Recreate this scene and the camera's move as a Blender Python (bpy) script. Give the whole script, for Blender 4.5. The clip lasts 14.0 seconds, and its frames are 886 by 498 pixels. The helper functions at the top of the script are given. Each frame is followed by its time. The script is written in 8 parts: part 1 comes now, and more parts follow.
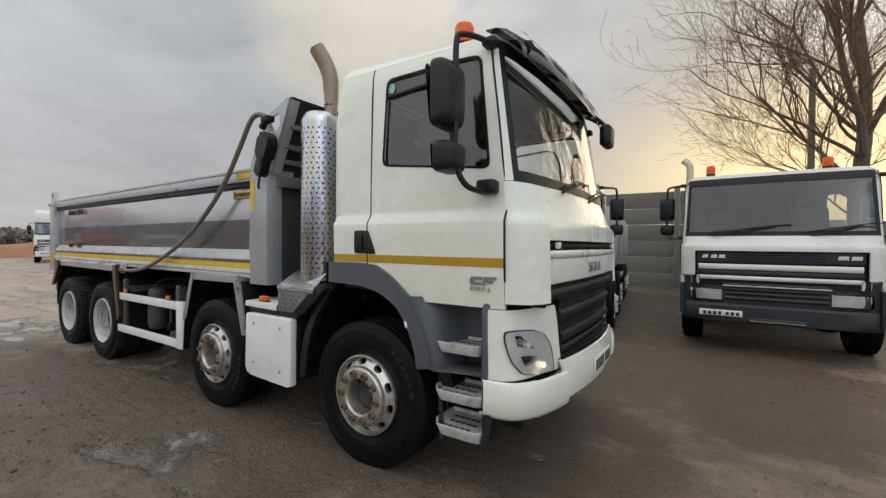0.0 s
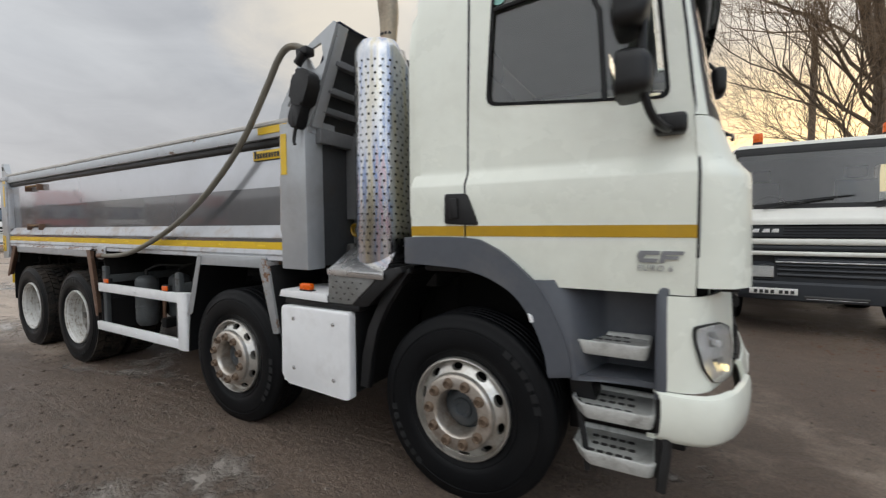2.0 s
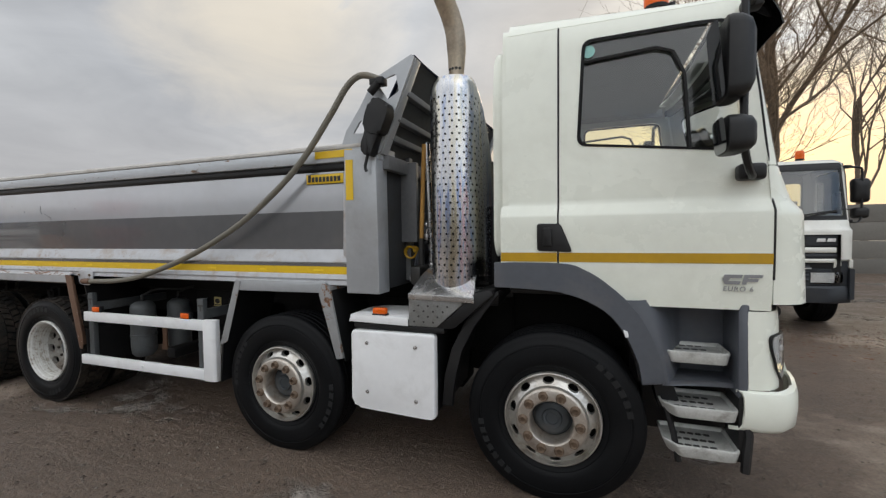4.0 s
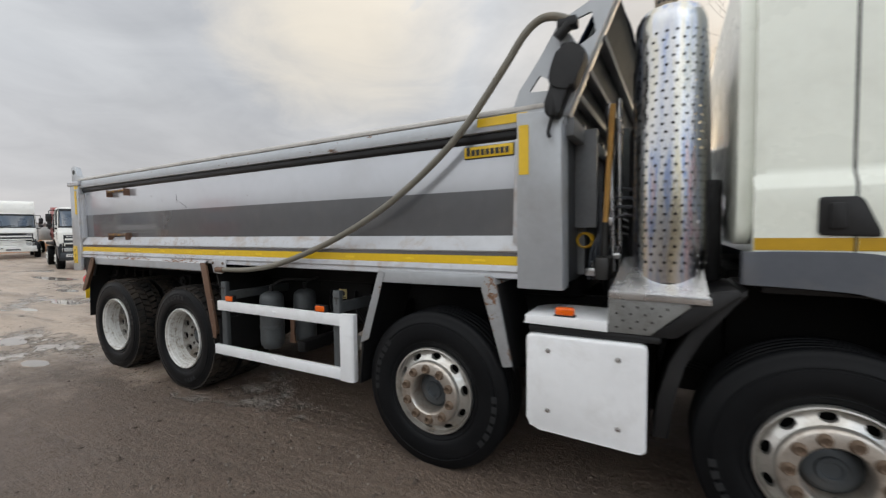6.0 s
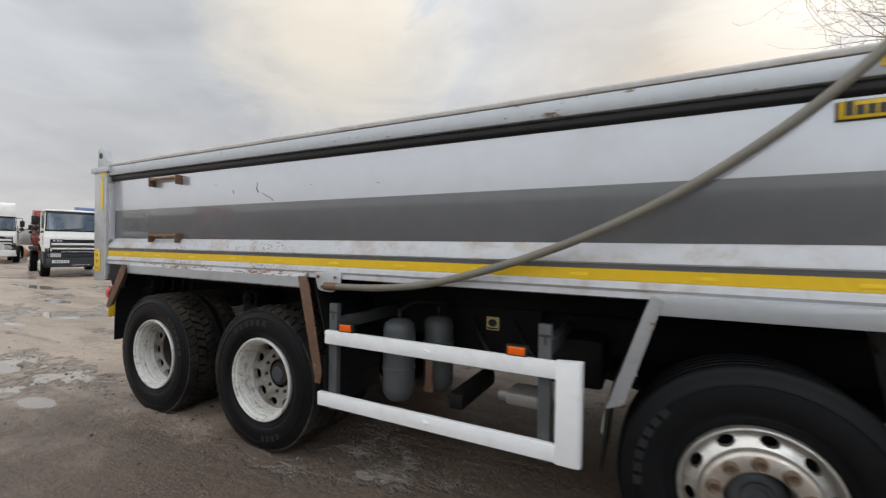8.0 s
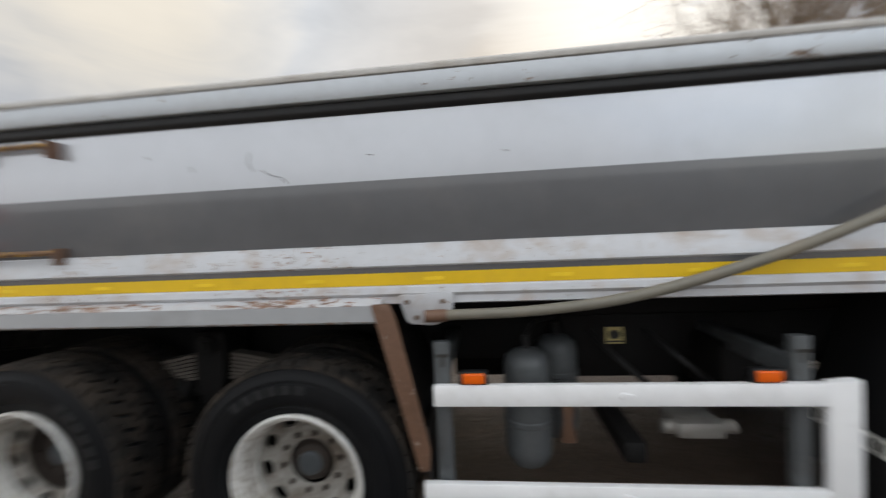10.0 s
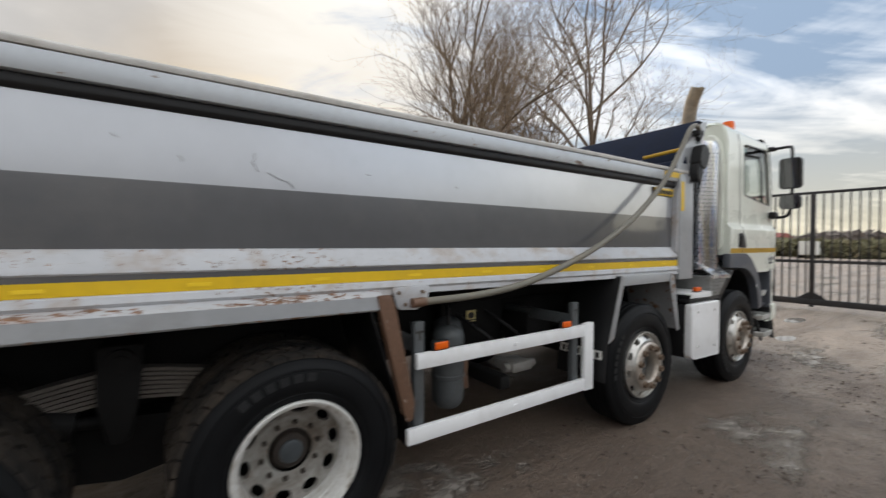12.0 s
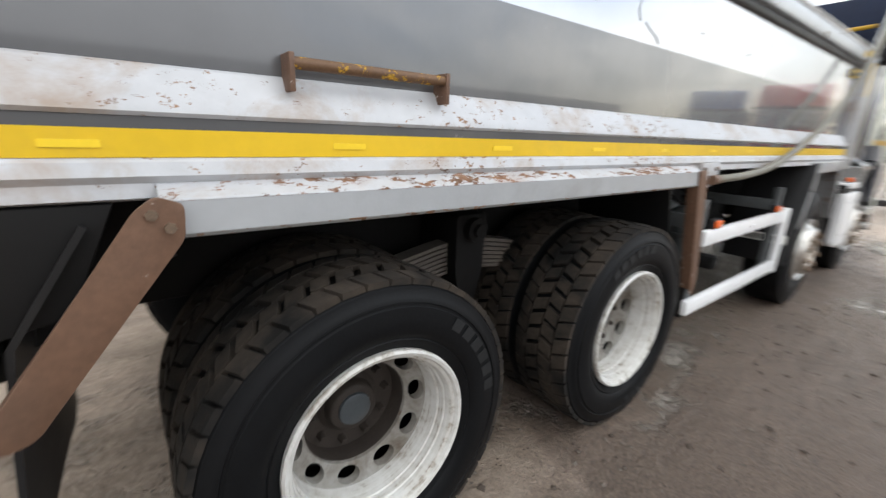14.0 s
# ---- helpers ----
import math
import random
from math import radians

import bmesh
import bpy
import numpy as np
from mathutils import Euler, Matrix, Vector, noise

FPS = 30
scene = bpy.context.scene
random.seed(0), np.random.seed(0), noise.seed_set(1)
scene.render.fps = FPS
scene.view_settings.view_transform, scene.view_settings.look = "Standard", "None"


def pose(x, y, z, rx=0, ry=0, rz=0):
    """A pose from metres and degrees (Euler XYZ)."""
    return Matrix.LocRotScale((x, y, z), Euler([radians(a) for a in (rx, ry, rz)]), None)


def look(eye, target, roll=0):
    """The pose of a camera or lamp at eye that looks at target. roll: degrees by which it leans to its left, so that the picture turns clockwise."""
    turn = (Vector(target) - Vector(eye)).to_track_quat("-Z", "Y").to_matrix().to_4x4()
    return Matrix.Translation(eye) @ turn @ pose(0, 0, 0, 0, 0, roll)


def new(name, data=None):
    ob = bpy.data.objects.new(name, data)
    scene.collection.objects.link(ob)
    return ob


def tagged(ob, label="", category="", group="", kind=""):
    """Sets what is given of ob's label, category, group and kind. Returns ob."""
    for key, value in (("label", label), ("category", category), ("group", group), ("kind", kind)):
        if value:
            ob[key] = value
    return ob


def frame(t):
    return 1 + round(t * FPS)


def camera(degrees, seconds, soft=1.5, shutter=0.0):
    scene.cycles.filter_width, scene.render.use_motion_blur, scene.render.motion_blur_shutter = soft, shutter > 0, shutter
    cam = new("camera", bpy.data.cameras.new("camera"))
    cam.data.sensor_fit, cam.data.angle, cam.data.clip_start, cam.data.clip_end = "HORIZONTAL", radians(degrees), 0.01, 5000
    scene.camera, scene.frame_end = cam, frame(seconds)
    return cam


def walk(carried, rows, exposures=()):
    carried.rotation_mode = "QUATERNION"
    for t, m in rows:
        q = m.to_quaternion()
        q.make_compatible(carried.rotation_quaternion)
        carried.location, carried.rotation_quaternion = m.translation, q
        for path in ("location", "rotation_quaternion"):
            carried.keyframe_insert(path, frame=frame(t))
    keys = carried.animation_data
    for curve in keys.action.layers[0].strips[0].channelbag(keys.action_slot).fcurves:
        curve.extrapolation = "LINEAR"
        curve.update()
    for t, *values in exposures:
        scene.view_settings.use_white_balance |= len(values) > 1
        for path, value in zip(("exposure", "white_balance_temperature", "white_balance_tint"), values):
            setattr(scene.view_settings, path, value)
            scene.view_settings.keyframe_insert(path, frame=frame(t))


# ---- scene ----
cam = camera(94.1, 14.0, 1.3, 0.5)
PATH = [
    (0, (4.001, -2.149, 1.57), (2.917, -0.468, 1.548), 0.5),
    (0.5, (3.892, -2.07, 1.551), (2.835, -0.374, 1.469), 0.2),
    (1, (3.67, -1.917, 1.517), (2.634, -0.209, 1.416), -0.1),
    (1.5, (3.335, -1.898, 1.482), (2.324, -0.175, 1.38), -0.2),
    (2, (2.946, -1.955, 1.484), (1.971, -0.212, 1.382), -0.2),
    (2.5, (2.59, -2.028, 1.49), (1.649, -0.265, 1.409), -0.8),
    (2.7, (2.471, -2.083, 1.53), (1.578, -0.295, 1.433), -0.8),
    (4.8, (2.069, -2.598, 1.625), (1.45, -0.697, 1.571), -1.1),
    (5, (2.022, -2.542, 1.563), (1.293, -0.68, 1.535), -0.9),
    (5.5, (1.694, -2.421, 1.549), (0.819, -0.623, 1.484), -0.7),
    (6, (1.321, -2.276, 1.547), (0.365, -0.522, 1.454), -0.7),
    (6.5, (0.891, -2.178, 1.53), (-0.071, -0.426, 1.439), -0.4),
    (7, (0.506, -2.09, 1.481), (-0.466, -0.343, 1.427), -0.1),
    (7.5, (0.094, -2.003, 1.52), (-0.877, -0.255, 1.474), -0.4),
    (7.7, (-0.109, -2.021, 1.483), (-1.051, -0.257, 1.466), 0.2),
    (9.8, (-1.949, -1.67, 1.47), (-2.501, 0.252, 1.452), -3.3),
    (10, (-2.058, -1.614, 1.537), (-2.271, 0.374, 1.469), -2.6),
    (10.5, (-2.337, -1.623, 1.558), (-1.554, 0.217, 1.518), -0.8),
    (11, (-2.748, -1.757, 1.585), (-1.599, -0.12, 1.573), -0.6),
    (11.5, (-3.136, -1.899, 1.573), (-1.921, -0.311, 1.561), 0.5),
    (12, (-3.48, -1.897, 1.54), (-2.334, -0.258, 1.509), 0.3),
    (12.5, (-3.775, -1.804, 1.567), (-3.22, 0.108, 1.382), -0.4),
    (13, (-4.133, -1.512, 1.463), (-3.938, 0.437, 1.06), -0.5),
    (13.5, (-4.531, -1.139, 1.387), (-3.977, 0.707, 0.853), 1.2),
    (14, (-4.819, -0.839, 1.401), (-3.635, 0.678, 0.857), 2.2),
]
walk(cam, [(t, look(eye, target, roll)) for t, eye, target, roll in PATH],
     [(0, -0.24), (2, -0.06), (5, -0.12), (6.5, 0.06), (7.5, 0.02), (10, 0.06), (10.5, 0.12), (11, 0.18), (11.5, 0.06), (12, -0.14), (12.5, -0.06), (13, 0.14), (13.5, 0.44), (14, 0.70)])

# ---------------------------------------------------------------- world and light
SUN_YAW, SUN_UP = -14.0, 9.0          # degrees to the left of +y, degrees above the horizon
world = bpy.data.worlds.new("overcast_evening")
scene.world = world
world.use_nodes = True


def tree_nodes(nt):
    nt.nodes.clear()

    def add(kind, **values):
        n = nt.nodes.new(kind)
        for key, v in values.items():
            n.inputs[key].default_value = v
        return n

    def link(a, b):
        nt.links.new(a, b)
    return add, link


def math_node(add, link, op, a, b=None, clamp=False):
    n = add("ShaderNodeMath")
    n.operation, n.use_clamp = op, clamp
    for i, v in enumerate((a, b)):
        if v is None:
            continue
        if isinstance(v, (int, float)):
            n.inputs[i].default_value = v
        else:
            link(v, n.inputs[i])
    return n.outputs[0]


def ramp(add, link, src, stops):
    n = add("ShaderNodeValToRGB")
    el = n.color_ramp.elements
    while len(el) > 1:
        el.remove(el[-1])
    for i, (p, c) in enumerate(stops):
        e = el[0] if i == 0 else el.new(p)
        e.position = p
        e.color = (*c, 1) if len(c) == 3 else c
    link(src, n.inputs[0])
    return n.outputs[0]


def grey(v):
    return (v, v, v)


def mix_rgb(add, link, fac, a, b, blend="MIX"):
    n = add("ShaderNodeMix")
    n.data_type, n.blend_type = "RGBA", blend
    for sock, v in ((n.inputs[0], fac), (n.inputs[6], a), (n.inputs[7], b)):
        if isinstance(v, (int, float)):
            sock.default_value = v
        elif isinstance(v, tuple):
            sock.default_value = (*v, 1)
        else:
            link(v, sock)
    return n.outputs[2]


def build_world():
    add, link = tree_nodes(world.node_tree)
    out = add("ShaderNodeOutputWorld")
    bg = add("ShaderNodeBackground")
    link(bg.outputs[0], out.inputs[0])
    co = add("ShaderNodeTexCoord")
    sep = add("ShaderNodeSeparateXYZ")
    link(co.outputs["Generated"], sep.inputs[0])
    up = math_node(add, link, "MAXIMUM", sep.outputs[2], 0.0)
    sky = add("ShaderNodeTexSky")
    sky.sky_type, sky.sun_disc = "NISHITA", False
    sky.sun_elevation, sky.sun_rotation = radians(SUN_UP), radians(-SUN_YAW)
    sky.air_density, sky.dust_density, sky.ozone_density = 1.0, 1.5, 1.2
    clear = mix_rgb(add, link, 1.0, sky.outputs[0], grey(0.085), "MULTIPLY")
    # cloud sheet: the direction laid on a flat layer overhead
    low = math_node(add, link, "ADD", up, 0.16)
    cx = math_node(add, link, "DIVIDE", sep.outputs[0], low)
    cy = math_node(add, link, "DIVIDE", sep.outputs[1], low)
    flat = add("ShaderNodeCombineXYZ")
    link(cx, flat.inputs[0])
    link(cy, flat.inputs[1])
    big = add("ShaderNodeTexNoise", Scale=0.62, Detail=7.0, Roughness=0.55, Distortion=0.4)
    link(flat.outputs[0], big.inputs["Vector"])
    fine = add("ShaderNodeTexNoise", Scale=1.7, Detail=8.0, Roughness=0.6, Distortion=0.9)
    link(flat.outputs[0], fine.inputs["Vector"])
    # thicker cover away from the gate side, gaps of blue towards +x
    cover = math_node(add, link, "SUBTRACT", big.outputs[0], math_node(add, link, "MULTIPLY", math_node(add, link, "MAXIMUM", sep.outputs[0], -0.3), 0.232))
    streak = add("ShaderNodeTexNoise", Scale=1.5, Detail=8.0, Roughness=0.62, Distortion=0.6)
    swung = add("ShaderNodeMapping", Rotation=(0.0, 0.0, radians(122)))
    link(flat.outputs[0], swung.inputs["Vector"])
    along = add("ShaderNodeMapping", Scale=(1.9, 0.60, 1.0))
    link(swung.outputs[0], along.inputs["Vector"])
    link(along.outputs[0], streak.inputs["Vector"])
    cover = math_node(add, link, "ADD", cover, math_node(add, link, "MULTIPLY", streak.outputs[0], 0.62))
    mask = ramp(add, link, cover, [(0.54, grey(0)), (0.72, grey(1))])
    shade = ramp(add, link, big.outputs[0], [(0.30, (0.95, 0.94, 0.93)), (0.48, (0.62, 0.645, 0.68)), (0.68, (0.46, 0.485, 0.53))])
    shade = mix_rgb(add, link, ramp(add, link, math_node(add, link, "MULTIPLY", sep.outputs[1], -1.0), [(0.0, grey(0)), (0.35, grey(0.8))]), shade, (0.66, 0.685, 0.72))
    body = mix_rgb(add, link, 0.22, shade, ramp(add, link, fine.outputs[0], [(0.3, grey(0.42)), (0.7, grey(0.9))]))
    # glow round the low sun
    s = Vector((-math.sin(radians(SUN_YAW)) * math.cos(radians(SUN_UP)), math.cos(radians(SUN_YAW)) * math.cos(radians(SUN_UP)), math.sin(radians(SUN_UP))))
    dot = add("ShaderNodeVectorMath")
    dot.operation = "DOT_PRODUCT"
    link(co.outputs["Generated"], dot.inputs[0])
    dot.inputs[1].default_value = s
    near = ramp(add, link, dot.outputs["Value"], [(0.78, grey(0)), (0.93, grey(0.28)), (0.985, grey(0.8)), (1.0, grey(1))])
    gate_side = ramp(add, link, sep.outputs[0], [(0.15, grey(1.0)), (0.75, grey(2.2))])
    body = mix_rgb(add, link, 1.0, body, gate_side, "MULTIPLY")
    warm = mix_rgb(add, link, near, body, (0.95, 0.77, 0.55))
    # two thin places in the cloud sheet, lit from behind
    for az, el, size, tint, amount in ((-41.5, 28, 0.995, (0.98, 0.87, 0.69), 0.62), (20, 27, 0.985, (1.20, 1.16, 1.08), 0.80)):
        d2 = add("ShaderNodeVectorMath")
        d2.operation = "DOT_PRODUCT"
        link(co.outputs["Generated"], d2.inputs[0])
        d2.inputs[1].default_value = (math.sin(radians(az)) * math.cos(radians(el)), math.cos(radians(az)) * math.cos(radians(el)), math.sin(radians(el)))
        torn = math_node(add, link, "ADD", d2.outputs["Value"], math_node(add, link, "MULTIPLY", math_node(add, link, "SUBTRACT", fine.outputs[0], 0.5), 0.05))
        warm = mix_rgb(add, link, ramp(add, link, torn, [(size - 0.035, grey(0)), (0.998, grey(amount))]), warm, tint)
    cloudy = mix_rgb(add, link, mask, mix_rgb(add, link, 0.75, clear, (0.50, 0.66, 0.90)), warm)
    # pale warm haze along the horizon, brighter overhead as under any cloud layer
    haze = ramp(add, link, up, [(0.0, grey(0.85)), (0.10, grey(0.45)), (0.30, grey(0))])
    low_sky = mix_rgb(add, link, ramp(add, link, sep.outputs[0], [(0.3, grey(0)), (0.8, grey(1))]), (0.62, 0.60, 0.60), (1.22, 1.08, 0.74))
    hazed = mix_rgb(add, link, haze, cloudy, mix_rgb(add, link, near, low_sky, (1.05, 0.75, 0.44)))
    # the sunset burning through low over the back wall
    burn = ramp(add, link, dot.outputs["Value"], [(0.86, grey(0)), (0.96, grey(0.5)), (1.0, grey(1))])
    burn = math_node(add, link, "MULTIPLY", burn, ramp(add, link, math_node(add, link, "ADD", up, math_node(add, link, "MULTIPLY", math_node(add, link, "SUBTRACT", fine.outputs[0], 0.5), 0.12)), [(0.15, grey(1)), (0.34, grey(0))]))
    hazed = mix_rgb(add, link, burn, hazed, (2.0, 1.55, 0.85))
    lift = ramp(add, link, up, [(0.0, grey(0.80)), (0.45, grey(1.0)), (0.75, (1.45, 1.43, 1.40)), (1.0, (1.65, 1.62, 1.57))])
    lit = add("ShaderNodeVectorMath")
    lit.operation = "DOT_PRODUCT"
    link(co.outputs["Generated"], lit.inputs[0])
    lit.inputs[1].default_value = Vector((-s.x, -s.y, 0)).normalized()
    front = ramp(add, link, math_node(add, link, "ADD", math_node(add, link, "MULTIPLY", lit.outputs["Value"], 0.5), 0.5), [(0.40, grey(0.0)), (0.85, grey(1.0))])
    front = mix_rgb(add, link, front, grey(1.0), (1.70, 1.70, 1.69))
    final = mix_rgb(add, link, 1.0, mix_rgb(add, link, 1.0, hazed, lift, "MULTIPLY"), front, "MULTIPLY")
    link(final, bg.inputs[0])
    bg.inputs[1].default_value = SKY_STRENGTH


SKY_STRENGTH = 1.0
build_world()
sun = new("low_sun", bpy.data.lights.new("low_sun", "SUN"))
sun.data.energy, sun.data.angle, sun.data.color = 0.7, radians(35), (1.0, 0.80, 0.58)
sun.matrix_world = look((0, 0, 30), Vector((0, 0, 30)) - Vector((-math.sin(radians(SUN_YAW)), math.cos(radians(SUN_YAW)), math.tan(radians(SUN_UP)))))

# ---------------------------------------------------------------- materials
MATS = {}


def surface(name, color, rough=0.5, metal=0.0, scale=3.0, vary=0.12, bump=0.0, bump_scale=60.0, coat=0.0,
            dirt=0.0, dirt_color=(0.16, 0.13, 0.10), dirt_scale=2.2, dirt_edge=(0.52, 0.72), rough_vary=0.12,
            chips=0.0, chip_color=(0.16, 0.07, 0.03), chip_scale=9.0, chip_stretch=1.0, emit=0.0, per_object=0.0, spec=0.5, chip_along=None):
    """A painted or raw surface: two scales of tone, soft dirt, and worn chips with their own edge."""
    m = bpy.data.materials.new(name)
    m.use_nodes = True
    add, link = tree_nodes(m.node_tree)
    out, bs = add("ShaderNodeOutputMaterial"), add("ShaderNodeBsdfPrincipled")
    link(bs.outputs[0], out.inputs[0])
    co = add("ShaderNodeTexCoord")
    n1 = add("ShaderNodeTexNoise", Scale=scale, Detail=6.0, Roughness=0.6)
    n2 = add("ShaderNodeTexNoise", Scale=scale * 14, Detail=4.0)
    link(co.outputs["Object"], n1.inputs["Vector"])
    link(co.outputs["Object"], n2.inputs["Vector"])
    tone = math_node(add, link, "ADD", math_node(add, link, "MULTIPLY", n1.outputs[0], 0.65), math_node(add, link, "MULTIPLY", n2.outputs[0], 0.35))
    dark, lite = tuple(c * (1 - vary) for c in color), tuple(min(1, c * (1 + vary)) for c in color)
    col = ramp(add, link, tone, [(0.3, dark), (0.7, lite)])
    if per_object:
        oi = add("ShaderNodeObjectInfo")
        col = mix_rgb(add, link, math_node(add, link, "MULTIPLY", oi.outputs["Random"], per_object), col, tuple(c * 0.55 for c in color))
    rg = math_node(add, link, "ADD", math_node(add, link, "MULTIPLY", n1.outputs[0], 2 * rough_vary), rough - rough_vary, True)
    height = None
    if dirt:
        n3 = add("ShaderNodeTexNoise", Scale=dirt_scale, Detail=9.0, Roughness=0.68, Distortion=0.3)
        link(co.outputs["Object"], n3.inputs["Vector"])
        dm = ramp(add, link, n3.outputs[0], [(dirt_edge[0], grey(0)), (dirt_edge[1], grey(dirt))])
        col = mix_rgb(add, link, dm, col, dirt_color)
        rg = math_node(add, link, "ADD", rg, math_node(add, link, "MULTIPLY", dm, 0.4), True)
    mt = None
    if chips:
        mp = add("ShaderNodeMapping", Scale=(1.0 / chip_stretch, 1.0, 1.0))
        link(co.outputs["Object"], mp.inputs["Vector"])
        n4 = add("ShaderNodeTexNoise", Scale=chip_scale, Detail=10.0, Roughness=0.72)
        link(mp.outputs[0], n4.inputs["Vector"])
        n5 = add("ShaderNodeTexNoise", Scale=0.9, Detail=2.0)
        link(co.outputs["Object"], n5.inputs["Vector"])
        v = math_node(add, link, "ADD", n4.outputs[0], math_node(add, link, "MULTIPLY", n5.outputs[0], 0.45))
        if chip_along:
            axis = add("ShaderNodeSeparateXYZ")
            link(co.outputs["Object"], axis.inputs[0])
            less = math_node(add, link, "DIVIDE", math_node(add, link, "SUBTRACT", axis.outputs[0], chip_along[0]), chip_along[1] - chip_along[0], True)
            v = math_node(add, link, "SUBTRACT", v, math_node(add, link, "MULTIPLY", less, 0.14))
        edge = 0.98 - 0.30 * chips
        cm = ramp(add, link, v, [(edge, grey(0)), (edge + 0.02, grey(1))])
        cc = ramp(add, link, n2.outputs[0], [(0.35, chip_color), (0.65, tuple(min(1, c * 2.2) for c in chip_color))])
        col = mix_rgb(add, link, cm, col, cc)
        rg = math_node(add, link, "ADD", rg, math_node(add, link, "MULTIPLY", cm, 0.5), True)
        if metal:
            mt = math_node(add, link, "MULTIPLY", math_node(add, link, "SUBTRACT", 1.0, cm), metal)
        height = math_node(add, link, "MULTIPLY", cm, -1.0)
    link(col, bs.inputs["Base Color"])
    link(rg, bs.inputs["Roughness"])
    bs.inputs["Metallic"].default_value = metal
    if mt is not None:
        link(mt, bs.inputs["Metallic"])
    bs.inputs["Coat Weight"].default_value = coat
    bs.inputs["Coat Roughness"].default_value = 0.13 if coat < 0.75 else 0.045
    bs.inputs["Specular IOR Level"].default_value = spec
    if bump or chips:
        n6 = add("ShaderNodeTexNoise", Scale=bump_scale, Detail=5.0)
        link(co.outputs["Object"], n6.inputs["Vector"])
        h = n6.outputs[0]
        if height is not None:
            h = math_node(add, link, "ADD", h, height)
        b = add("ShaderNodeBump", Strength=max(bump, 0.15), Distance=0.004)
        link(h, b.inputs["Height"])
        link(b.outputs[0], bs.inputs["Normal"])
    if emit:
        bs.inputs["Emission Color"].default_value = (*color, 1)
        bs.inputs["Emission Strength"].default_value = emit
    MATS[name] = m
    return m


def pane_material(name, tint, gloss_rough=0.02, ior=1.5, film=0.03):
    """Window glass: clear or smoked, with the mirror-like gloss of a pane."""
    m = bpy.data.materials.new(name)
    m.use_nodes = True
    add, link = tree_nodes(m.node_tree)
    out, mx = add("ShaderNodeOutputMaterial"), add("ShaderNodeMixShader")
    tr, gl, fr = add("ShaderNodeBsdfTransparent"), add("ShaderNodeBsdfGlossy"), add("ShaderNodeFresnel", IOR=ior)
    tr.inputs[0].default_value = (*tint, 1)
    gl.inputs["Roughness"].default_value = gloss_rough
    link(math_node(add, link, "ADD", fr.outputs[0], film, True), mx.inputs[0])
    link(tr.outputs[0], mx.inputs[1])
    link(gl.outputs[0], mx.inputs[2])
    link(mx.outputs[0], out.inputs[0])
    MATS[name] = m
    return m


CREAM = surface("cream_cab_paint", (0.80, 0.83, 0.745), 0.28, scale=0.9, vary=0.05, coat=0.5, dirt=0.22, dirt_scale=1.3, dirt_color=(0.44, 0.42, 0.34), rough_vary=0.06)
WHITE = surface("white_paint", (0.80, 0.81, 0.82), 0.38, scale=1.4, vary=0.05, dirt=0.28, dirt_scale=3.0, dirt_color=(0.40, 0.38, 0.35), coat=0.2)
SILVER = surface("silver_grey_paint", (0.40, 0.42, 0.44), 0.34, 0.25, scale=1.2, vary=0.10, dirt=0.40, dirt_scale=1.6, dirt_color=(0.22, 0.20, 0.18), chips=0.12, coat=0.25)
WORN = surface("chipped_white_rail_paint", (0.47, 0.48, 0.50), 0.42, 0.1, scale=1.6, vary=0.12, dirt=0.72, dirt_scale=5.0, dirt_edge=(0.50, 0.70), dirt_color=(0.33, 0.235, 0.16), chips=0.53, chip_scale=52.0, chip_stretch=1.8, chip_color=(0.135, 0.082, 0.05), chip_along=(-2.4, -0.2))
SCABBED = surface("flaking_white_flange_paint", (0.47, 0.48, 0.50), 0.45, 0.1, scale=2.0, vary=0.12, dirt=0.65, dirt_scale=3.4, dirt_color=(0.34, 0.20, 0.12), chips=0.72, chip_scale=34.0, chip_stretch=2.2, chip_color=(0.12, 0.065, 0.038))
DUSTCAP = surface("dusty_rail_capping", (0.47, 0.455, 0.43), 0.7, 0.0, scale=2.5, vary=0.2, dirt=0.5, dirt_scale=4.0, dirt_color=(0.26, 0.20, 0.14), chips=0.2, chip_scale=18.0, chip_stretch=3.0)
TOPRAIL = surface("scuffed_silver_rail_paint", (0.49, 0.52, 0.55), 0.34, 0.35, scale=1.6, vary=0.08, dirt=0.25, dirt_scale=3.2, dirt_color=(0.27, 0.24, 0.20), chips=0.40, chip_scale=26.0, chip_stretch=2.5, chip_color=(0.12, 0.085, 0.06))
PANEL = surface("light_grey_panel_paint", (0.535, 0.557, 0.592), 0.20, 0.55, scale=0.7, vary=0.05, dirt=0.20, dirt_scale=1.1, dirt_color=(0.36, 0.35, 0.34), coat=0.8, rough_vary=0.05)
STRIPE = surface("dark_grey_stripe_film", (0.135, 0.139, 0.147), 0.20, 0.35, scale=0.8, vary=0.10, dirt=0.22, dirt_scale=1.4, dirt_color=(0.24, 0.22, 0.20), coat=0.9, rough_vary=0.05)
GUARDGREY = surface("rust_speckled_grey_paint", (0.36, 0.37, 0.38), 0.45, 0.1, scale=2.0, vary=0.12, dirt=0.45, dirt_scale=3.0, dirt_color=(0.22, 0.19, 0.16), chips=0.70, chip_scale=40.0, chip_stretch=1.5, chip_color=(0.16, 0.09, 0.05))
YELLOW = surface("yellow_reflective_tape", (0.72, 0.47, 0.015), 0.34, scale=2.0, vary=0.09, dirt=0.25, dirt_scale=4.0, dirt_color=(0.38, 0.24, 0.03))
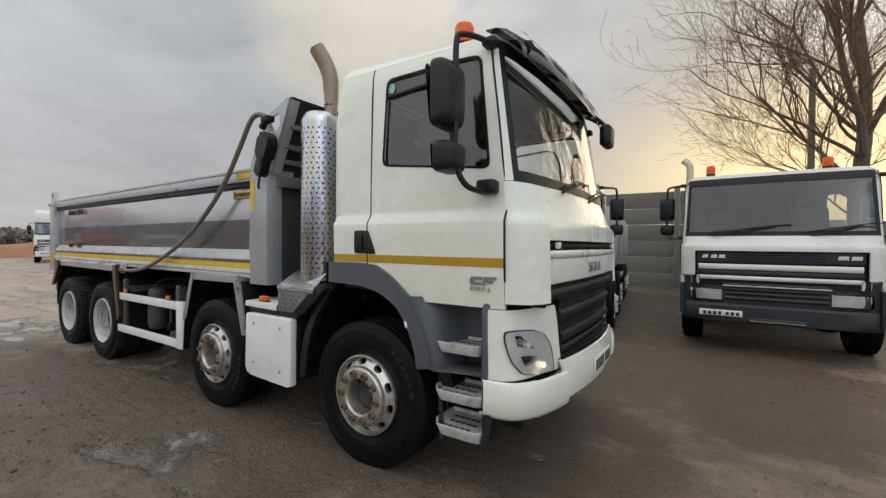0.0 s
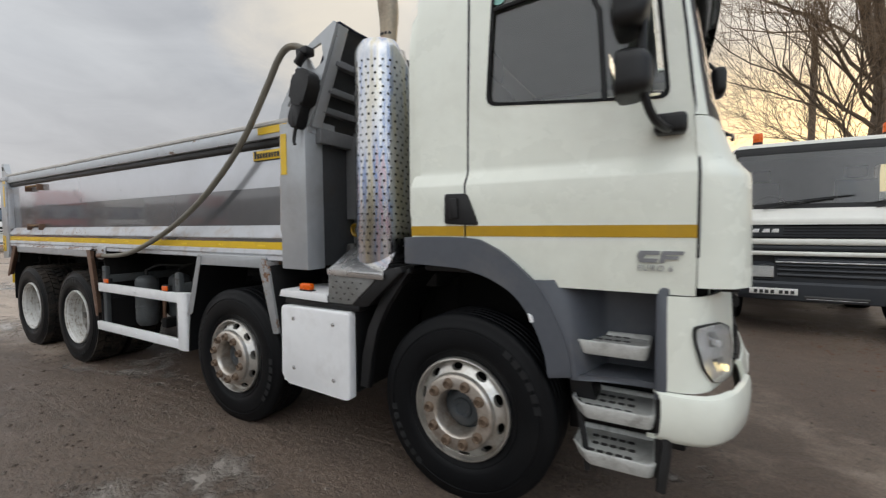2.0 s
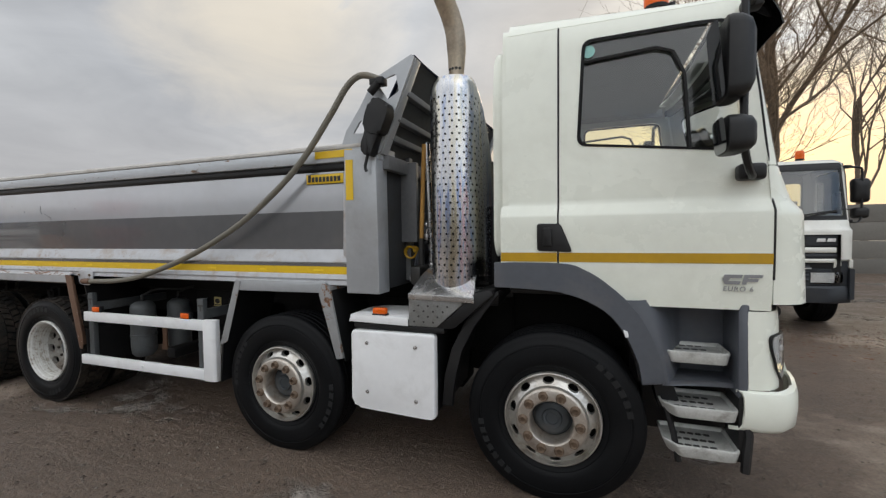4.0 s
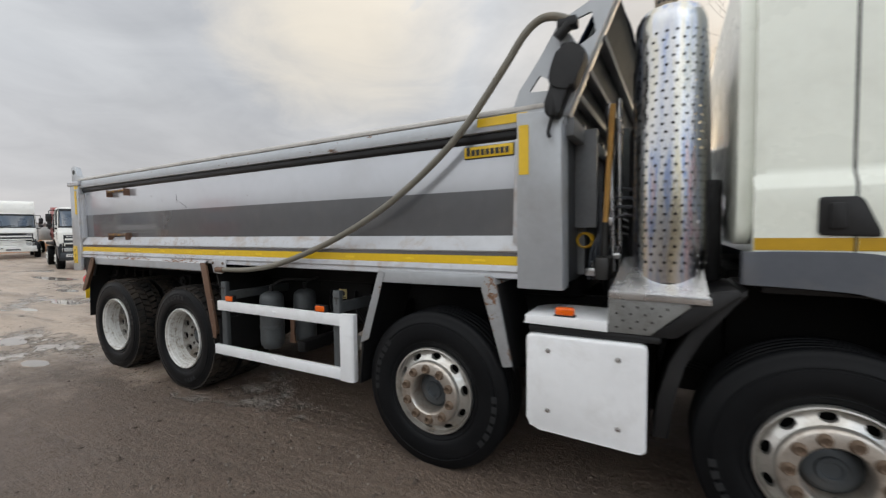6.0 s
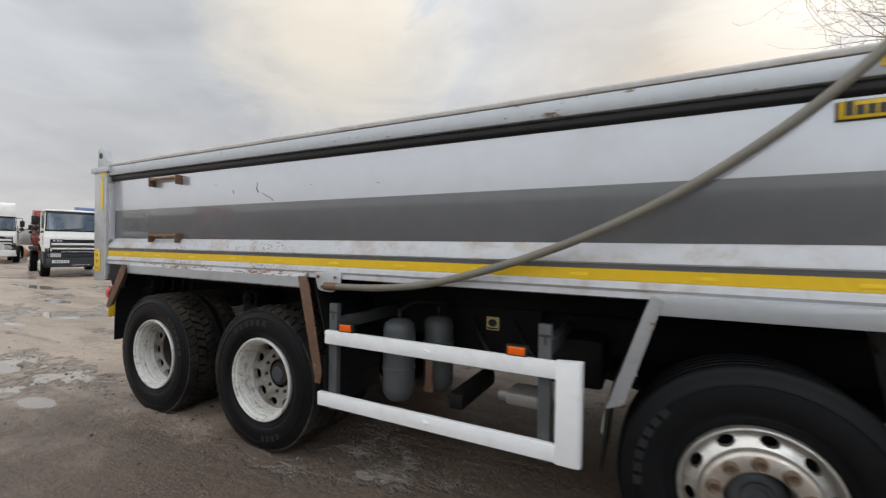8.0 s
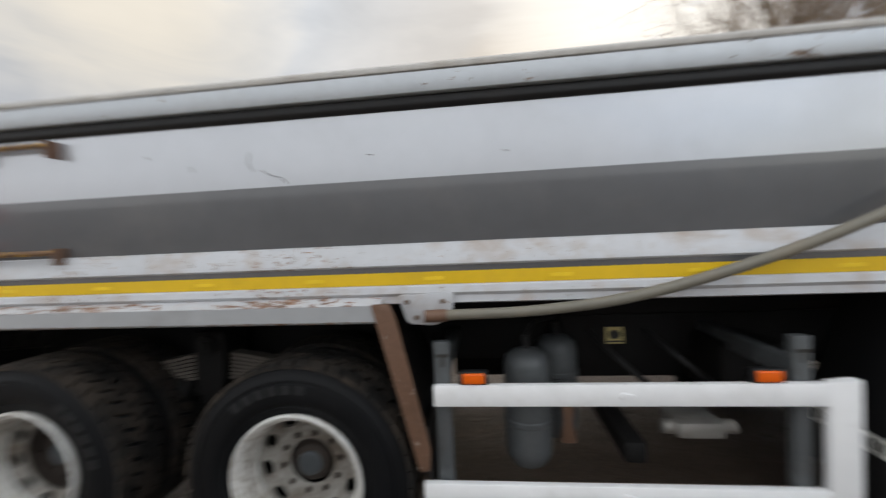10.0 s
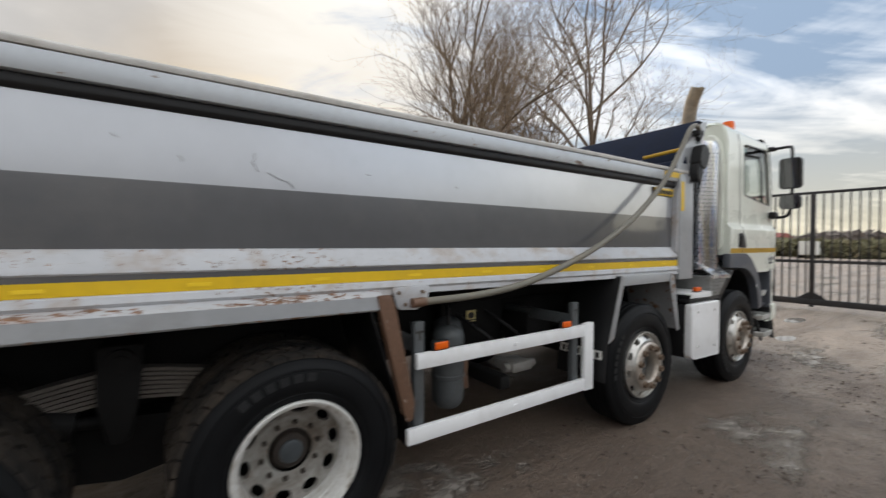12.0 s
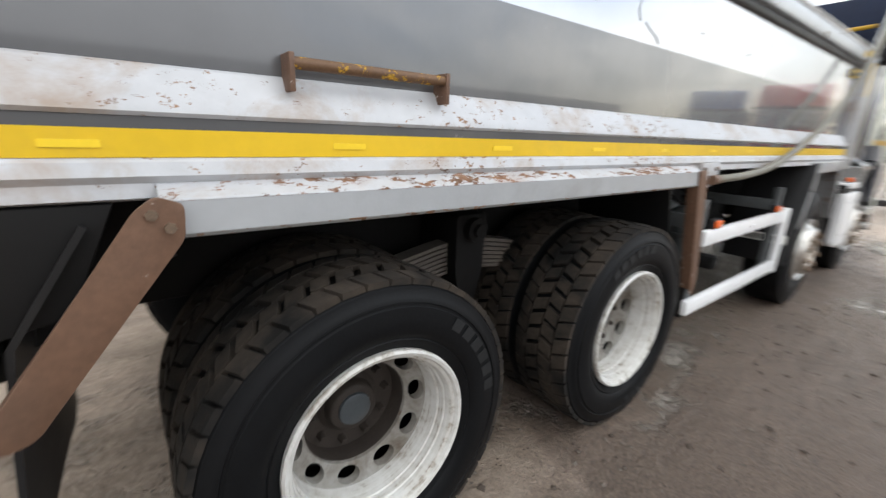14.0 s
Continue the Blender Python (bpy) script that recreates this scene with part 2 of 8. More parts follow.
MUSTARD = surface("mustard_reflective_tape", (0.46, 0.27, 0.012), 0.35, scale=2.0, vary=0.12, dirt=0.2)
BLACK = surface("black_plastic", (0.009, 0.0092, 0.010), 0.45, scale=3.0, vary=0.25, bump=0.12, bump_scale=240, dirt=0.2, dirt_color=(0.05, 0.045, 0.04), spec=0.35)
GREYPL = surface("grey_moulded_plastic", (0.080, 0.088, 0.104), 0.40, scale=2.0, vary=0.12, bump=0.12, bump_scale=260, dirt=0.35, dirt_color=(0.19, 0.17, 0.15))
CHASSIS = surface("grimy_black_chassis", (0.0055, 0.0052, 0.0052), 0.70, scale=3.0, vary=0.3, bump=0.3, bump_scale=40, dirt=0.4, dirt_color=(0.020, 0.016, 0.014), spec=0.25)
RUBBER = surface("tyre_rubber", (0.0050, 0.0055, 0.0064), 0.50, scale=4.0, vary=0.3, bump=0.15, bump_scale=120, dirt=0.2, dirt_scale=4.0, dirt_color=(0.014, 0.012, 0.0105), spec=0.14)
TREAD = surface("dusty_tread_rubber", (0.008, 0.0075, 0.007), 0.80, scale=5.0, vary=0.3, bump=0.3, bump_scale=90, dirt=0.75, dirt_scale=5.0, dirt_color=(0.075, 0.058, 0.044), dirt_edge=(0.42, 0.70), spec=0.3)
ALLOY = surface("weathered_alloy", (0.56, 0.55, 0.52), 0.32, 0.85, scale=6.0, vary=0.20, bump=0.15, bump_scale=90, dirt=0.75, dirt_scale=7.0, dirt_color=(0.30, 0.23, 0.16), rough_vary=0.12)
FLANGE = surface("rust_stained_flange", (0.54, 0.50, 0.45), 0.34, 0.8, scale=8.0, vary=0.22, bump=0.15, bump_scale=90, dirt=0.6, dirt_scale=9.0, dirt_color=(0.22, 0.145, 0.09), dirt_edge=(0.46, 0.66))
# disc paint greyer than the barrel: grime plus shade put into the colour
WHEELDISC = surface("grimy_white_wheel_paint", (0.29, 0.285, 0.265), 0.5, scale=7.0, vary=0.18, dirt=0.95, dirt_scale=6.0, dirt_color=(0.10, 0.078, 0.058), dirt_edge=(0.36, 0.64), chips=0.5, chip_scale=24, chip_color=(0.09, 0.06, 0.045))
DARKSTEEL = surface("dark_grey_headboard_paint", (0.045, 0.048, 0.052), 0.5, 0.1, scale=2.5, vary=0.2, dirt=0.5, dirt_scale=3, dirt_color=(0.05, 0.042, 0.036))
RUSTYGREY = surface("grey_arm_paint_with_rust", (0.30, 0.305, 0.31), 0.5, 0.1, scale=4, vary=0.15, dirt=0.4, dirt_color=(0.14, 0.11, 0.09), chips=0.54, chip_scale=13.0, chip_color=(0.11, 0.06, 0.035))
# lighter than the headboard, the light on its ribs put into the colour
RIBGREY = surface("grey_headboard_rib_paint", (0.14, 0.145, 0.15), 0.45, 0.1, scale=2.5, vary=0.2, dirt=0.4, dirt_scale=3, dirt_color=(0.08, 0.07, 0.06))
SIDEMARK = surface("raised_sidewall_rubber", (0.016, 0.017, 0.018), 0.55, scale=6, vary=0.3, spec=0.24)
RUSTNUT = surface("rusty_nut", (0.15, 0.105, 0.072), 0.65, 0.3, scale=30, vary=0.35, bump=0.3)
HUBGREY = surface("grey_hub_cap", (0.062, 0.072, 0.080), 0.42, 0.3, scale=9, vary=0.25, dirt=0.5, dirt_color=(0.16, 0.12, 0.09))
HUBRUST = surface("rusty_hub", (0.034, 0.026, 0.021), 0.72, 0.2, scale=10, vary=0.4, bump=0.4, dirt=0.5, dirt_color=(0.026, 0.022, 0.020))
RUSTPAINT = surface("brown_rusted_bracket", (0.145, 0.080, 0.050), 0.55, 0.1, scale=5, vary=0.30, bump=0.3, bump_scale=110, dirt=0.4, dirt_scale=5, dirt_color=(0.08, 0.05, 0.035), chips=0.38, chip_color=(0.30, 0.27, 0.25), chip_scale=44)
HANDLE = surface("rusty_yellow_handle", (0.13, 0.070, 0.035), 0.6, 0.1, scale=14, vary=0.4, chips=0.74, chip_scale=30, chip_color=(0.30, 0.17, 0.02), bump=0.3)
STEEL = surface("perforated_stainless", (0.58, 0.58, 0.58), 0.16, 1.0, scale=2.5, vary=0.08, dirt=0.22, dirt_scale=3.0, dirt_color=(0.40, 0.36, 0.32), rough_vary=0.08)
POLISHED = surface("polished_plate", (0.60, 0.60, 0.60), 0.24, 0.95, scale=5.0, vary=0.12, dirt=0.4, dirt_scale=6, dirt_color=(0.35, 0.31, 0.27))
PIPE = surface("heat_stained_exhaust", (0.60, 0.52, 0.41), 0.42, 0.6, scale=4.0, vary=0.3, dirt=0.55, dirt_scale=5, dirt_color=(0.20, 0.12, 0.08))
TREADPLATE = surface("galvanised_step", (0.52, 0.53, 0.51), 0.45, 0.2, scale=9, vary=0.22, bump=0.3, bump_scale=160, dirt=0.75, dirt_scale=7, dirt_color=(0.17, 0.15, 0.13))
DULLPLATE = surface("dull_punched_plate", (0.24, 0.245, 0.24), 0.42, 0.5, scale=9, vary=0.25, bump=0.3, bump_scale=160, dirt=0.7, dirt_scale=7, dirt_color=(0.12, 0.105, 0.09))
CHROME = surface("chrome", (0.85, 0.85, 0.86), 0.07, 1.0, scale=4, vary=0.03, rough_vary=0.03)
ORANGE = surface("orange_lens", (0.74, 0.115, 0.004), 0.30, scale=6, vary=0.15, coat=0.15, spec=0.3)
RED = surface("red_lens", (0.62, 0.015, 0.018), 0.2, scale=6, vary=0.12, coat=0.7)
HOSE = surface("grey_green_arm_tube", (0.165, 0.155, 0.125), 0.52, scale=5, vary=0.18, dirt=0.5, dirt_scale=7, dirt_color=(0.24, 0.195, 0.135))
SEAT = surface("dark_seat_cloth", (0.045, 0.047, 0.055), 0.9, scale=20, vary=0.3)
LINING = surface("pale_cab_lining", (0.42, 0.44, 0.44), 0.8, scale=5, vary=0.1)
DASH = surface("cab_interior_trim", (0.10, 0.10, 0.105), 0.7, scale=6, vary=0.2)
surface("faded_plate_print", (0.58, 0.40, 0.05), 0.5)
WOOD = surface("broom_wood", (0.52, 0.28, 0.07), 0.55, scale=8, vary=0.22)
TANK = surface("grey_air_tank", (0.075, 0.082, 0.086), 0.5, 0.1, scale=5, vary=0.2, dirt=0.6, dirt_scale=5, dirt_color=(0.055, 0.048, 0.042))
INK = surface("black_print", (0.025, 0.024, 0.022), 0.5, scale=8, vary=0.2)
PLATEWHITE = surface("white_plate", (0.78, 0.78, 0.74), 0.35, scale=6, vary=0.06, dirt=0.2)
BADGE = surface("grey_badge", (0.31, 0.32, 0.34), 0.3, 0.6, scale=9, vary=0.1)
LIGHTBADGE = surface("silver_badge", (0.72, 0.72, 0.72), 0.3, 0.3, scale=9, vary=0.08)
GREYTRIM = surface("older_grey_grille", (0.019, 0.023, 0.029), 0.5, scale=2.5, vary=0.15, bump=0.1, bump_scale=240, dirt=0.2, dirt_color=(0.07, 0.062, 0.055))
VISOR = pane_material("smoked_visor", (0.34, 0.33, 0.33), 0.05)
GLASS = pane_material("tinted_glass", (0.86, 0.90, 0.87), 0.015, 1.5, 0.08)
BULB = surface("warm_side_light", (1.0, 0.80, 0.42), 0.3, emit=2.5)
LAMPMIRROR = surface("chromed_lamp_reflector", (0.92, 0.92, 0.91), 0.16, 0.55, scale=22, vary=0.1, bump=0.8, bump_scale=28)
LAMPBOWL = surface("bright_lamp_reflector", (0.93, 0.93, 0.92), 0.22, 0.30, scale=22, vary=0.18, bump=0.4, bump_scale=45)
MIRROR = surface("mirror_glass", (0.20, 0.205, 0.215), 0.04, 1.0, scale=4, vary=0.03, rough_vary=0.02)
SCREEN = pane_material("windscreen_glass", (0.86, 0.88, 0.85), 0.015, 1.55, 0.06)
LENS = pane_material("clear_lens", (0.92, 0.93, 0.93), 0.02)
for m in (GLASS, SCREEN, LENS, VISOR):
    m.use_backface_culling = False



def stained_steel():
    """Polished steel with upright streaks of straw, blue and purple heat stain."""
    m = surface("heat_stained_stainless", (0.70, 0.70, 0.70), 0.17, 1.0, scale=2.5, vary=0.08, rough_vary=0.08)
    add, link = tree_nodes(m.node_tree)
    out, bs = add("ShaderNodeOutputMaterial"), add("ShaderNodeBsdfPrincipled", Metallic=1.0)
    link(bs.outputs[0], out.inputs[0])
    co, mp = add("ShaderNodeTexCoord"), add("ShaderNodeMapping", Scale=(1.0, 1.0, 0.09))
    link(co.outputs["Object"], mp.inputs["Vector"])
    n = add("ShaderNodeTexNoise", Scale=13.0, Detail=4.0, Roughness=0.55)
    link(mp.outputs[0], n.inputs["Vector"])
    streak = ramp(add, link, n.outputs[0], [(0.30, (0.48, 0.47, 0.45)), (0.40, (0.56, 0.52, 0.40)), (0.46, (0.58, 0.58, 0.58)), (0.53, (0.46, 0.49, 0.56)), (0.575, (0.22, 0.30, 0.50)), (0.61, (0.43, 0.42, 0.46)), (0.66, (0.45, 0.31, 0.39)), (0.72, (0.57, 0.55, 0.52))])
    big = add("ShaderNodeTexNoise", Scale=1.6, Detail=3.0)
    link(co.outputs["Object"], big.inputs["Vector"])
    fade = ramp(add, link, big.outputs[0], [(0.36, grey(0.25)), (0.60, grey(0.95))])
    link(mix_rgb(add, link, fade, (0.55, 0.55, 0.55), streak), bs.inputs["Base Color"])
    link(math_node(add, link, "ADD", math_node(add, link, "MULTIPLY", n.outputs[0], 0.25), 0.10), bs.inputs["Roughness"])
    b = add("ShaderNodeBump", Strength=0.12, Distance=0.01)
    link(big.outputs[0], b.inputs["Height"])
    link(b.outputs[0], bs.inputs["Normal"])
    return m


STAINED = stained_steel()


def barrel_paint():
    """White wheel paint with brake dust and mud lying in rings round the dish."""
    m = surface("white_wheel_barrel", (0.57, 0.57, 0.54), 0.42)
    add, link = tree_nodes(m.node_tree)
    out, bs = add("ShaderNodeOutputMaterial"), add("ShaderNodeBsdfPrincipled")
    link(bs.outputs[0], out.inputs[0])
    co, sp = add("ShaderNodeTexCoord"), add("ShaderNodeSeparateXYZ")
    link(co.outputs["Object"], sp.inputs[0])
    rings = add("ShaderNodeTexNoise", Scale=1.0, Detail=3.0, Roughness=0.6)
    at = add("ShaderNodeCombineXYZ")
    link(math_node(add, link, "MULTIPLY", sp.outputs[0], 2.5), at.inputs[0])
    link(math_node(add, link, "MULTIPLY", sp.outputs[1], 90.0), at.inputs[1])
    link(math_node(add, link, "MULTIPLY", sp.outputs[2], 2.5), at.inputs[2])
    link(at.outputs[0], rings.inputs["Vector"])
    spots = add("ShaderNodeTexNoise", Scale=22.0, Detail=9.0, Roughness=0.72)
    link(co.outputs["Object"], spots.inputs["Vector"])
    soft = add("ShaderNodeTexNoise", Scale=4.0, Detail=4.0)
    link(co.outputs["Object"], soft.inputs["Vector"])
    grime = math_node(add, link, "ADD", math_node(add, link, "MULTIPLY", rings.outputs[0], 0.26), math_node(add, link, "MULTIPLY", spots.outputs[0], 0.45))
    grime = math_node(add, link, "ADD", grime, math_node(add, link, "MULTIPLY", soft.outputs[0], 0.25))
    col = ramp(add, link, grime, [(0.42, (0.60, 0.60, 0.58)), (0.51, (0.51, 0.50, 0.47)), (0.56, (0.31, 0.28, 0.24)), (0.605, (0.13, 0.105, 0.085))])
    link(col, bs.inputs["Base Color"])
    link(ramp(add, link, grime, [(0.45, grey(0.34)), (0.66, grey(0.75))]), bs.inputs["Roughness"])
    b = add("ShaderNodeBump", Strength=0.25, Distance=0.003)
    link(spots.outputs[0], b.inputs["Height"])
    link(b.outputs[0], bs.inputs["Normal"])
    return m


BARREL = barrel_paint()

# ---------------------------------------------------------------- mesh tools
def part(name, bm, material, parent=None, label="", smooth=40.0, kind="", category="", group=""):
    """Links a bmesh as one mesh object, under a thing or under a part."""
    me = bpy.data.meshes.new(name)
    bmesh.ops.recalc_face_normals(bm, faces=bm.faces)
    bm.to_mesh(me)
    bm.free()
    me.materials.append(material)
    if smooth:
        me.shade_smooth()
        me.set_sharp_from_angle(angle=radians(smooth))
    ob = new(name, me)
    ob.parent = parent
    return tagged(ob, label, category, group, kind)


def again(ob, parent, place=None):
    """Another object on the same mesh, as a part of parent."""
    twin = new(ob.name.split(".")[0], ob.data)
    twin.parent = parent
    twin.matrix_basis = place if place is not None else ob.matrix_basis.copy()
    if "label" in ob:
        twin["label"] = ob["label"]
    return twin


def thing(name, m, label, category, group=""):
    ob = new(name)
    ob.matrix_basis = m
    return tagged(ob, label, category, group)


def islands(name, bm, material, parent=None, label="", smooth=40.0):
    """Links each loose piece of a bmesh as a part of its own."""
    left = set(bm.verts)
    done = []
    while left:
        first = min(left, key=lambda v: tuple(v.co))
        group, todo = {first}, [first]
        while todo:
            for e in todo.pop().link_edges:
                for v in e.verts:
                    if v not in group:
                        group.add(v)
                        todo.append(v)
        left -= group
        piece = bmesh.new()
        order = sorted(group, key=lambda v: tuple(v.co))
        made = {v: piece.verts.new(v.co) for v in order}
        for f in {f for v in order for f in v.link_faces}:
            piece.faces.new([made[v] for v in f.verts])
        done.append(part(name, piece, material, parent, label, smooth))
    return done


def quad_loop(bm, rings, close_u=True, cap=False):
    """Faces between successive rings of points."""
    vs = [[bm.verts.new(p) for p in r] for r in rings]
    n = len(vs[0])
    for a, b in zip(vs, vs[1:]):
        for i in range(n if close_u else n - 1):
            j = (i + 1) % n
            bm.faces.new((a[i], a[j], b[j], b[i]))
    if cap:
        bm.faces.new(vs[0][::-1])
        bm.faces.new(vs[-1])
    return vs


def box(bm, x0, x1, y0, y1, z0, z1, bev=0.0, seg=2):
    ps = [(x, y, z) for z in (z0, z1) for x, y in ((x0, y0), (x1, y0), (x1, y1), (x0, y1))]
    v = [bm.verts.new(p) for p in ps]
    fs = [bm.faces.new([v[i] for i in q]) for q in ((3, 2, 1, 0), (4, 5, 6, 7), (0, 1, 5, 4), (1, 2, 6, 5), (2, 3, 7, 6), (3, 0, 4, 7))]
    if bev:
        es = list({e for f in fs for e in f.edges})
        bmesh.ops.bevel(bm, geom=es, offset=bev, segments=seg, affect="EDGES", profile=0.5)
    return bm


def prism(bm, pts, y0, y1, bev=0.0, axis="y", seg=2):
    """A polygon, of (x, z) for axis y or (y, z) for axis x or (x, y) for axis z, drawn out along the axis."""
    def at(p, d):
        return (p[0], d, p[1]) if axis == "y" else (d, p[0], p[1]) if axis == "x" else (p[0], p[1], d)
    a, b = [bm.verts.new(at(p, y0)) for p in pts], [bm.verts.new(at(p, y1)) for p in pts]
    fs = [bm.faces.new(a), bm.faces.new(b[::-1])]
    for i in range(len(pts)):
        j = (i + 1) % len(pts)
        fs.append(bm.faces.new((a[i], b[i], b[j], a[j])))
    if bev:
        es = list({e for f in fs[:2] for e in f.edges})
        bmesh.ops.bevel(bm, geom=es, offset=bev, segments=seg, affect="EDGES", profile=0.5)
    return bm


def rounded(pts, r, n=4):
    """The polygon with its corners rounded."""
    out, k = [], len(pts)
    for i, p in enumerate(pts):
        p, a, b = Vector(p), Vector(pts[i - 1]), Vector(pts[(i + 1) % k])
        ra = min(r, (a - p).length * 0.45, (b - p).length * 0.45)
        s, e = p + (a - p).normalized() * ra, p + (b - p).normalized() * ra
        for j in range(n + 1):
            t = j / n
            out.append(tuple((1 - t) ** 2 * s + 2 * t * (1 - t) * p + t * t * e))
    return out


def rod(bm, p, q, r, r2=None, n=10, cap=True):
    p, q = Vector(p), Vector(q)
    d = (q - p).normalized()
    u = d.orthogonal().normalized()
    w = d.cross(u)
    rings = []
    for c, rad in ((p, r), (q, r if r2 is None else r2)):
        rings.append([c + rad * (math.cos(2 * math.pi * i / n) * u + math.sin(2 * math.pi * i / n) * w) for i in range(n)])
    quad_loop(bm, rings, cap=cap)
    return bm


def smooth_line(pts, n=6):
    pts = [Vector(p) for p in pts]
    ext = [2 * pts[0] - pts[1], *pts, 2 * pts[-1] - pts[-2]]
    out = []
    for a, b, c, d in zip(ext, ext[1:], ext[2:], ext[3:]):
        for i in range(n):
            t = i / n
            out.append(0.5 * (2 * b + (c - a) * t + (2 * a - 5 * b + 4 * c - d) * t * t + (3 * b - a - 3 * c + d) * t ** 3))
    return out + [pts[-1]]


def tube(bm, pts, r, n=10, cap=True):
    """A tube along a line of points; r is a number or one for each point."""
    pts = [Vector(p) for p in pts]
    rs = r if isinstance(r, (list, tuple)) else [r] * len(pts)
    u, rings = None, []
    for i, p in enumerate(pts):
        d = (pts[min(i + 1, len(pts) - 1)] - pts[max(i - 1, 0)]).normalized()
        u = d.orthogonal().normalized() if u is None else (u - d * u.dot(d)).normalized()
        w = d.cross(u)
        rings.append([p + rs[i] * (math.cos(2 * math.pi * k / n) * u + math.sin(2 * math.pi * k / n) * w) for k in range(n)])
    quad_loop(bm, rings, cap=cap)
    return bm


def lathe(bm, prof, n=48, cap=False):
    """Turns (radius, y) points about the y axis."""
    rings = [[(r * math.cos(2 * math.pi * i / n), y, r * math.sin(2 * math.pi * i / n)) for i in range(n)] for r, y in prof]
    quad_loop(bm, rings, cap=cap)
    return bm


def interp(z, table):
    for (a, va), (b, vb) in zip(table, table[1:]):
        if z <= b:
            return va + (vb - va) * max(0.0, (z - a) / (b - a))
    return table[-1][1]


def sheet(bm, rows, thick=0.0):
    """A surface over rows of points, thickened when asked."""
    vs = [[bm.verts.new(p) for p in r] for r in rows]
    fs = [bm.faces.new((a[i], a[i + 1], b[i + 1], b[i])) for a, b in zip(vs, vs[1:]) for i in range(len(a) - 1)]
    if thick:
        bmesh.ops.recalc_face_normals(bm, faces=fs)
        bmesh.ops.solidify(bm, geom=fs, thickness=thick)
    return bm


def annulus(bm, outer, inner, lift, steps=1):
    """Faces between a convex outer outline and an inner one, both of 2D points; lift turns (u, v) into a place."""
    c = sum((Vector(p) for p in inner), Vector((0, 0))) / len(inner)

    def cast(poly, a):
        d = Vector((math.cos(a), math.sin(a)))
        best = None
        for i, p in enumerate(poly):
            p, q = Vector(p) - c, Vector(poly[(i + 1) % len(poly)]) - c
            e = q - p
            den = d.x * e.y - d.y * e.x
            if abs(den) < 1e-12:
                continue
            t = (p.x * e.y - p.y * e.x) / den
            s = (p.x * d.y - p.y * d.x) / den
            if t > 0 and -1e-6 <= s <= 1 + 1e-6:
                best = t if best is None else max(best, t)
        return c + d * best
    angles = sorted({round(math.atan2(p[1] - c.y, p[0] - c.x), 5) for p in (*outer, *inner)})
    rings = []
    for k in range(steps + 1):
        f = k / steps
        rings.append([lift(*(cast(outer, a) * (1 - f) + cast(inner, a) * f)) for a in angles])
    quad_loop(bm, rings)
    return bm


def fan(bm, outline, lift):
    bm.faces.new([bm.verts.new(lift(*p)) for p in outline])
    return bm


def B():
    return bmesh.new()


# ---------------------------------------------------------------- ground
# centre, half length and half width, depth of the hollows that hold water
PUDDLES = [(-10.9, 1.9, 0.75, 0.14, 0.045), (-10.5, 1.15, 0.5, 0.10, 0.045), (-7.2, -0.05, 0.42, 0.12, 0.04), (-5.5, -0.3, 0.30, 0.13, 0.035), (-7.8, 1.05, 0.45, 0.09, 0.04), (-18.5, 4.0, 1.1, 0.4, 0.05), (-20.6, 4.6, 0.8, 0.3, 0.05), (-13.5, 2.8, 0.7, 0.22, 0.045), (5.2, 0.45, 0.40, 0.16, 0.045), (7.4, 0.9, 0.6, 0.2, 0.05)]
# soaked stretches of mud: centre and reach
SOAKED = [(-6.1, -0.25, 0.7), (-11.4, 1.9, 1.5), (-7.6, 0.2, 1.0), (-14.5, 3.4, 2.0)]


def ground_height(x, y):
    far = min(1.0, max(0.0, (math.hypot(x, y - 2) - 3.0) / 6.0))
    h = 0.035 * noise.noise((x * 0.35, y * 0.35, 0)) * (0.35 + 0.65 * far) + 0.016 * noise.noise((x * 1.3, y * 1.1, 4.0)) + 0.007 * noise.noise((x * 4.5, y * 4.0, 9.0))
    # shallow ruts along the way the lorries leave
    h -= 0.018 * far * max(0.0, noise.noise((x * 0.12, y * 1.6, 21.0)))
    if y > 11:
        h += 0.02 * (y - 11) * max(0, 1 - (y - 11) / 60)
    for px, py, rx, ry, depth in PUDDLES:
        q = ((x - px) / rx) ** 2 + ((y - py) / ry) ** 2
        if q < 4:
            h = h * min(1, 0.3 + q / 4) - depth * math.exp(-1.2 * q)
    return h - 0.012


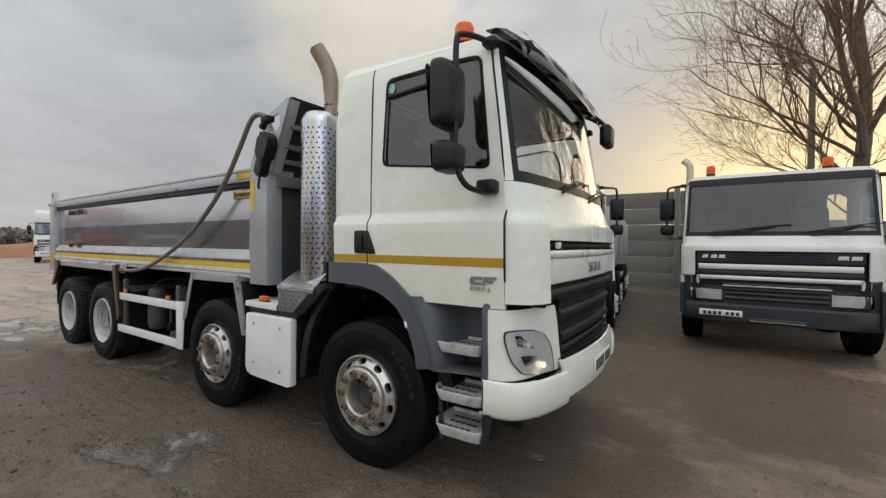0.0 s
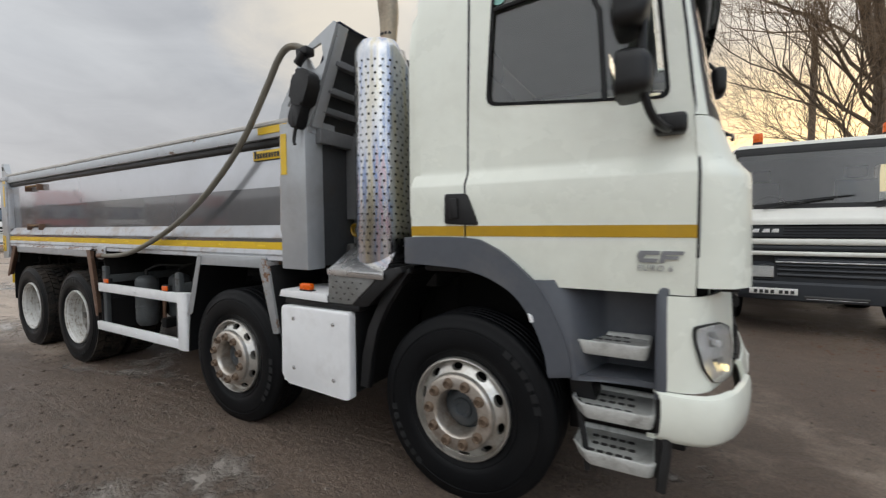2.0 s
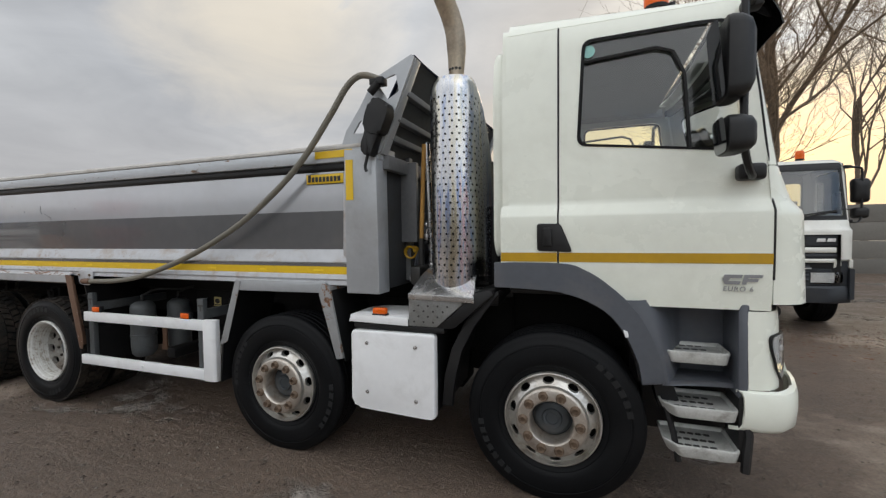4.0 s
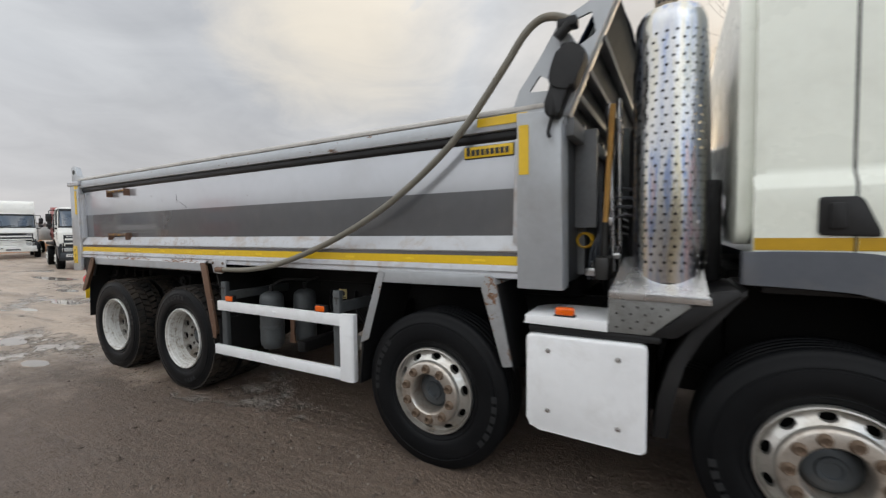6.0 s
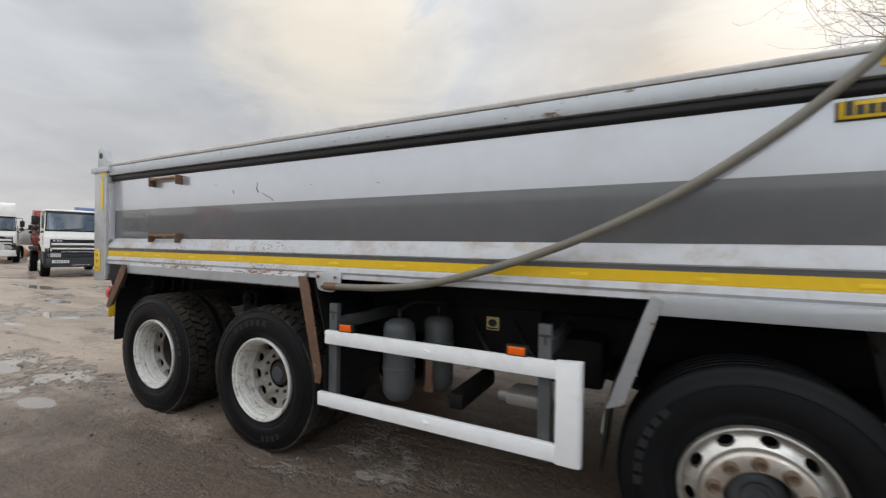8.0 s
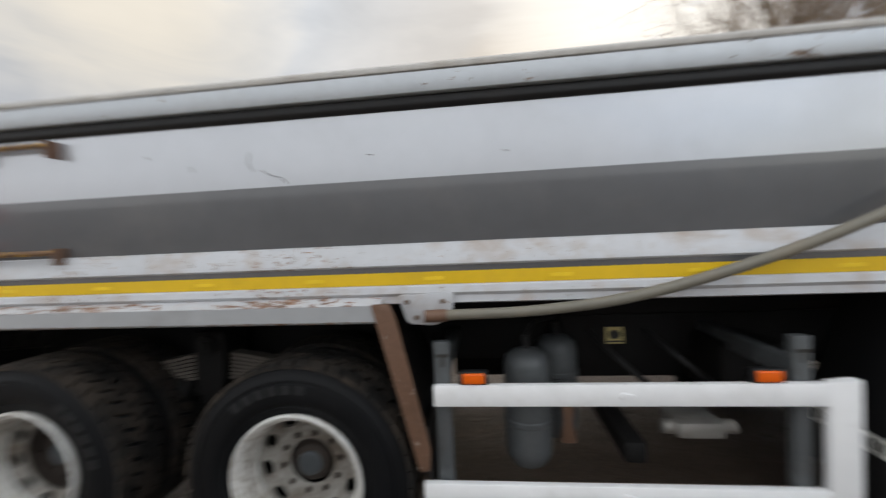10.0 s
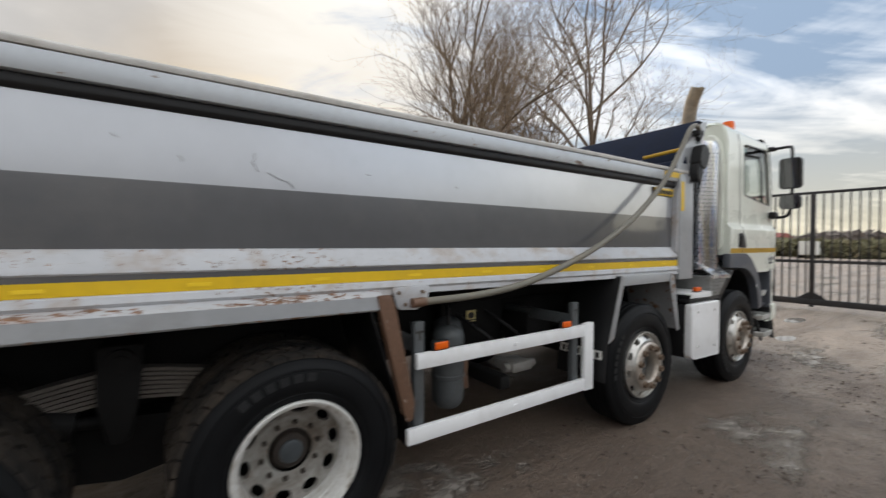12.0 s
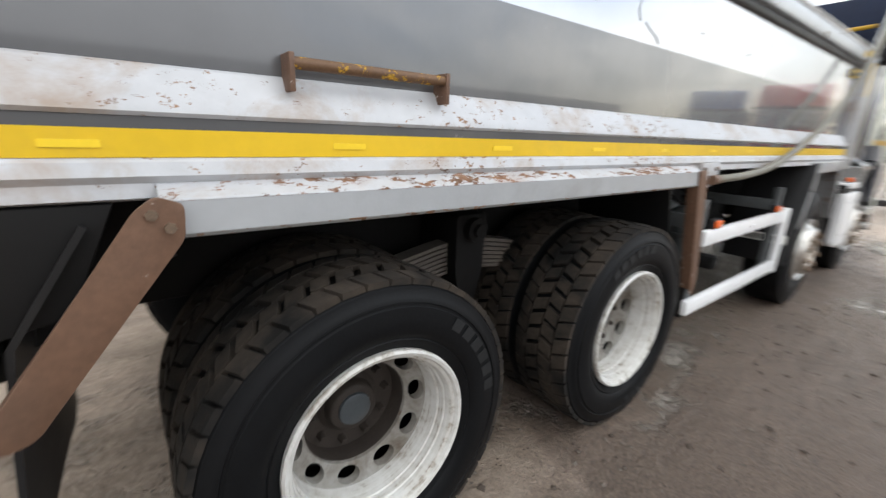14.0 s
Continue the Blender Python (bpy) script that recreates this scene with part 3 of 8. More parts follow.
def mud_material():
    m = bpy.data.materials.new("wet_mud_and_gravel")
    m.use_nodes = True
    add, link = tree_nodes(m.node_tree)
    out, bs = add("ShaderNodeOutputMaterial"), add("ShaderNodeBsdfPrincipled")
    link(bs.outputs[0], out.inputs[0])
    co = add("ShaderNodeTexCoord")

    def noi(scale, detail=6.0, rough=0.6, dist=0.0, stretch=None):
        n = add("ShaderNodeTexNoise", Scale=scale, Detail=detail, Roughness=rough, Distortion=dist)
        if stretch:
            mp = add("ShaderNodeMapping", Scale=stretch)
            link(co.outputs["Object"], mp.inputs["Vector"])
            link(mp.outputs[0], n.inputs["Vector"])
        else:
            link(co.outputs["Object"], n.inputs["Vector"])
        return n.outputs[0]
    big, mid, fine, grit = noi(0.32, 5), noi(2.1, 8, 0.65, 0.4), noi(14, 8, 0.7), noi(58, 6, 0.75)
    track = noi(1.0, 6, 0.6, 0.6, (0.35, 3.2, 1.0))
    base = ramp(add, link, mid, [(0.28, (0.060, 0.048, 0.040)), (0.52, (0.105, 0.085, 0.070)), (0.75, (0.165, 0.138, 0.115))])
    base = mix_rgb(add, link, 0.45, base, ramp(add, link, track, [(0.32, (0.050, 0.041, 0.035)), (0.66, (0.205, 0.172, 0.146))]))
    pale = ramp(add, link, math_node(add, link, "ADD", math_node(add, link, "MULTIPLY", big, 0.6), math_node(add, link, "MULTIPLY", fine, 0.5)), [(0.52, grey(0)), (0.72, grey(0.6))])
    base = mix_rgb(add, link, pale, base, (0.255, 0.225, 0.195))
    v = add("ShaderNodeTexVoronoi", Scale=38.0, Randomness=1.0)
    link(co.outputs["Object"], v.inputs["Vector"])
    pebble = ramp(add, link, v.outputs["Distance"], [(0.10, grey(1)), (0.28, grey(0))])
    some = ramp(add, link, mid, [(0.50, grey(0)), (0.62, grey(0.7))])
    pm = math_node(add, link, "MULTIPLY", pebble, some)
    base = mix_rgb(add, link, pm, base, mix_rgb(add, link, 0.5, (0.20, 0.18, 0.165), v.outputs["Color"], "MULTIPLY"))
    base = mix_rgb(add, link, 0.5, base, ramp(add, link, grit, [(0.35, (0.026, 0.022, 0.019)), (0.65, (0.345, 0.308, 0.272))]))
    # wet dark mud where the lorries turn in front, drier pale mud towards the back of the yard; shade by the wheels and
    # brighter ground behind are coloured in too
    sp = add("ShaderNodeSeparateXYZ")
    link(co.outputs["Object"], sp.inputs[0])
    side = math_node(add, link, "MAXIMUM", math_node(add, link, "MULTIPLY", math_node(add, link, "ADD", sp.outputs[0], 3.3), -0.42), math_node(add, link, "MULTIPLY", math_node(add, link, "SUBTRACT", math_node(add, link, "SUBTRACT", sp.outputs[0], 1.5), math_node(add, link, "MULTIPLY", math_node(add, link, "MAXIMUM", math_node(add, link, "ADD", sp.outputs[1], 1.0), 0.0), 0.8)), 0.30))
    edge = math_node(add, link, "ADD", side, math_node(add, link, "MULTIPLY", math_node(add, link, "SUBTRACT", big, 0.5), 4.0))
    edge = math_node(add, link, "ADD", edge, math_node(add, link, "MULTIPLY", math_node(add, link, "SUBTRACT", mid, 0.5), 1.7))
    pale_share = ramp(add, link, edge, [(0.05, grey(0.06)), (1.0, grey(1))])
    darkcol = mix_rgb(add, link, 1.0, base, (0.80, 0.66, 0.565), "MULTIPLY")
    palecol = mix_rgb(add, link, 0.45, mix_rgb(add, link, 1.0, base, (1.88, 1.62, 1.40), "MULTIPLY"), ramp(add, link, fine, [(0.3, (0.37, 0.305, 0.245)), (0.7, (0.66, 0.560, 0.465))]))
    rut = noi(1.0, 7, 0.62, 0.9, (0.28, 1.7, 1.0))
    palecol = mix_rgb(add, link, 1.0, palecol, ramp(add, link, rut, [(0.34, (0.62, 0.60, 0.58)), (0.50, (1.0, 1.0, 1.0)), (0.68, (1.2, 1.2, 1.2))]), "MULTIPLY")
    base = mix_rgb(add, link, pale_share, darkcol, palecol)
    # standing water in the hollows, damp mud round it
    pool = math_node(add, link, "ADD", math_node(add, link, "MULTIPLY", noi(0.55, 4, 0.55, 0.5, (0.7, 1.6, 1)), 0.72), math_node(add, link, "MULTIPLY", noi(4.5, 6), 0.28))
    pool = math_node(add, link, "ADD", pool, math_node(add, link, "MULTIPLY", math_node(add, link, "SUBTRACT", noi(17, 5, 0.7), 0.5), 0.16))
    for x, y, reach in SOAKED:
        d = add("ShaderNodeVectorMath")
        d.operation = "DISTANCE"
        link(co.outputs["Object"], d.inputs[0])
        d.inputs[1].default_value = (x, y, -0.02)
        pool = math_node(add, link, "ADD", pool, math_node(add, link, "MULTIPLY", math_node(add, link, "SUBTRACT", 1.0, math_node(add, link, "DIVIDE", d.outputs["Value"], reach), True), 0.135))
    drained = add("ShaderNodeVectorMath")
    drained.operation = "DISTANCE"
    link(co.outputs["Object"], drained.inputs[0])
    drained.inputs[1].default_value = (3.9, 3.4, 0.0)
    pool = math_node(add, link, "SUBTRACT", pool, math_node(add, link, "MULTIPLY", math_node(add, link, "SUBTRACT", 1.0, math_node(add, link, "DIVIDE", drained.outputs["Value"], 2.4), True), 0.25))
    wet = ramp(add, link, pool, [(0.57, grey(0)), (0.64, grey(1))])
    # pale silt colour that puts the sky's sheen into the wet patches
    pale_sheen = math_node(add, link, "MULTIPLY", wet, 0.75)
    link(mix_rgb(add, link, pale_sheen, base, (0.36, 0.33, 0.295)), bs.inputs["Base Color"])
    damp = ramp(add, link, pool, [(0.42, grey(0.56)), (0.57, grey(0.34))])
    rg = mix_rgb(add, link, wet, damp, grey(0.06))
    link(rg, bs.inputs["Roughness"])
    h = math_node(add, link, "ADD", math_node(add, link, "MULTIPLY", fine, 0.6), math_node(add, link, "MULTIPLY", grit, 0.28))
    h = math_node(add, link, "ADD", h, math_node(add, link, "MULTIPLY", pm, 0.35))
    h = math_node(add, link, "ADD", h, math_node(add, link, "MULTIPLY", track, 0.8))
    h = math_node(add, link, "MULTIPLY", h, math_node(add, link, "SUBTRACT", 1.0, math_node(add, link, "MULTIPLY", wet, 0.97)))
    b = add("ShaderNodeBump", Strength=1.0, Distance=0.05)
    link(h, b.inputs["Height"])
    link(b.outputs[0], bs.inputs["Normal"])
    MATS["mud"] = m
    return m


def build_ground():
    def axis(lo, hi, step, far):
        near = list(np.arange(lo, hi + 1e-6, step))
        out, d = [], step
        x = hi
        while x < far:
            d *= 1.35
            x += d
            out.append(x)
        back, d, x = [], step, lo
        while x > -far:
            d *= 1.35
            x -= d
            back.append(x)
        return [float(v) for v in back[::-1] + near + out]
    xs, ys = axis(-14, 14, 0.14, 900), axis(-7, 13, 0.14, 900)
    verts = [(x, y, ground_height(x, y)) for y in ys for x in xs]
    n = len(xs)
    faces = [(j * n + i, j * n + i + 1, (j + 1) * n + i + 1, (j + 1) * n + i) for j in range(len(ys) - 1) for i in range(n - 1)]
    me = bpy.data.meshes.new("ground")
    me.from_pydata(verts, [], faces)
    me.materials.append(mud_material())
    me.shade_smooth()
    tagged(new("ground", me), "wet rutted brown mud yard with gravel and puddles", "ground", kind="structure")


build_ground()
WATER = surface("muddy_water", (0.30, 0.27, 0.24), 0.05, scale=1.5, vary=0.15, rough_vary=0.02)
for i, (px, py, rx, ry, depth) in enumerate(PUDDLES):
    bm = B()
    fan(bm, [(px + rx * 1.6 * math.cos(a) * (1 + 0.30 * noise.noise((math.cos(a) * 2, math.sin(a) * 2, i)) + 0.28 * noise.noise((math.cos(a) * 6, math.sin(a) * 6, i))), py + ry * 1.6 * math.sin(a) * (1 + 0.30 * noise.noise((math.cos(a) * 2, math.sin(a) * 2, i)) + 0.28 * noise.noise((math.cos(a) * 6, math.sin(a) * 6, i)))) for a in np.linspace(0, 2 * math.pi, 65)[:-1]], lambda u, v, d=depth: (u, v, -0.012 - 0.5 * d))
    part("puddle", bm, WATER, None, "shallow puddle of muddy water in a hollow", 40, "structure", "puddle")


def scatter(name, label, category, count, seed, place, size, mat, flat):
    """Many small loose bits lying on the ground: stuff that nobody could count."""
    rnd = random.Random(seed)
    vs, fs = [], []
    while len(vs) < count * 6:
        x, y, k = place(rnd)
        if not (-8.5 < y < 14.5) or (noise.noise((x * 0.5, y * 0.5, seed)) + 0.35) < rnd.random() * 0.8:
            continue
        r = size * k * (0.45 + rnd.random() ** 3 * 1.4)
        z = ground_height(x, y) + r * flat * 0.25
        n = len(vs)
        a = rnd.uniform(0, 6.28)
        for i in range(4):
            vs.append((x + r * rnd.uniform(0.6, 1.1) * math.cos(a + i * 1.571), y + r * rnd.uniform(0.6, 1.1) * math.sin(a + i * 1.571), z + r * flat * rnd.uniform(-0.3, 0.3)))
        vs.append((x + r * rnd.uniform(-0.3, 0.3), y + r * rnd.uniform(-0.3, 0.3), z + r * flat * rnd.uniform(0.5, 0.9)))
        vs.append((x, y, z - r * flat * 0.8))
        fs += [(n + i, n + (i + 1) % 4, n + 4) for i in range(4)] + [(n + (i + 1) % 4, n + i, n + 5) for i in range(4)]
    me = bpy.data.meshes.new(name)
    me.from_pydata(vs, [], fs)
    me.materials.append(mat)
    tagged(new(name, me), label, category, kind="stuff")


STONE = surface("muddy_stones", (0.15, 0.128, 0.108), 0.75, scale=9, vary=0.45, spec=0.3)
CLOD = surface("dark_mud_clods", (0.075, 0.058, 0.046), 0.8, scale=9, vary=0.4, spec=0.3)
LEAF = surface("dead_leaves", (0.16, 0.075, 0.04), 0.8, scale=7, vary=0.45, spec=0.3)
scatter("gravel", "small muddy stones trodden into the yard", "gravel", 6500, 4, lambda r: (r.uniform(2.0, 9.0), r.gauss(4.6, 1.5), 1.0), 0.011, STONE, 0.7)
scatter("gravel", "sparse small stones along the yard", "gravel", 3600, 6, lambda r: (r.uniform(-9, 6), r.gauss(-0.6, 1.2), 0.75), 0.013, STONE, 0.7)
scatter("mud_clods", "loose dark mud clods between the ruts", "mud", 3000, 9, lambda r: (r.uniform(-9, 6), r.uniform(-3.0, 0.4), 0.9), 0.016, CLOD, 0.6)
scatter("leaf_litter", "dead brown leaves near the parked lorry", "leaves", 1500, 14, lambda r: (r.gauss(6.5, 1.4), r.gauss(4.8, 0.7), 1.0), 0.020, LEAF, 0.12)

# ---------------------------------------------------------------- wheels
def rim_holes(bm, count, r0, r1, y0, y1, rh, wh, depth, phase=0.0, n=6):
    """A conical ring from (r0, y0) to (r1, y1) pierced by oval openings that go through its thickness."""
    step = 2 * math.pi / count
    rm = (r0 + r1) / 2

    def lift(a, r, d=0.0):
        t = (r - r0) / (r1 - r0)
        return (r * math.cos(a), y0 + (y1 - y0) * t + d, r * math.sin(a))
    for k in range(count):
        c = phase + k * step
        m = 4 * n
        outer, inner = [], []
        for i in range(m):
            s, q = divmod(i, n)
            f = q / n * 2 - 1
            u, v = ((f, -1), (1, f), (-f, 1), (-1, -f))[s]
            outer.append((c + u * step / 2, rm + v * (r1 - r0) / 2))
            g = math.atan2(v, u)
            inner.append((c + wh / rm * math.cos(g), rm + math.copysign(rh, r1 - r0) * math.sin(g)))
        quad_loop(bm, [[lift(*p) for p in outer], [lift(*p) for p in inner], [lift(*p, depth) for p in inner]])


def tyre_profile(w, r, rim, ribs):
    """Cross-section of a tyre from its outer bead round to the inner one; y 0 is the outer face."""
    p = [(rim - 0.012, 0.035), (rim + 0.006, 0.022), (rim + 0.03, 0.006), (rim + 0.044, 0.0005), (rim + 0.048, 0.0035), (rim + 0.056, -0.004), (rim + 0.08, -0.012), (r - 0.12, -0.012), (r - 0.086, -0.007), (r - 0.083, -0.002), (r - 0.076, -0.0005), (r - 0.073, -0.0045), (r - 0.058, -0.001), (r - 0.054, 0.003), (r - 0.03, 0.008)]
    if ribs:
        p += [(r - 0.010, 0.018), (r - 0.006, 0.024)]
        y = 0.026
        for k in range(5):
            y1 = y + (w - 0.075) / 5
            p += [(r - 0.001, y + 0.004), (r, (y + y1) / 2), (r - 0.001, y1 - 0.005)]
            if k < 4:
                p += [(r - 0.013, y1 - 0.002), (r - 0.013, y1 + 0.004)]
            y = y1 + 0.005
        p += [(r - 0.006, w - 0.024), (r - 0.010, w - 0.018)]
    else:
        p += [(r - 0.022, 0.02), (r - 0.018, w / 2), (r - 0.022, w - 0.02)]
    p += [(r - 0.03, w - 0.008), (r - 0.055, w), (rim + 0.05, w - 0.01), (rim - 0.012, w - 0.035)]
    return p


def tread_blocks(w, r, rows=44):
    bm = B()
    for k in range(rows):
        a = 2 * math.pi * k / rows
        for j, (v0, v1) in enumerate(((0.012, 0.078), (0.088, 0.152), (0.162, 0.226), (0.236, w - 0.012))):
            off = (0.5 if j % 2 else 0.0) * 2 * math.pi / rows
            half = (0.45 if j in (0, 3) else 0.38) * 2 * math.pi / rows
            skew = 0.012 * (1 if j in (0, 2) else -1)
            ring = []
            for rad, s in ((r - 0.024, 1.05), (r, 0.92)):
                low = 0.006 if j in (0, 3) and rad == r else 0.0
                for da, y in ((-half * s, v0), (half * s, v0), (half * s, v1), (-half * s, v1)):
                    ang = a + off + da + skew * (1 if y == v1 else -1) / r
                    rr = rad - (low if (j == 0 and y == v0) or (j == 3 and y == v1) else 0)
                    ring.append(bm.verts.new((rr * math.cos(ang), y, rr * math.sin(ang))))
            q = ring
            for f in ((4, 5, 6, 7), (0, 1, 5, 4), (1, 2, 6, 5), (2, 3, 7, 6), (3, 0, 4, 7)):
                bm.faces.new([q[i] for i in f])
    return bm


TYRE_R, TYRE_W = 0.522, 0.305


def letter_arc(bm, r0, r1, a0, a1, n, y):
    """Raised marks on a sidewall."""
    for i in range(n):
        a, b = a0 + (a1 - a0) * i / n, a0 + (a1 - a0) * (i + 0.68) / n
        vs = []
        for yy in (y, y - 0.0015):
            for r, t in ((r0, a), (r0, b), (r1, b), (r1, a)):
                vs.append(bm.verts.new((r * math.cos(t), yy, r * math.sin(t))))
        for f in ((4, 5, 6, 7), (0, 1, 5, 4), (1, 2, 6, 5), (2, 3, 7, 6), (3, 0, 4, 7)):
            bm.faces.new([vs[k] for k in f])


def steer_wheel(parent, m):
    """Alloy wheel with its face set outwards; y 0 is the outer face, the axle runs along y."""
    bm = lathe(B(), [(0.0, 0.020), (0.034, 0.020), (0.039, 0.012), (0.055, 0.012), (0.060, 0.022), (0.092, 0.026), (0.104, 0.038), (0.110, 0.055), (0.126, 0.062), (0.13, 0.12), (0.06, 0.13), (0.06, 1.2)], 32)
    hub = part("wheel", bm, HUBGREY, parent, "steer wheel with an aluminium rim and rusty nut covers")
    hub.matrix_basis = m
    bm = lathe(B(), tyre_profile(TYRE_W, TYRE_R, 0.276, True), 72)
    part("tyre", bm, RUBBER, hub, "black ribbed tyre")
    bm = B()
    letter_arc(bm, 0.42, 0.455, 0.5, 1.35, 6, -0.010)
    letter_arc(bm, 0.42, 0.455, 3.6, 4.5, 7, -0.010)
    islands("sidewall_mark", bm, SIDEMARK, hub)
    bm = lathe(B(), [(0.278, 0.045), (0.286, 0.018), (0.286, 0.002), (0.282, -0.008), (0.275, -0.010), (0.270, -0.002), (0.267, 0.016), (0.263, 0.024)], 72)
    rim_holes(bm, 10, 0.263, 0.212, 0.024, -0.022, 0.0185, 0.034, 0.03, 0.12)
    lathe(bm, [(0.212, -0.022), (0.206, -0.044)], 72)
    part("rim", bm, ALLOY, hub, "weathered aluminium rim")
    bm = lathe(B(), [(0.206, -0.044), (0.201, -0.053), (0.192, -0.058), (0.134, -0.058), (0.126, -0.05), (0.121, -0.02), (0.119, 0.06)], 72)
    part("rim_flange", bm, FLANGE, hub, "bolt flange stained brown with rust")
    part("brake_drum", lathe(B(), [(0.284, 0.06), (0.25, 0.075), (0.11, 0.075)], 40), CHASSIS, hub)
    bm = lathe(B(), [(0.0, -0.070), (0.013, -0.070), (0.015, -0.080), (0.021, -0.083), (0.0245, -0.077), (0.0255, -0.064), (0.030, -0.059), (0.030, -0.056)], 12)
    nut = None
    for k in range(10):
        a = 2 * math.pi * (k + 0.5) / 10
        place = Matrix.Translation((0.163 * math.cos(a), 0, 0.163 * math.sin(a)))
        if nut is None:
            nut = part("nut", bm, RUSTNUT, hub)
            nut.matrix_basis = place
        else:
            again(nut, hub, place)
    return hub


def drive_wheel(parent, m, rusty):
    """Deep dished twin wheel; y 0 is the outer face."""
    deep = 0.080 if rusty else 0.040
    bm = lathe(B(), [(0.0, 0.112 + deep), (0.048, 0.112 + deep), (0.056, 0.116 + deep), (0.060, 0.130 + deep)], 28)
    hub = part("wheel", bm, HUBGREY, parent, "twin drive wheel with a deep white steel rim")
    hub.matrix_basis = m
    bm = lathe(B(), [(0.056, 0.124 + deep), (0.078, 0.126 + deep), (0.086, 0.134 + deep), (0.090, 0.165 + deep), (0.108, 0.172 + deep), (0.114, 0.262)], 36)
    part("hub", bm, HUBRUST, hub, "rusty brown hub")
    if rusty:
        bm = lathe(B(), [(0.181, 0.182), (0.177, 0.200), (0.173, 0.250), (0.110, 0.256)], 48)
        part("hub_flange", bm, HUBRUST, hub, "dark rusty wheel centre")
    part("axle_end", lathe(B(), [(0.12, 0.26), (0.16, 0.9), (0.08, 0.92), (0.08, 1.2)], 20), CHASSIS, hub)
    part("brake_drum", lathe(B(), [(0.262, 0.275), (0.20, 0.282), (0.12, 0.282)], 32), CHASSIS, hub)
    part("tyre", lathe(B(), tyre_profile(TYRE_W, TYRE_R, 0.290, False), 72), RUBBER, hub, "black tyre with raised sidewall marks")
    bm = B()
    letter_arc(bm, 0.395, 0.435, 2.2, 3.1, 6, -0.012)
    letter_arc(bm, 0.395, 0.435, 5.6, 6.1, 4, -0.012)
    islands("sidewall_mark", bm, SIDEMARK, hub)
    tr = part("tread", tread_blocks(TYRE_W, TYRE_R), TREAD, hub, "worn lug tread grey with dried mud", 0)
    bm = lathe(B(), [(0.29, 0.04), (0.301, 0.018), (0.301, 0.002), (0.294, -0.006), (0.284, -0.002), (0.279, 0.012), (0.270, 0.016), (0.266, 0.026), (0.264, 0.044), (0.259, 0.048), (0.257, 0.072), (0.252, 0.076), (0.251, 0.098), (0.249, 0.104), (0.2485, 0.122), (0.2475, 0.134), (0.2465, 0.140)], 72)
    part("rim", bm, BARREL, hub, "white painted dished steel rim")
    bm = B()
    rim_holes(bm, 10, 0.2465, 0.186, 0.140, 0.172, 0.0255, 0.041, 0.032, 0.3)
    if rusty:
        lathe(bm, [(0.186, 0.172), (0.182, 0.174), (0.180, 0.186)], 48)
    else:
        lathe(bm, [(0.186, 0.172), (0.180, 0.178), (0.168, 0.181), (0.108, 0.183)], 48)
    part("rim_disc", bm, WHEELDISC, hub, "grimy pierced wheel disc, painted darker as if shaded")
    d = 0.032 if rusty else -0.026
    bm = lathe(B(), [(0.0, 0.192 + d), (0.010, 0.192 + d), (0.013, 0.198 + d), (0.0135, 0.214 + d), (0.016, 0.222 + d)], 8)
    nut = None
    for k in range(10):
        a = 2 * math.pi * (k + 0.5) / 10
        place = Matrix.Translation((0.139 * math.cos(a), 0, 0.139 * math.sin(a)))
        if nut is None:
            nut = part("nut", bm, HUBRUST, hub)
            nut.matrix_basis = place
        else:
            again(nut, hub, place)
    bm = lathe(B(), tyre_profile(TYRE_W, TYRE_R, 0.290, False), 48)
    inner = part("tyre", bm, RUBBER, hub, "inner tyre of the twin pair")
    inner.matrix_basis = Matrix.Translation((0, 0.345, 0))
    again(tr, hub, Matrix.Translation((0, 0.345, 0)))
    return hub


def copy_wheel(hub, parent, m):
    twin = again(hub, parent, m)
    for c in hub.children:
        again(c, twin)
    return twin


# ---------------------------------------------------------------- cab
SIDE = [(1.20, 0.012), (1.30, 0.0), (1.44, -0.008), (1.70, -0.014), (1.715, -0.012), (1.765, 0.021), (1.785, 0.025), (1.80, 0.025), (2.0, 0.025), (2.6, 0.032), (2.74, 0.042), (2.81, 0.062), (2.855, 0.10), (2.880, 0.17)]
DOOR_X = [(1.20, 3.03), (1.75, 3.027), (2.0, 3.004), (2.4, 2.958), (2.85, 2.893)]
ARCH = [(1.20, 2.20), (1.30, 2.06), (1.36, 1.995), (1.90, 1.995)]      # rear edge of the door above the wheel
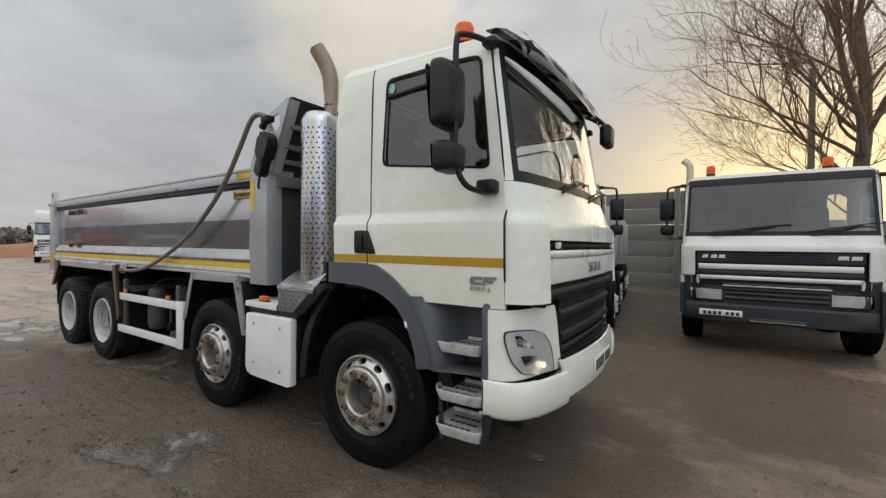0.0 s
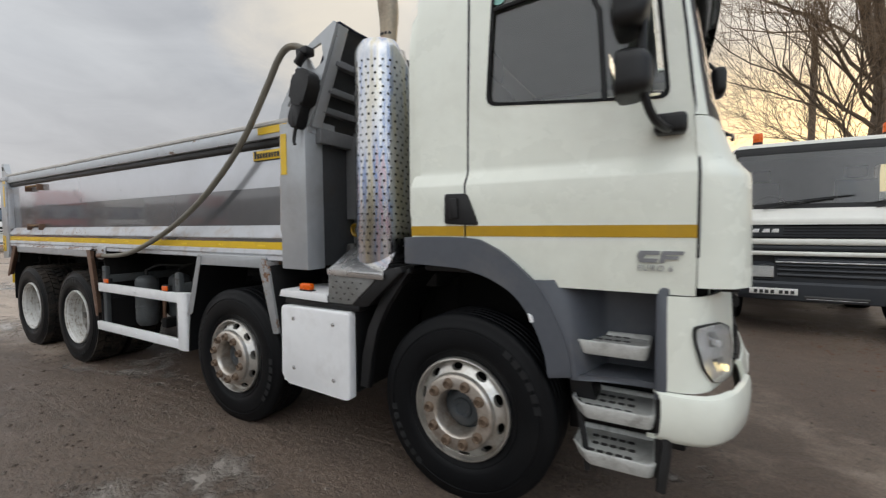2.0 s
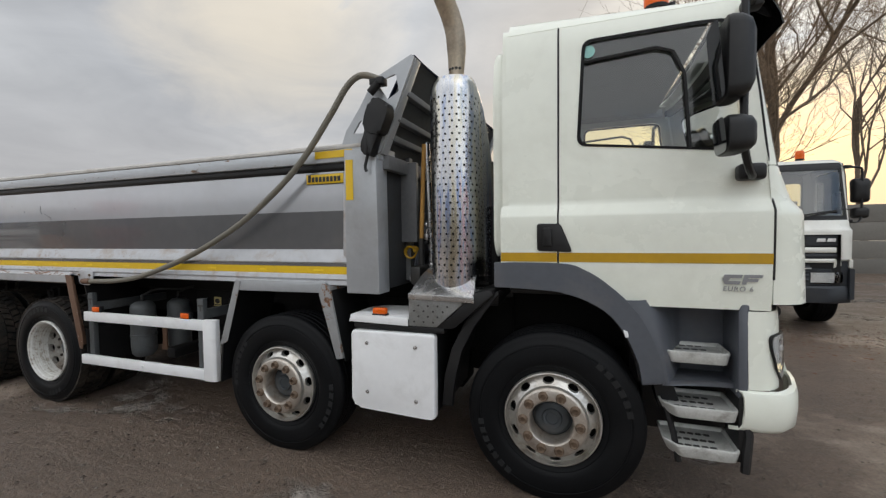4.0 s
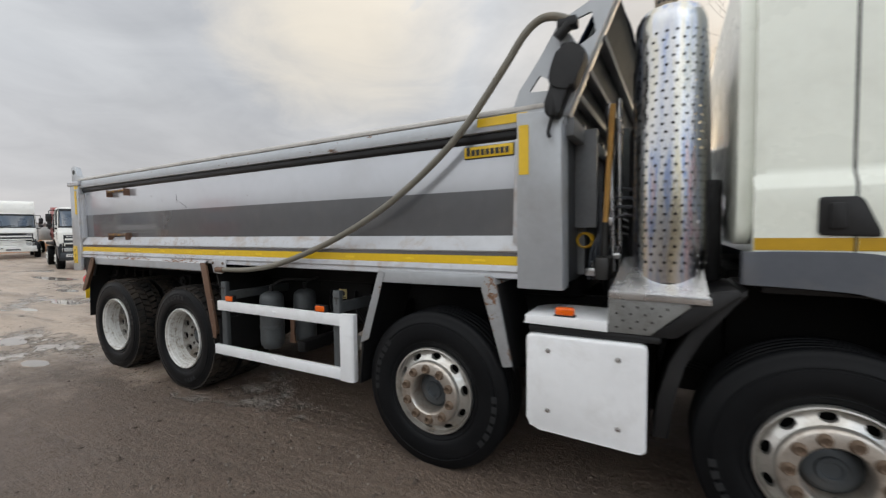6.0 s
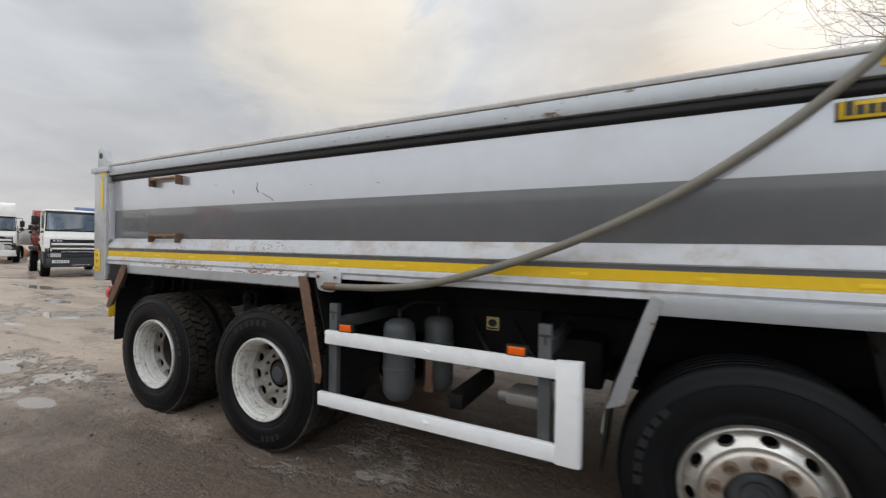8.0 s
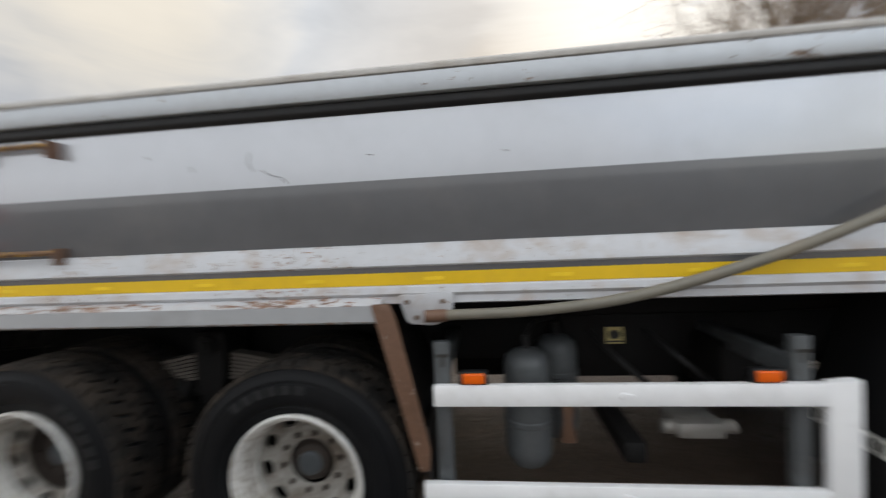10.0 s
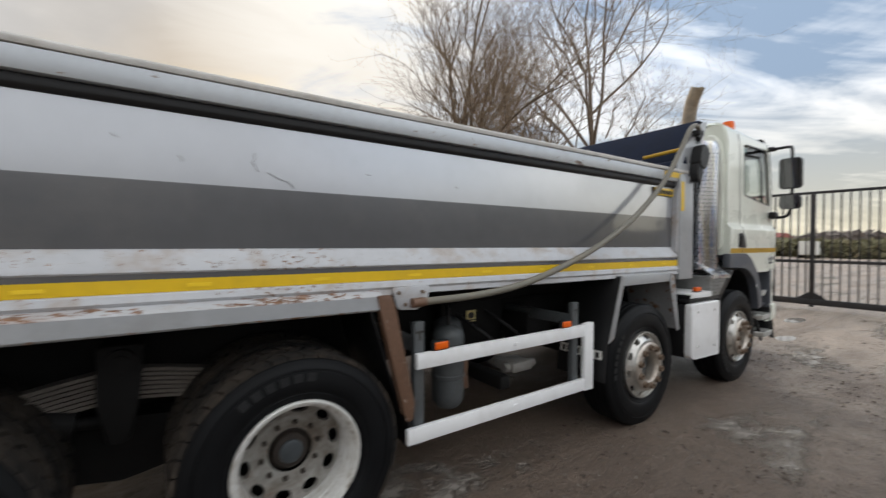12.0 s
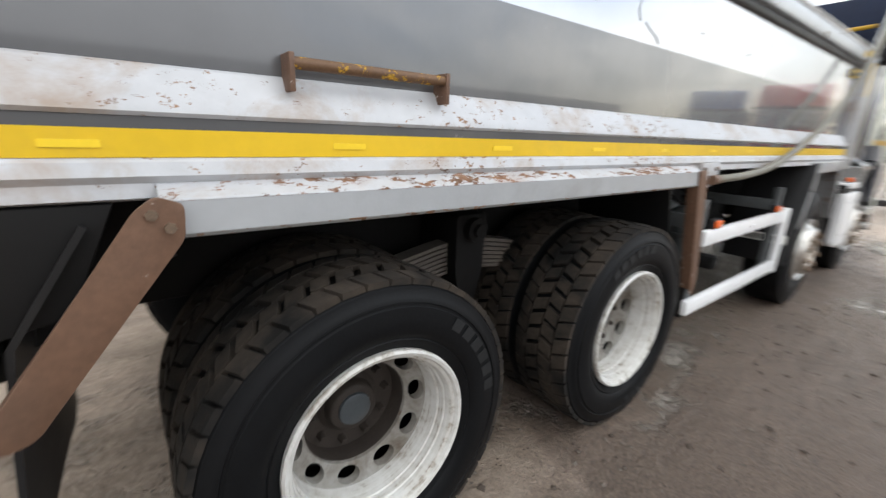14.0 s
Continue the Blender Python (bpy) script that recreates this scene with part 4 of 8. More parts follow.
# plan curves of the front, from the door edge to the middle, at three heights
PLAN = {1.20: [(3.035, 0.004), (3.10, 0.012), (3.165, 0.045), (3.215, 0.115), (3.24, 0.19), (3.275, 0.55), (3.29, 1.15)],
        1.70: [(3.030, -0.004), (3.09, 0.006), (3.145, 0.04), (3.195, 0.11), (3.225, 0.19), (3.26, 0.55), (3.275, 1.15)],
        1.765: [(3.024, 0.018), (3.062, 0.026), (3.098, 0.055), (3.140, 0.112), (3.172, 0.19), (3.225, 0.55), (3.245, 1.15)],
        1.95: [(3.010, 0.020), (3.035, 0.030), (3.055, 0.055), (3.075, 0.10), (3.10, 0.19), (3.15, 0.55), (3.175, 1.15)],
        2.74: [(2.908, 0.055), (2.922, 0.066), (2.936, 0.09), (2.952, 0.13), (2.97, 0.22), (3.00, 0.55), (3.02, 1.15)],
        2.84: [(2.895, 0.11), (2.90, 0.12), (2.91, 0.14), (2.92, 0.18), (2.94, 0.26), (2.965, 0.55), (2.975, 1.15)],
        2.91: [(2.80, 0.22), (2.80, 0.24), (2.80, 0.27), (2.80, 0.31), (2.81, 0.38), (2.82, 0.62), (2.82, 1.15)]}
WIDE = 2.30


def plan_at(z, k):
    keys = sorted(PLAN)
    mirror = k > 6
    kk = 12 - k if mirror else k
    z = min(max(z, keys[0]), keys[-1])
    for a, b in zip(keys, keys[1:]):
        if z <= b:
            t = (z - a) / (b - a)
            x = PLAN[a][kk][0] * (1 - t) + PLAN[b][kk][0] * t
            y = PLAN[a][kk][1] * (1 - t) + PLAN[b][kk][1] * t
            return (x, WIDE - y if mirror else y, z)


def patch(zs, k0, k1, out=0.0, thick=0.0):
    bm = B()
    rows = [[Vector(plan_at(z, k)) + Vector((out, 0, 0)) for k in range(k0, k1 + 1)] for z in zs]
    return sheet(bm, rows, thick)


def side_point(x, z, far, out=0.0):
    y = interp(z, SIDE) - out
    return (x, WIDE - y if far else y, z)


WINDOW = [(2.092, 2.105), (2.925, 2.015), (2.855, 2.700), (2.700, 2.712), (2.122, 2.702)]


def thicken_inwards(bm, thick, out):
    """Gives a side skin its thickness towards the cabin; out is the sign of y outside."""
    bm.normal_update()
    for f in bm.faces:
        if f.normal.y * out < 0:
            f.normal_flip()
    bmesh.ops.solidify(bm, geom=bm.faces[:], thickness=thick)


def roof_fall(x):
    """The roof stands a little higher at the back of the cab than over the windscreen."""
    return 0.03 - 0.06 * min(1.0, max(0.0, (x - 1.70) / 1.10))


def cab_side(cab, far, paint, stripe):
    door = B()
    zs = [1.20, 1.25, 1.30, 1.36, 1.44, 1.60, 1.70, 1.715, 1.765, 1.785, 1.80]
    sheet(door, [[side_point(interp(z, ARCH) + (interp(z, DOOR_X) - interp(z, ARCH)) * i / 4, z, far) for i in range(5)] for z in zs])
    top = 2.80
    outer = [(1.995, 1.7995), (interp(1.80, DOOR_X), 1.7995), (interp(2.0, DOOR_X), 2.0), (interp(2.4, DOOR_X), 2.4), (interp(top, DOOR_X), top), (1.995, top)]
    win = rounded(WINDOW, 0.055, 4)
    annulus(door, outer, win, lambda u, v: side_point(u, v, far), 3)
    thicken_inwards(door, 0.028, 1 if far else -1)
    d = part("door", door, paint, cab, "cream cab door with a swage line", 30)
    inset = [tuple(Vector(p) + (Vector((2.5, 2.37)) - Vector(p)).normalized() * 0.022) for p in win]
    bm = B()
    annulus(bm, win, inset, lambda u, v: side_point(u, v, far, 0.004))
    bmesh.ops.solidify(bm, geom=bm.faces[:], thickness=0.02)
    part("window_seal", bm, BLACK, d)
    bm = B()
    fan(bm, inset, lambda u, v: side_point(u, v, far, -0.012))
    pane = part("window_pane", bm, GLASS, d, "tinted door glass")
    pane.visible_shadow = False
    bm = B()
    tube(bm, [side_point(2.13, 2.575, far, 0.0), side_point(2.50, 2.600, far, 0.0), side_point(2.58, 2.57, far, 0.0), side_point(2.635, 2.45, far, 0.0), side_point(2.665, 2.05, far, 0.0)], 0.011, 6)
    part("window_divider", bm, BLACK, d)
    bm = B()
    prism(bm, rounded([(1.872, 1.505), (2.070, 1.498), (2.055, 1.540), (2.005, 1.662), (1.872, 1.665)], 0.018, 3), *((WIDE + 0.002, WIDE + 0.022) if far else (-0.022, -0.002)), 0.005)
    hd = part("door_handle", bm, BLACK, cab, "black recessed grab handle")
    bm = B()
    prism(bm, rounded([(1.905, 1.53), (1.96, 1.53), (1.955, 1.64), (1.905, 1.64)], 0.012, 3), *((WIDE + 0.014, WIDE + 0.034) if far else (-0.034, -0.014)), 0.006)
    part("handle_grip", bm, BLACK, hd)
    bm = B()
    for edge in (lambda z: interp(z, DOOR_X) + 0.004, lambda z: 1.991):
        tube(bm, [side_point(edge(z), z, far, -0.003) for z in (1.36, 1.44, 1.60, 1.70, 1.715, 1.765, 1.785, 2.0, 2.3, 2.6, 2.74, 2.80)], 0.0065, 6)
    islands("door_seal", bm, BLACK, cab)
    bm = B()
    zq = [1.40, 1.44, 1.60, 1.70, 1.715, 1.765, 1.785, 1.80, 2.0, 2.3, 2.6, 2.72, 2.80]
    sheet(bm, [[side_point(x + (0.03 if z > 1.78 and x < 1.7 else 0), z, far) for x in (1.655, 1.78, 1.9, 1.987)] for z in zq])
    thicken_inwards(bm, 0.028, 1 if far else -1)
    part("rear_quarter", bm, paint, cab)
    bm = B()
    sheet(bm, [[Vector(side_point(x, z, far)) + Vector((0, 0, roof_fall(x) * (z - 2.803) / 0.077)) for x in np.linspace(1.70, interp(z, DOOR_X), 6)] for z in (2.803, 2.83, 2.855, 2.880)])
    thicken_inwards(bm, 0.02, 1 if far else -1)
    part("roof_rail", bm, paint, cab)
    if stripe:
        bm = B()
        for a, b in ((1.657, 1.985), (1.997, 3.028)):
            sheet(bm, [[side_point(x, z, far, 0.003) for x in np.linspace(a, b, 4)] for z in (1.441, 1.494)])
        part("reflective_stripe", bm, MUSTARD, cab, "mustard yellow reflective stripe")
    return d


def cab_shell(cab, paint, stripe=True, glow_window=False):
    cab_side(cab, False, paint, stripe)
    cab_side(cab, True, paint, stripe)
    # roof, rear wall and floor
    bm = B()
    ys = [0.16, 0.24, 0.40, 0.75, 1.15, 1.55, 1.90, 2.06, 2.14]
    zs = [2.878, 2.895, 2.908, 2.918, 2.922, 2.918, 2.908, 2.895, 2.878]
    sheet(bm, [[(x, y, z - dz + roof_fall(x)) for y, z in zip(ys, zs)] for x, dz in ((1.70, 0.03), (1.74, 0.0), (2.0, -0.004), (2.5, 0.004), (2.80, 0.012))], 0.02)
    part("roof", bm, paint, cab)
    bm = box(B(), 1.715, 2.80, 0.142, 2.158, 2.785, 2.797)
    for y in (0.125, 2.16):
        box(bm, 1.715, 2.86, y, y + 0.015, 2.745, 2.845, 0.003)
    part("headliner", bm, LINING, cab, "pale grey roof lining")
    part("roof_header", patch([2.812, 2.84, 2.858, 2.872], 0, 12, 0.0, 0.02), paint, cab)
    part("header_seal", patch([2.75, 2.78, 2.812], 0, 12, 0.0, 0.02), BLACK, cab)
    rear = rounded([(0.02, 1.42), (2.28, 1.42), (2.27, 2.5), (2.22, 2.86), (0.08, 2.86), (0.03, 2.5)], 0.06)
    if glow_window:
        # narrow opening added so low sky glow shows through the windscreen
        hole = rounded([(1.96, 2.12), (2.21, 2.12), (2.21, 2.62), (1.96, 2.62)], 0.06)
        bm = B()
        annulus(bm, rear, hole, lambda u, v: (1.68, u, v))
        bmesh.ops.solidify(bm, geom=bm.faces[:], thickness=0.03)
        part("rear_wall", bm, paint, cab)
        part("rear_pane", fan(B(), hole, lambda u, v: (1.68, u, v)), GLASS, cab, "rear cab opening added to show sky glow").visible_shadow = False
    else:
        part("rear_wall", prism(B(), rear, 1.662, 1.70, 0.0, "x"), paint, cab)
        part("rear_lining", box(B(), 1.702, 1.712, 0.10, 2.20, 1.45, 2.78, 0.004), LINING, cab)
        bm = B()
        prism(bm, rounded([(0.06, 1.46), (2.24, 1.46), (2.24, 2.5), (2.18, 2.76), (0.12, 2.76), (0.06, 2.5)], 0.10), 1.60, 1.662, 0.02, "x")
        part("rear_corner_panel", bm, paint, cab)
    bm = box(B(), 1.70, 3.12, 0.05, 2.25, 1.24, 1.30, 0.01)
    part("cab_floor", bm, BLACK, cab)
    # front
    for a, b in ((0, 4), (8, 12)):
        bm = patch([1.235, 1.25, 1.40, 1.55, 1.68, 1.705, 1.735, 1.765, 1.80, 1.90, 1.935], a, b, 0.0, 0.02)
        part("corner_panel", bm, paint, cab, "cream corner deflector panel")
    bm = patch([1.60, 1.66, 1.705, 1.735, 1.765, 1.85, 1.92, 1.945], 4, 8, 0.0, 0.02)
    part("front_panel", bm, paint, cab)
    for a, b in ((0, 2), (10, 12)):
        bm = patch(list(np.linspace(1.94, 2.755, 8)), a, b, 0.0, 0.03)
        part("windscreen_pillar", bm, paint, cab)
    bm = patch(list(np.linspace(1.955, 2.745, 9)), 2, 10, -0.004)
    scr = part("windscreen", bm, SCREEN, cab, "large curved windscreen")
    scr.visible_shadow = False
    bm = B()
    for zz in ((1.936, 1.975, 2.005), (2.70, 2.72, 2.752)):
        sheet(bm, [[Vector(plan_at(z, k)) + Vector((0.001, 0, 0)) for k in range(2, 11)] for z in zz])
    for a, b in ((2, 3), (9, 10)):
        sheet(bm, [[Vector(plan_at(z, k)) + Vector((0.001, 0, 0)) for k in (a, b)] for z in np.linspace(2.005, 2.70, 6)])
    part("windscreen_border", bm, BLACK, scr)
    # cabin: dashboard, seats, wheel
    bm = B()
    prism(bm, [(2.72, 1.30), (3.08, 1.30), (3.01, 1.90), (2.85, 1.94), (2.70, 1.84)], 0.16, 2.14, 0.03)
    part("dashboard", bm, DASH, cab, "dark grey dashboard")
    for y in (0.30, 1.45):
        bm = box(B(), 1.95, 2.45, y, y + 0.5, 1.60, 1.78, 0.05, 3)
        prism(bm, rounded([(1.88, 1.72), (2.06, 1.72), (1.98, 2.40), (1.84, 2.40)], 0.05), y + 0.02, y + 0.48, 0.03)
        box(bm, 1.83, 1.95, y + 0.12, y + 0.38, 2.42, 2.60, 0.04, 3)
        box(bm, 2.05, 2.35, y + 0.12, y + 0.38, 1.29, 1.62, 0.03)
        part("seat", bm, SEAT, cab, "dark cloth cab seat")
    bm = B()
    ring = [Vector((2.62, 0.55, 1.93)) + 0.225 * (math.cos(t) * Vector((0.42, 0, 0.907)) + math.sin(t) * Vector((0, 1, 0))) for t in np.linspace(0, 2 * math.pi, 29)]
    tube(bm, ring, 0.017, 8)
    rod(bm, (2.62, 0.55, 1.93), (2.86, 0.55, 1.72), 0.04)
    rod(bm, (2.62, 0.34, 1.93), (2.62, 0.76, 1.93), 0.018)
    part("steering_wheel", bm, BLACK, cab)


def mirror_set(parent, far=False):
    """Door mirrors on a tubular arm: a tall main glass above a wide-angle one."""
    def f(p):
        return (p[0], WIDE - p[1], p[2]) if far else p

    def head(z0, z1, y0, y1, x0, name, label):
        bm = B()
        c = ((y0 + y1) / 2, (z0 + z1) / 2)
        shape = rounded([(y0, z0), (y1, z0), (y1, z1), (y0, z1)], 0.05, 4)
        rings = []
        for x, s in ((0.0, 0.93), (0.004, 0.98), (0.02, 1.0), (0.06, 0.98), (0.095, 0.88), (0.115, 0.66), (0.122, 0.3)):
            rings.append([f((x0 + x, c[0] + (p[0] - c[0]) * s, c[1] + (p[1] - c[1]) * s)) for p in shape])
        quad_loop(bm, rings, cap=True)
        h = part(name, bm, BLACK, arm, label)
        bm = B()
        fan(bm, [(c[0] + (p[0] - c[0]) * 0.9, c[1] + (p[1] - c[1]) * 0.93) for p in shape], lambda u, v: f((x0 - 0.004 - 0.10 * (v - z0), u, v)))
        part("mirror_glass", bm, MIRROR, arm, "mirror glass")
    bm = B()
    tube(bm, smooth_line([f((2.93, 0.03, 2.735)), f((2.90, -0.08, 2.735)), f((2.85, -0.185, 2.725)), f((2.83, -0.215, 2.68)), f((2.83, -0.22, 2.45)), f((2.83, -0.22, 2.10)), f((2.84, -0.21, 1.98)), f((2.87, -0.17, 1.90)), f((2.905, -0.10, 1.875)), f((2.925, -0.01, 1.885))], 5), 0.017, 8)
    arm = part("mirror_arm", bm, BLACK, parent, "black tubular mirror arm")
    bm = box(B(), 2.865, 2.985, *sorted((f((0, -0.055, 0))[1], f((0, 0.03, 0))[1])), 1.862, 1.945, 0.02, 3)
    part("mirror_base", bm, BLACK, arm)
    bm = box(B(), 2.88, 2.97, *sorted((f((0, -0.03, 0))[1], f((0, 0.06, 0))[1])), 2.715, 2.765, 0.015, 2)
    part("mirror_base", bm, BLACK, arm)
    head(2.205, 2.575, -0.335, -0.115, 2.735, "mirror_head", "tall black main mirror")
    head(1.965, 2.135, -0.325, -0.115, 2.745, "wide_mirror_head", "black wide-angle mirror")


BUMP = [(2.905, -0.012), (3.02, -0.016), (3.09, 0.004), (3.15, 0.06), (3.20, 0.16), (3.245, 0.30), (3.275, 0.44)]
LAMPP = [(2.935, 0.0), (3.0, 0.003), (3.05, 0.025), (3.095, 0.085), (3.13, 0.18), (3.165, 0.29), (3.195, 0.40), (3.21, 0.45), (3.225, 0.52)]


def along(line, s):
    """A point at the share s of a plan line's length."""
    ls = [math.dist(a, b) for a, b in zip(line, line[1:])]
    d = s * sum(ls)
    for (a, b), l in zip(zip(line, line[1:]), ls):
        if d <= l + 1e-9:
            t = d / l
            return (a[0] + (b[0] - a[0]) * t, a[1] + (b[1] - a[1]) * t)
        d -= l
    return line[-1]


def main_front(cab, paint):
    """Grille, lamps and bumper of the near lorry."""
    def f(p, far):
        return (p[0], WIDE - p[1], p[2]) if far else p
    for far in (False, True):
        bm = B()
        rows = []
        for z, o in ((0.560, -0.045), (0.572, -0.015), (0.60, 0.004), (0.68, 0.010), (0.75, 0.008), (0.778, 0.0), (0.786, -0.02)):
            rows.append([f((along(BUMP, i / 14)[0] + o, along(BUMP, i / 14)[1] - (o if i < 8 else 0), z), far) for i in range(15)])
        sheet(bm, rows, 0.02)
        part("bumper_corner", bm, paint, cab, "cream bumper corner with scuffed lower edge")
        bm = B()
        rows = []
        for z, o in ((0.79, 0.0), (0.85, 0.0), (1.0, -0.004), (1.12, -0.006), (1.165, -0.010), (1.195, -0.016)):
            rows.append([f((along(LAMPP, i / 12 * (0.93 - 0.09 * (z - 0.79) / 0.41))[0] + o, along(LAMPP, i / 12 * (0.93 - 0.09 * (z - 0.79) / 0.41))[1], z), far) for i in range(13)])
        sheet(bm, rows, 0.02)
        lp = part("lamp_panel", bm, paint, cab)
        shape = rounded([(0.138, 1.074), (0.270, 1.082), (0.45, 1.072), (0.610, 1.040), (0.705, 0.975), (0.758, 0.885), (0.775, 0.790), (0.50, 0.800), (0.315, 0.828), (0.205, 0.90), (0.145, 1.01)], 0.03, 3)

        def lamp(u, v, out):
            x, y = along(LAMPP, min(max(u, 0), 1))
            k = min(1.0, u * 1.3)
            return f((x + out * (0.35 + 0.65 * k), y - out * (1 - k), v), far)
        c = (0.44, 0.93)
        bm = B()
        quad_loop(bm, [[lamp(c[0] + (p[0] - c[0]) * s, c[1] + (p[1] - c[1]) * s, o) for p in shape] for s, o in ((1.01, 0.0), (1.0, 0.014), (0.98, 0.015), (0.965, 0.010))])
        hl = part("headlamp", bm, BLACK, cab, "clear headlamp with chrome reflectors")
        bm = B()
        quad_loop(bm, [[lamp(c[0] + (p[0] - c[0]) * k + 0.10 * (1 - k), c[1] + (p[1] - c[1]) * k - 0.02 * (1 - k), o) for p in shape] for k, o in ((0.97, 0.013), (0.93, 0.010), (0.75, 0.006), (0.5, 0.004), (0.25, 0.003), (0.02, 0.0025))])
        part("reflector", bm, LAMPMIRROR, hl)
        bm = B()
        for q in ([(0.24, 1.05), (0.30, 1.05), (0.50, 0.955), (0.27, 0.985)], [(0.30, 0.93), (0.52, 0.915), (0.50, 0.875), (0.36, 0.865)]):
            quad_loop(bm, [[lamp(u, v, 0.006) for u, v in q], [lamp(u, v, 0.010) for u, v in q]], cap=True)
        islands("bulb_bowl", bm, CHROME, hl)
        for u, v, r in ((0.40, 0.985, 0.020), (0.62, 0.845, 0.018)):
            p = Vector(lamp(u, v, 0.004))
            d = (Vector(lamp(u, v, 0.030)) - p).normalized()
            part("bulb", rod(B(), p, p + d * 0.010, r, r * 0.7, 14), BULB if v < 0.9 else LAMPBOWL, hl)
        bm = B()
        quad_loop(bm, [[lamp(c[0] + (p[0] - c[0]) * s, c[1] + (p[1] - c[1]) * s, o) for p in shape] for s, o in ((0.97, 0.014), (0.92, 0.018), (0.70, 0.021), (0.3, 0.023), (0.02, 0.023))])
        ln = part("lens", bm, LENS, hl)
        ln.visible_shadow = False
    # middle bumper with a tread step and a plate
    bm = B()
    rows = []
    for z, o in ((0.58, -0.03), (0.60, 0.0), (0.66, 0.012), (0.74, 0.012), (0.80, 0.004), (0.845, -0.01), (0.852, -0.03)):
        rows.append([(3.315 - 0.07 * ((y - 1.15) / 0.75) ** 2 + o, y, z + (0.0 if abs(y - 1.15) < 0.6 else 0.0)) for y in np.linspace(0.42, 1.88, 17)])
    sheet(bm, rows, 0.02)
    part("bumper_middle", bm, paint, cab)
    bm = B()
    sheet(bm, [[(3.295 - 0.07 * ((y - 1.15) / 0.75) ** 2 - d, y, 0.853 + 0.012 * (d > 0.05)) for y in np.linspace(0.44, 1.86, 13)] for d in (0.0, 0.04, 0.08, 0.12)], 0.01)
    for i in range(26):
        y = 0.48 + i * 0.053
        x = 3.275 - 0.07 * ((y - 1.15) / 0.75) ** 2
        for d in (0.0, 0.035, 0.07):
            box(bm, x - d - 0.009, x - d + 0.009, y - 0.012, y + 0.012, 0.86, 0.874, 0.004, 1)
    part("bumper_step", bm, BLACK, cab, "black studded bumper step")
    bm = box(B(), 3.322, 3.334, 0.90, 1.42, 0.655, 0.765, 0.004)
    pl = part("number_plate", bm, PLATEWHITE, cab, "white number plate")
    bm = B()
    for i in range(7):
        y = 0.93 + i * 0.065 + (0.03 if i > 3 else 0)
        box(bm, 3.333, 3.3365, y, y + 0.045, 0.672, 0.748)
    islands("plate_bar", bm, INK, pl)
    # grille
    bm = box(B(), 3.03, 3.09, 0.26, 2.04, 0.80, 1.64, 0.01)
    part("grille_backing", bm, BLACK, cab)
    bm = B()

    def bow(y, x):
        return x - 0.035 * ((y - 1.15) / 0.95) ** 2

    def band(bm, z0, z1, x, y0=0.22, y1=2.08, t=0.02, lean=0.0, r=0.008):
        rows = []
        for z, o in ((z0, -r), (z0 + r, 0.0), ((z0 + z1) / 2, 0.003), (z1 - r, 0.0), (z1, -r)):
            rows.append([(bow(y, x) + o - lean * (z - z0), y, z) for y in np.linspace(y0, y1, 13)])
        sheet(bm, rows, t)
    band(bm, 1.335, 1.490, 3.258, 0.20, 2.10)
    band(bm, 1.494, 1.540, 3.264, 0.20, 2.10)
    gp = part("grille_panel", bm, paint, cab, "cream upper grille panel")
    bm = B()
    for i, (w, g) in enumerate(((0.10, 0.0), (0.11, 0.13), (0.09, 0.265))):
        y = 0.98 + g
        prism(bm, [(y, 1.378), (y + w, 1.378), (y + w, 1.450), (y + 0.012 * i, 1.450)], 3.258, 3.266, 0.002, "x")
    islands("badge", bm, BADGE, gp, "grey badge shapes")
    bm = B()
    band(bm, 1.545, 1.595, 3.225, 0.20, 2.10)
    band(bm, 1.308, 1.331, 3.235, 0.22, 2.08)
    band(bm, 1.236, 1.304, 3.243, 0.20, 2.10, 0.02, 0.0, 0.016)
    band(bm, 1.098, 1.162, 3.243, 0.43, 1.87, 0.02, 0.0, 0.014)
    band(bm, 0.945, 1.018, 3.243, 0.46, 1.84, 0.02, 0.0, 0.014)
    band(bm, 0.875, 0.925, 3.235, 0.47, 1.83)
    for y in (0.20, 2.07):
        box(bm, 3.13, 3.20, y, y + 0.03, 1.20, 1.60, 0.008)
    part("grille_frame", bm, BLACK, cab, "black grille surround")
    bm = B()
    for z0, z1 in ((1.02, 1.095), (1.165, 1.242)):
        for i in range(33):
            y = 0.46 + i * 0.041
            for j in range(2):
                z = z0 + (z1 - z0) * j / 2
                rod(bm, (bow(y, 3.225), y + 0.02 * j, z), (bow(y, 3.225), y + 0.02 * (1 - j), z + (z1 - z0) / 2), 0.006, None, 4, False)
                rod(bm, (bow(y, 3.225), y + 0.02 * j, z), (bow(y, 3.225), y + 0.02 * (1 - j) - 0.02 + 0.0, z + (z1 - z0) / 2), 0.006, None, 4, False)
    islands("grille_mesh", bm, GREYTRIM, cab, "dark grey diamond grille mesh")
    for y in (0.30, 1.92):
        bm = box(B(), 3.222, 3.245, y, y + 0.06, 1.55, 1.59, 0.006)
        part("marker_lamp", bm, PLATEWHITE, cab)
    # wipers
    for y, tip in ((0.55, 1.05), (1.25, 1.75)):
        bm = B()
        tube(bm, smooth_line([(3.19, y, 1.915), (3.21, (y + tip) / 2, 1.985), (3.175, tip, 2.03)], 4), 0.009, 6)
        tube(bm, [(3.175, y + 0.10, 1.965), (3.18, tip - 0.1, 2.04), (3.155, tip + 0.30, 2.06)], 0.008, 6)
        part("wiper", bm, BLACK, cab)


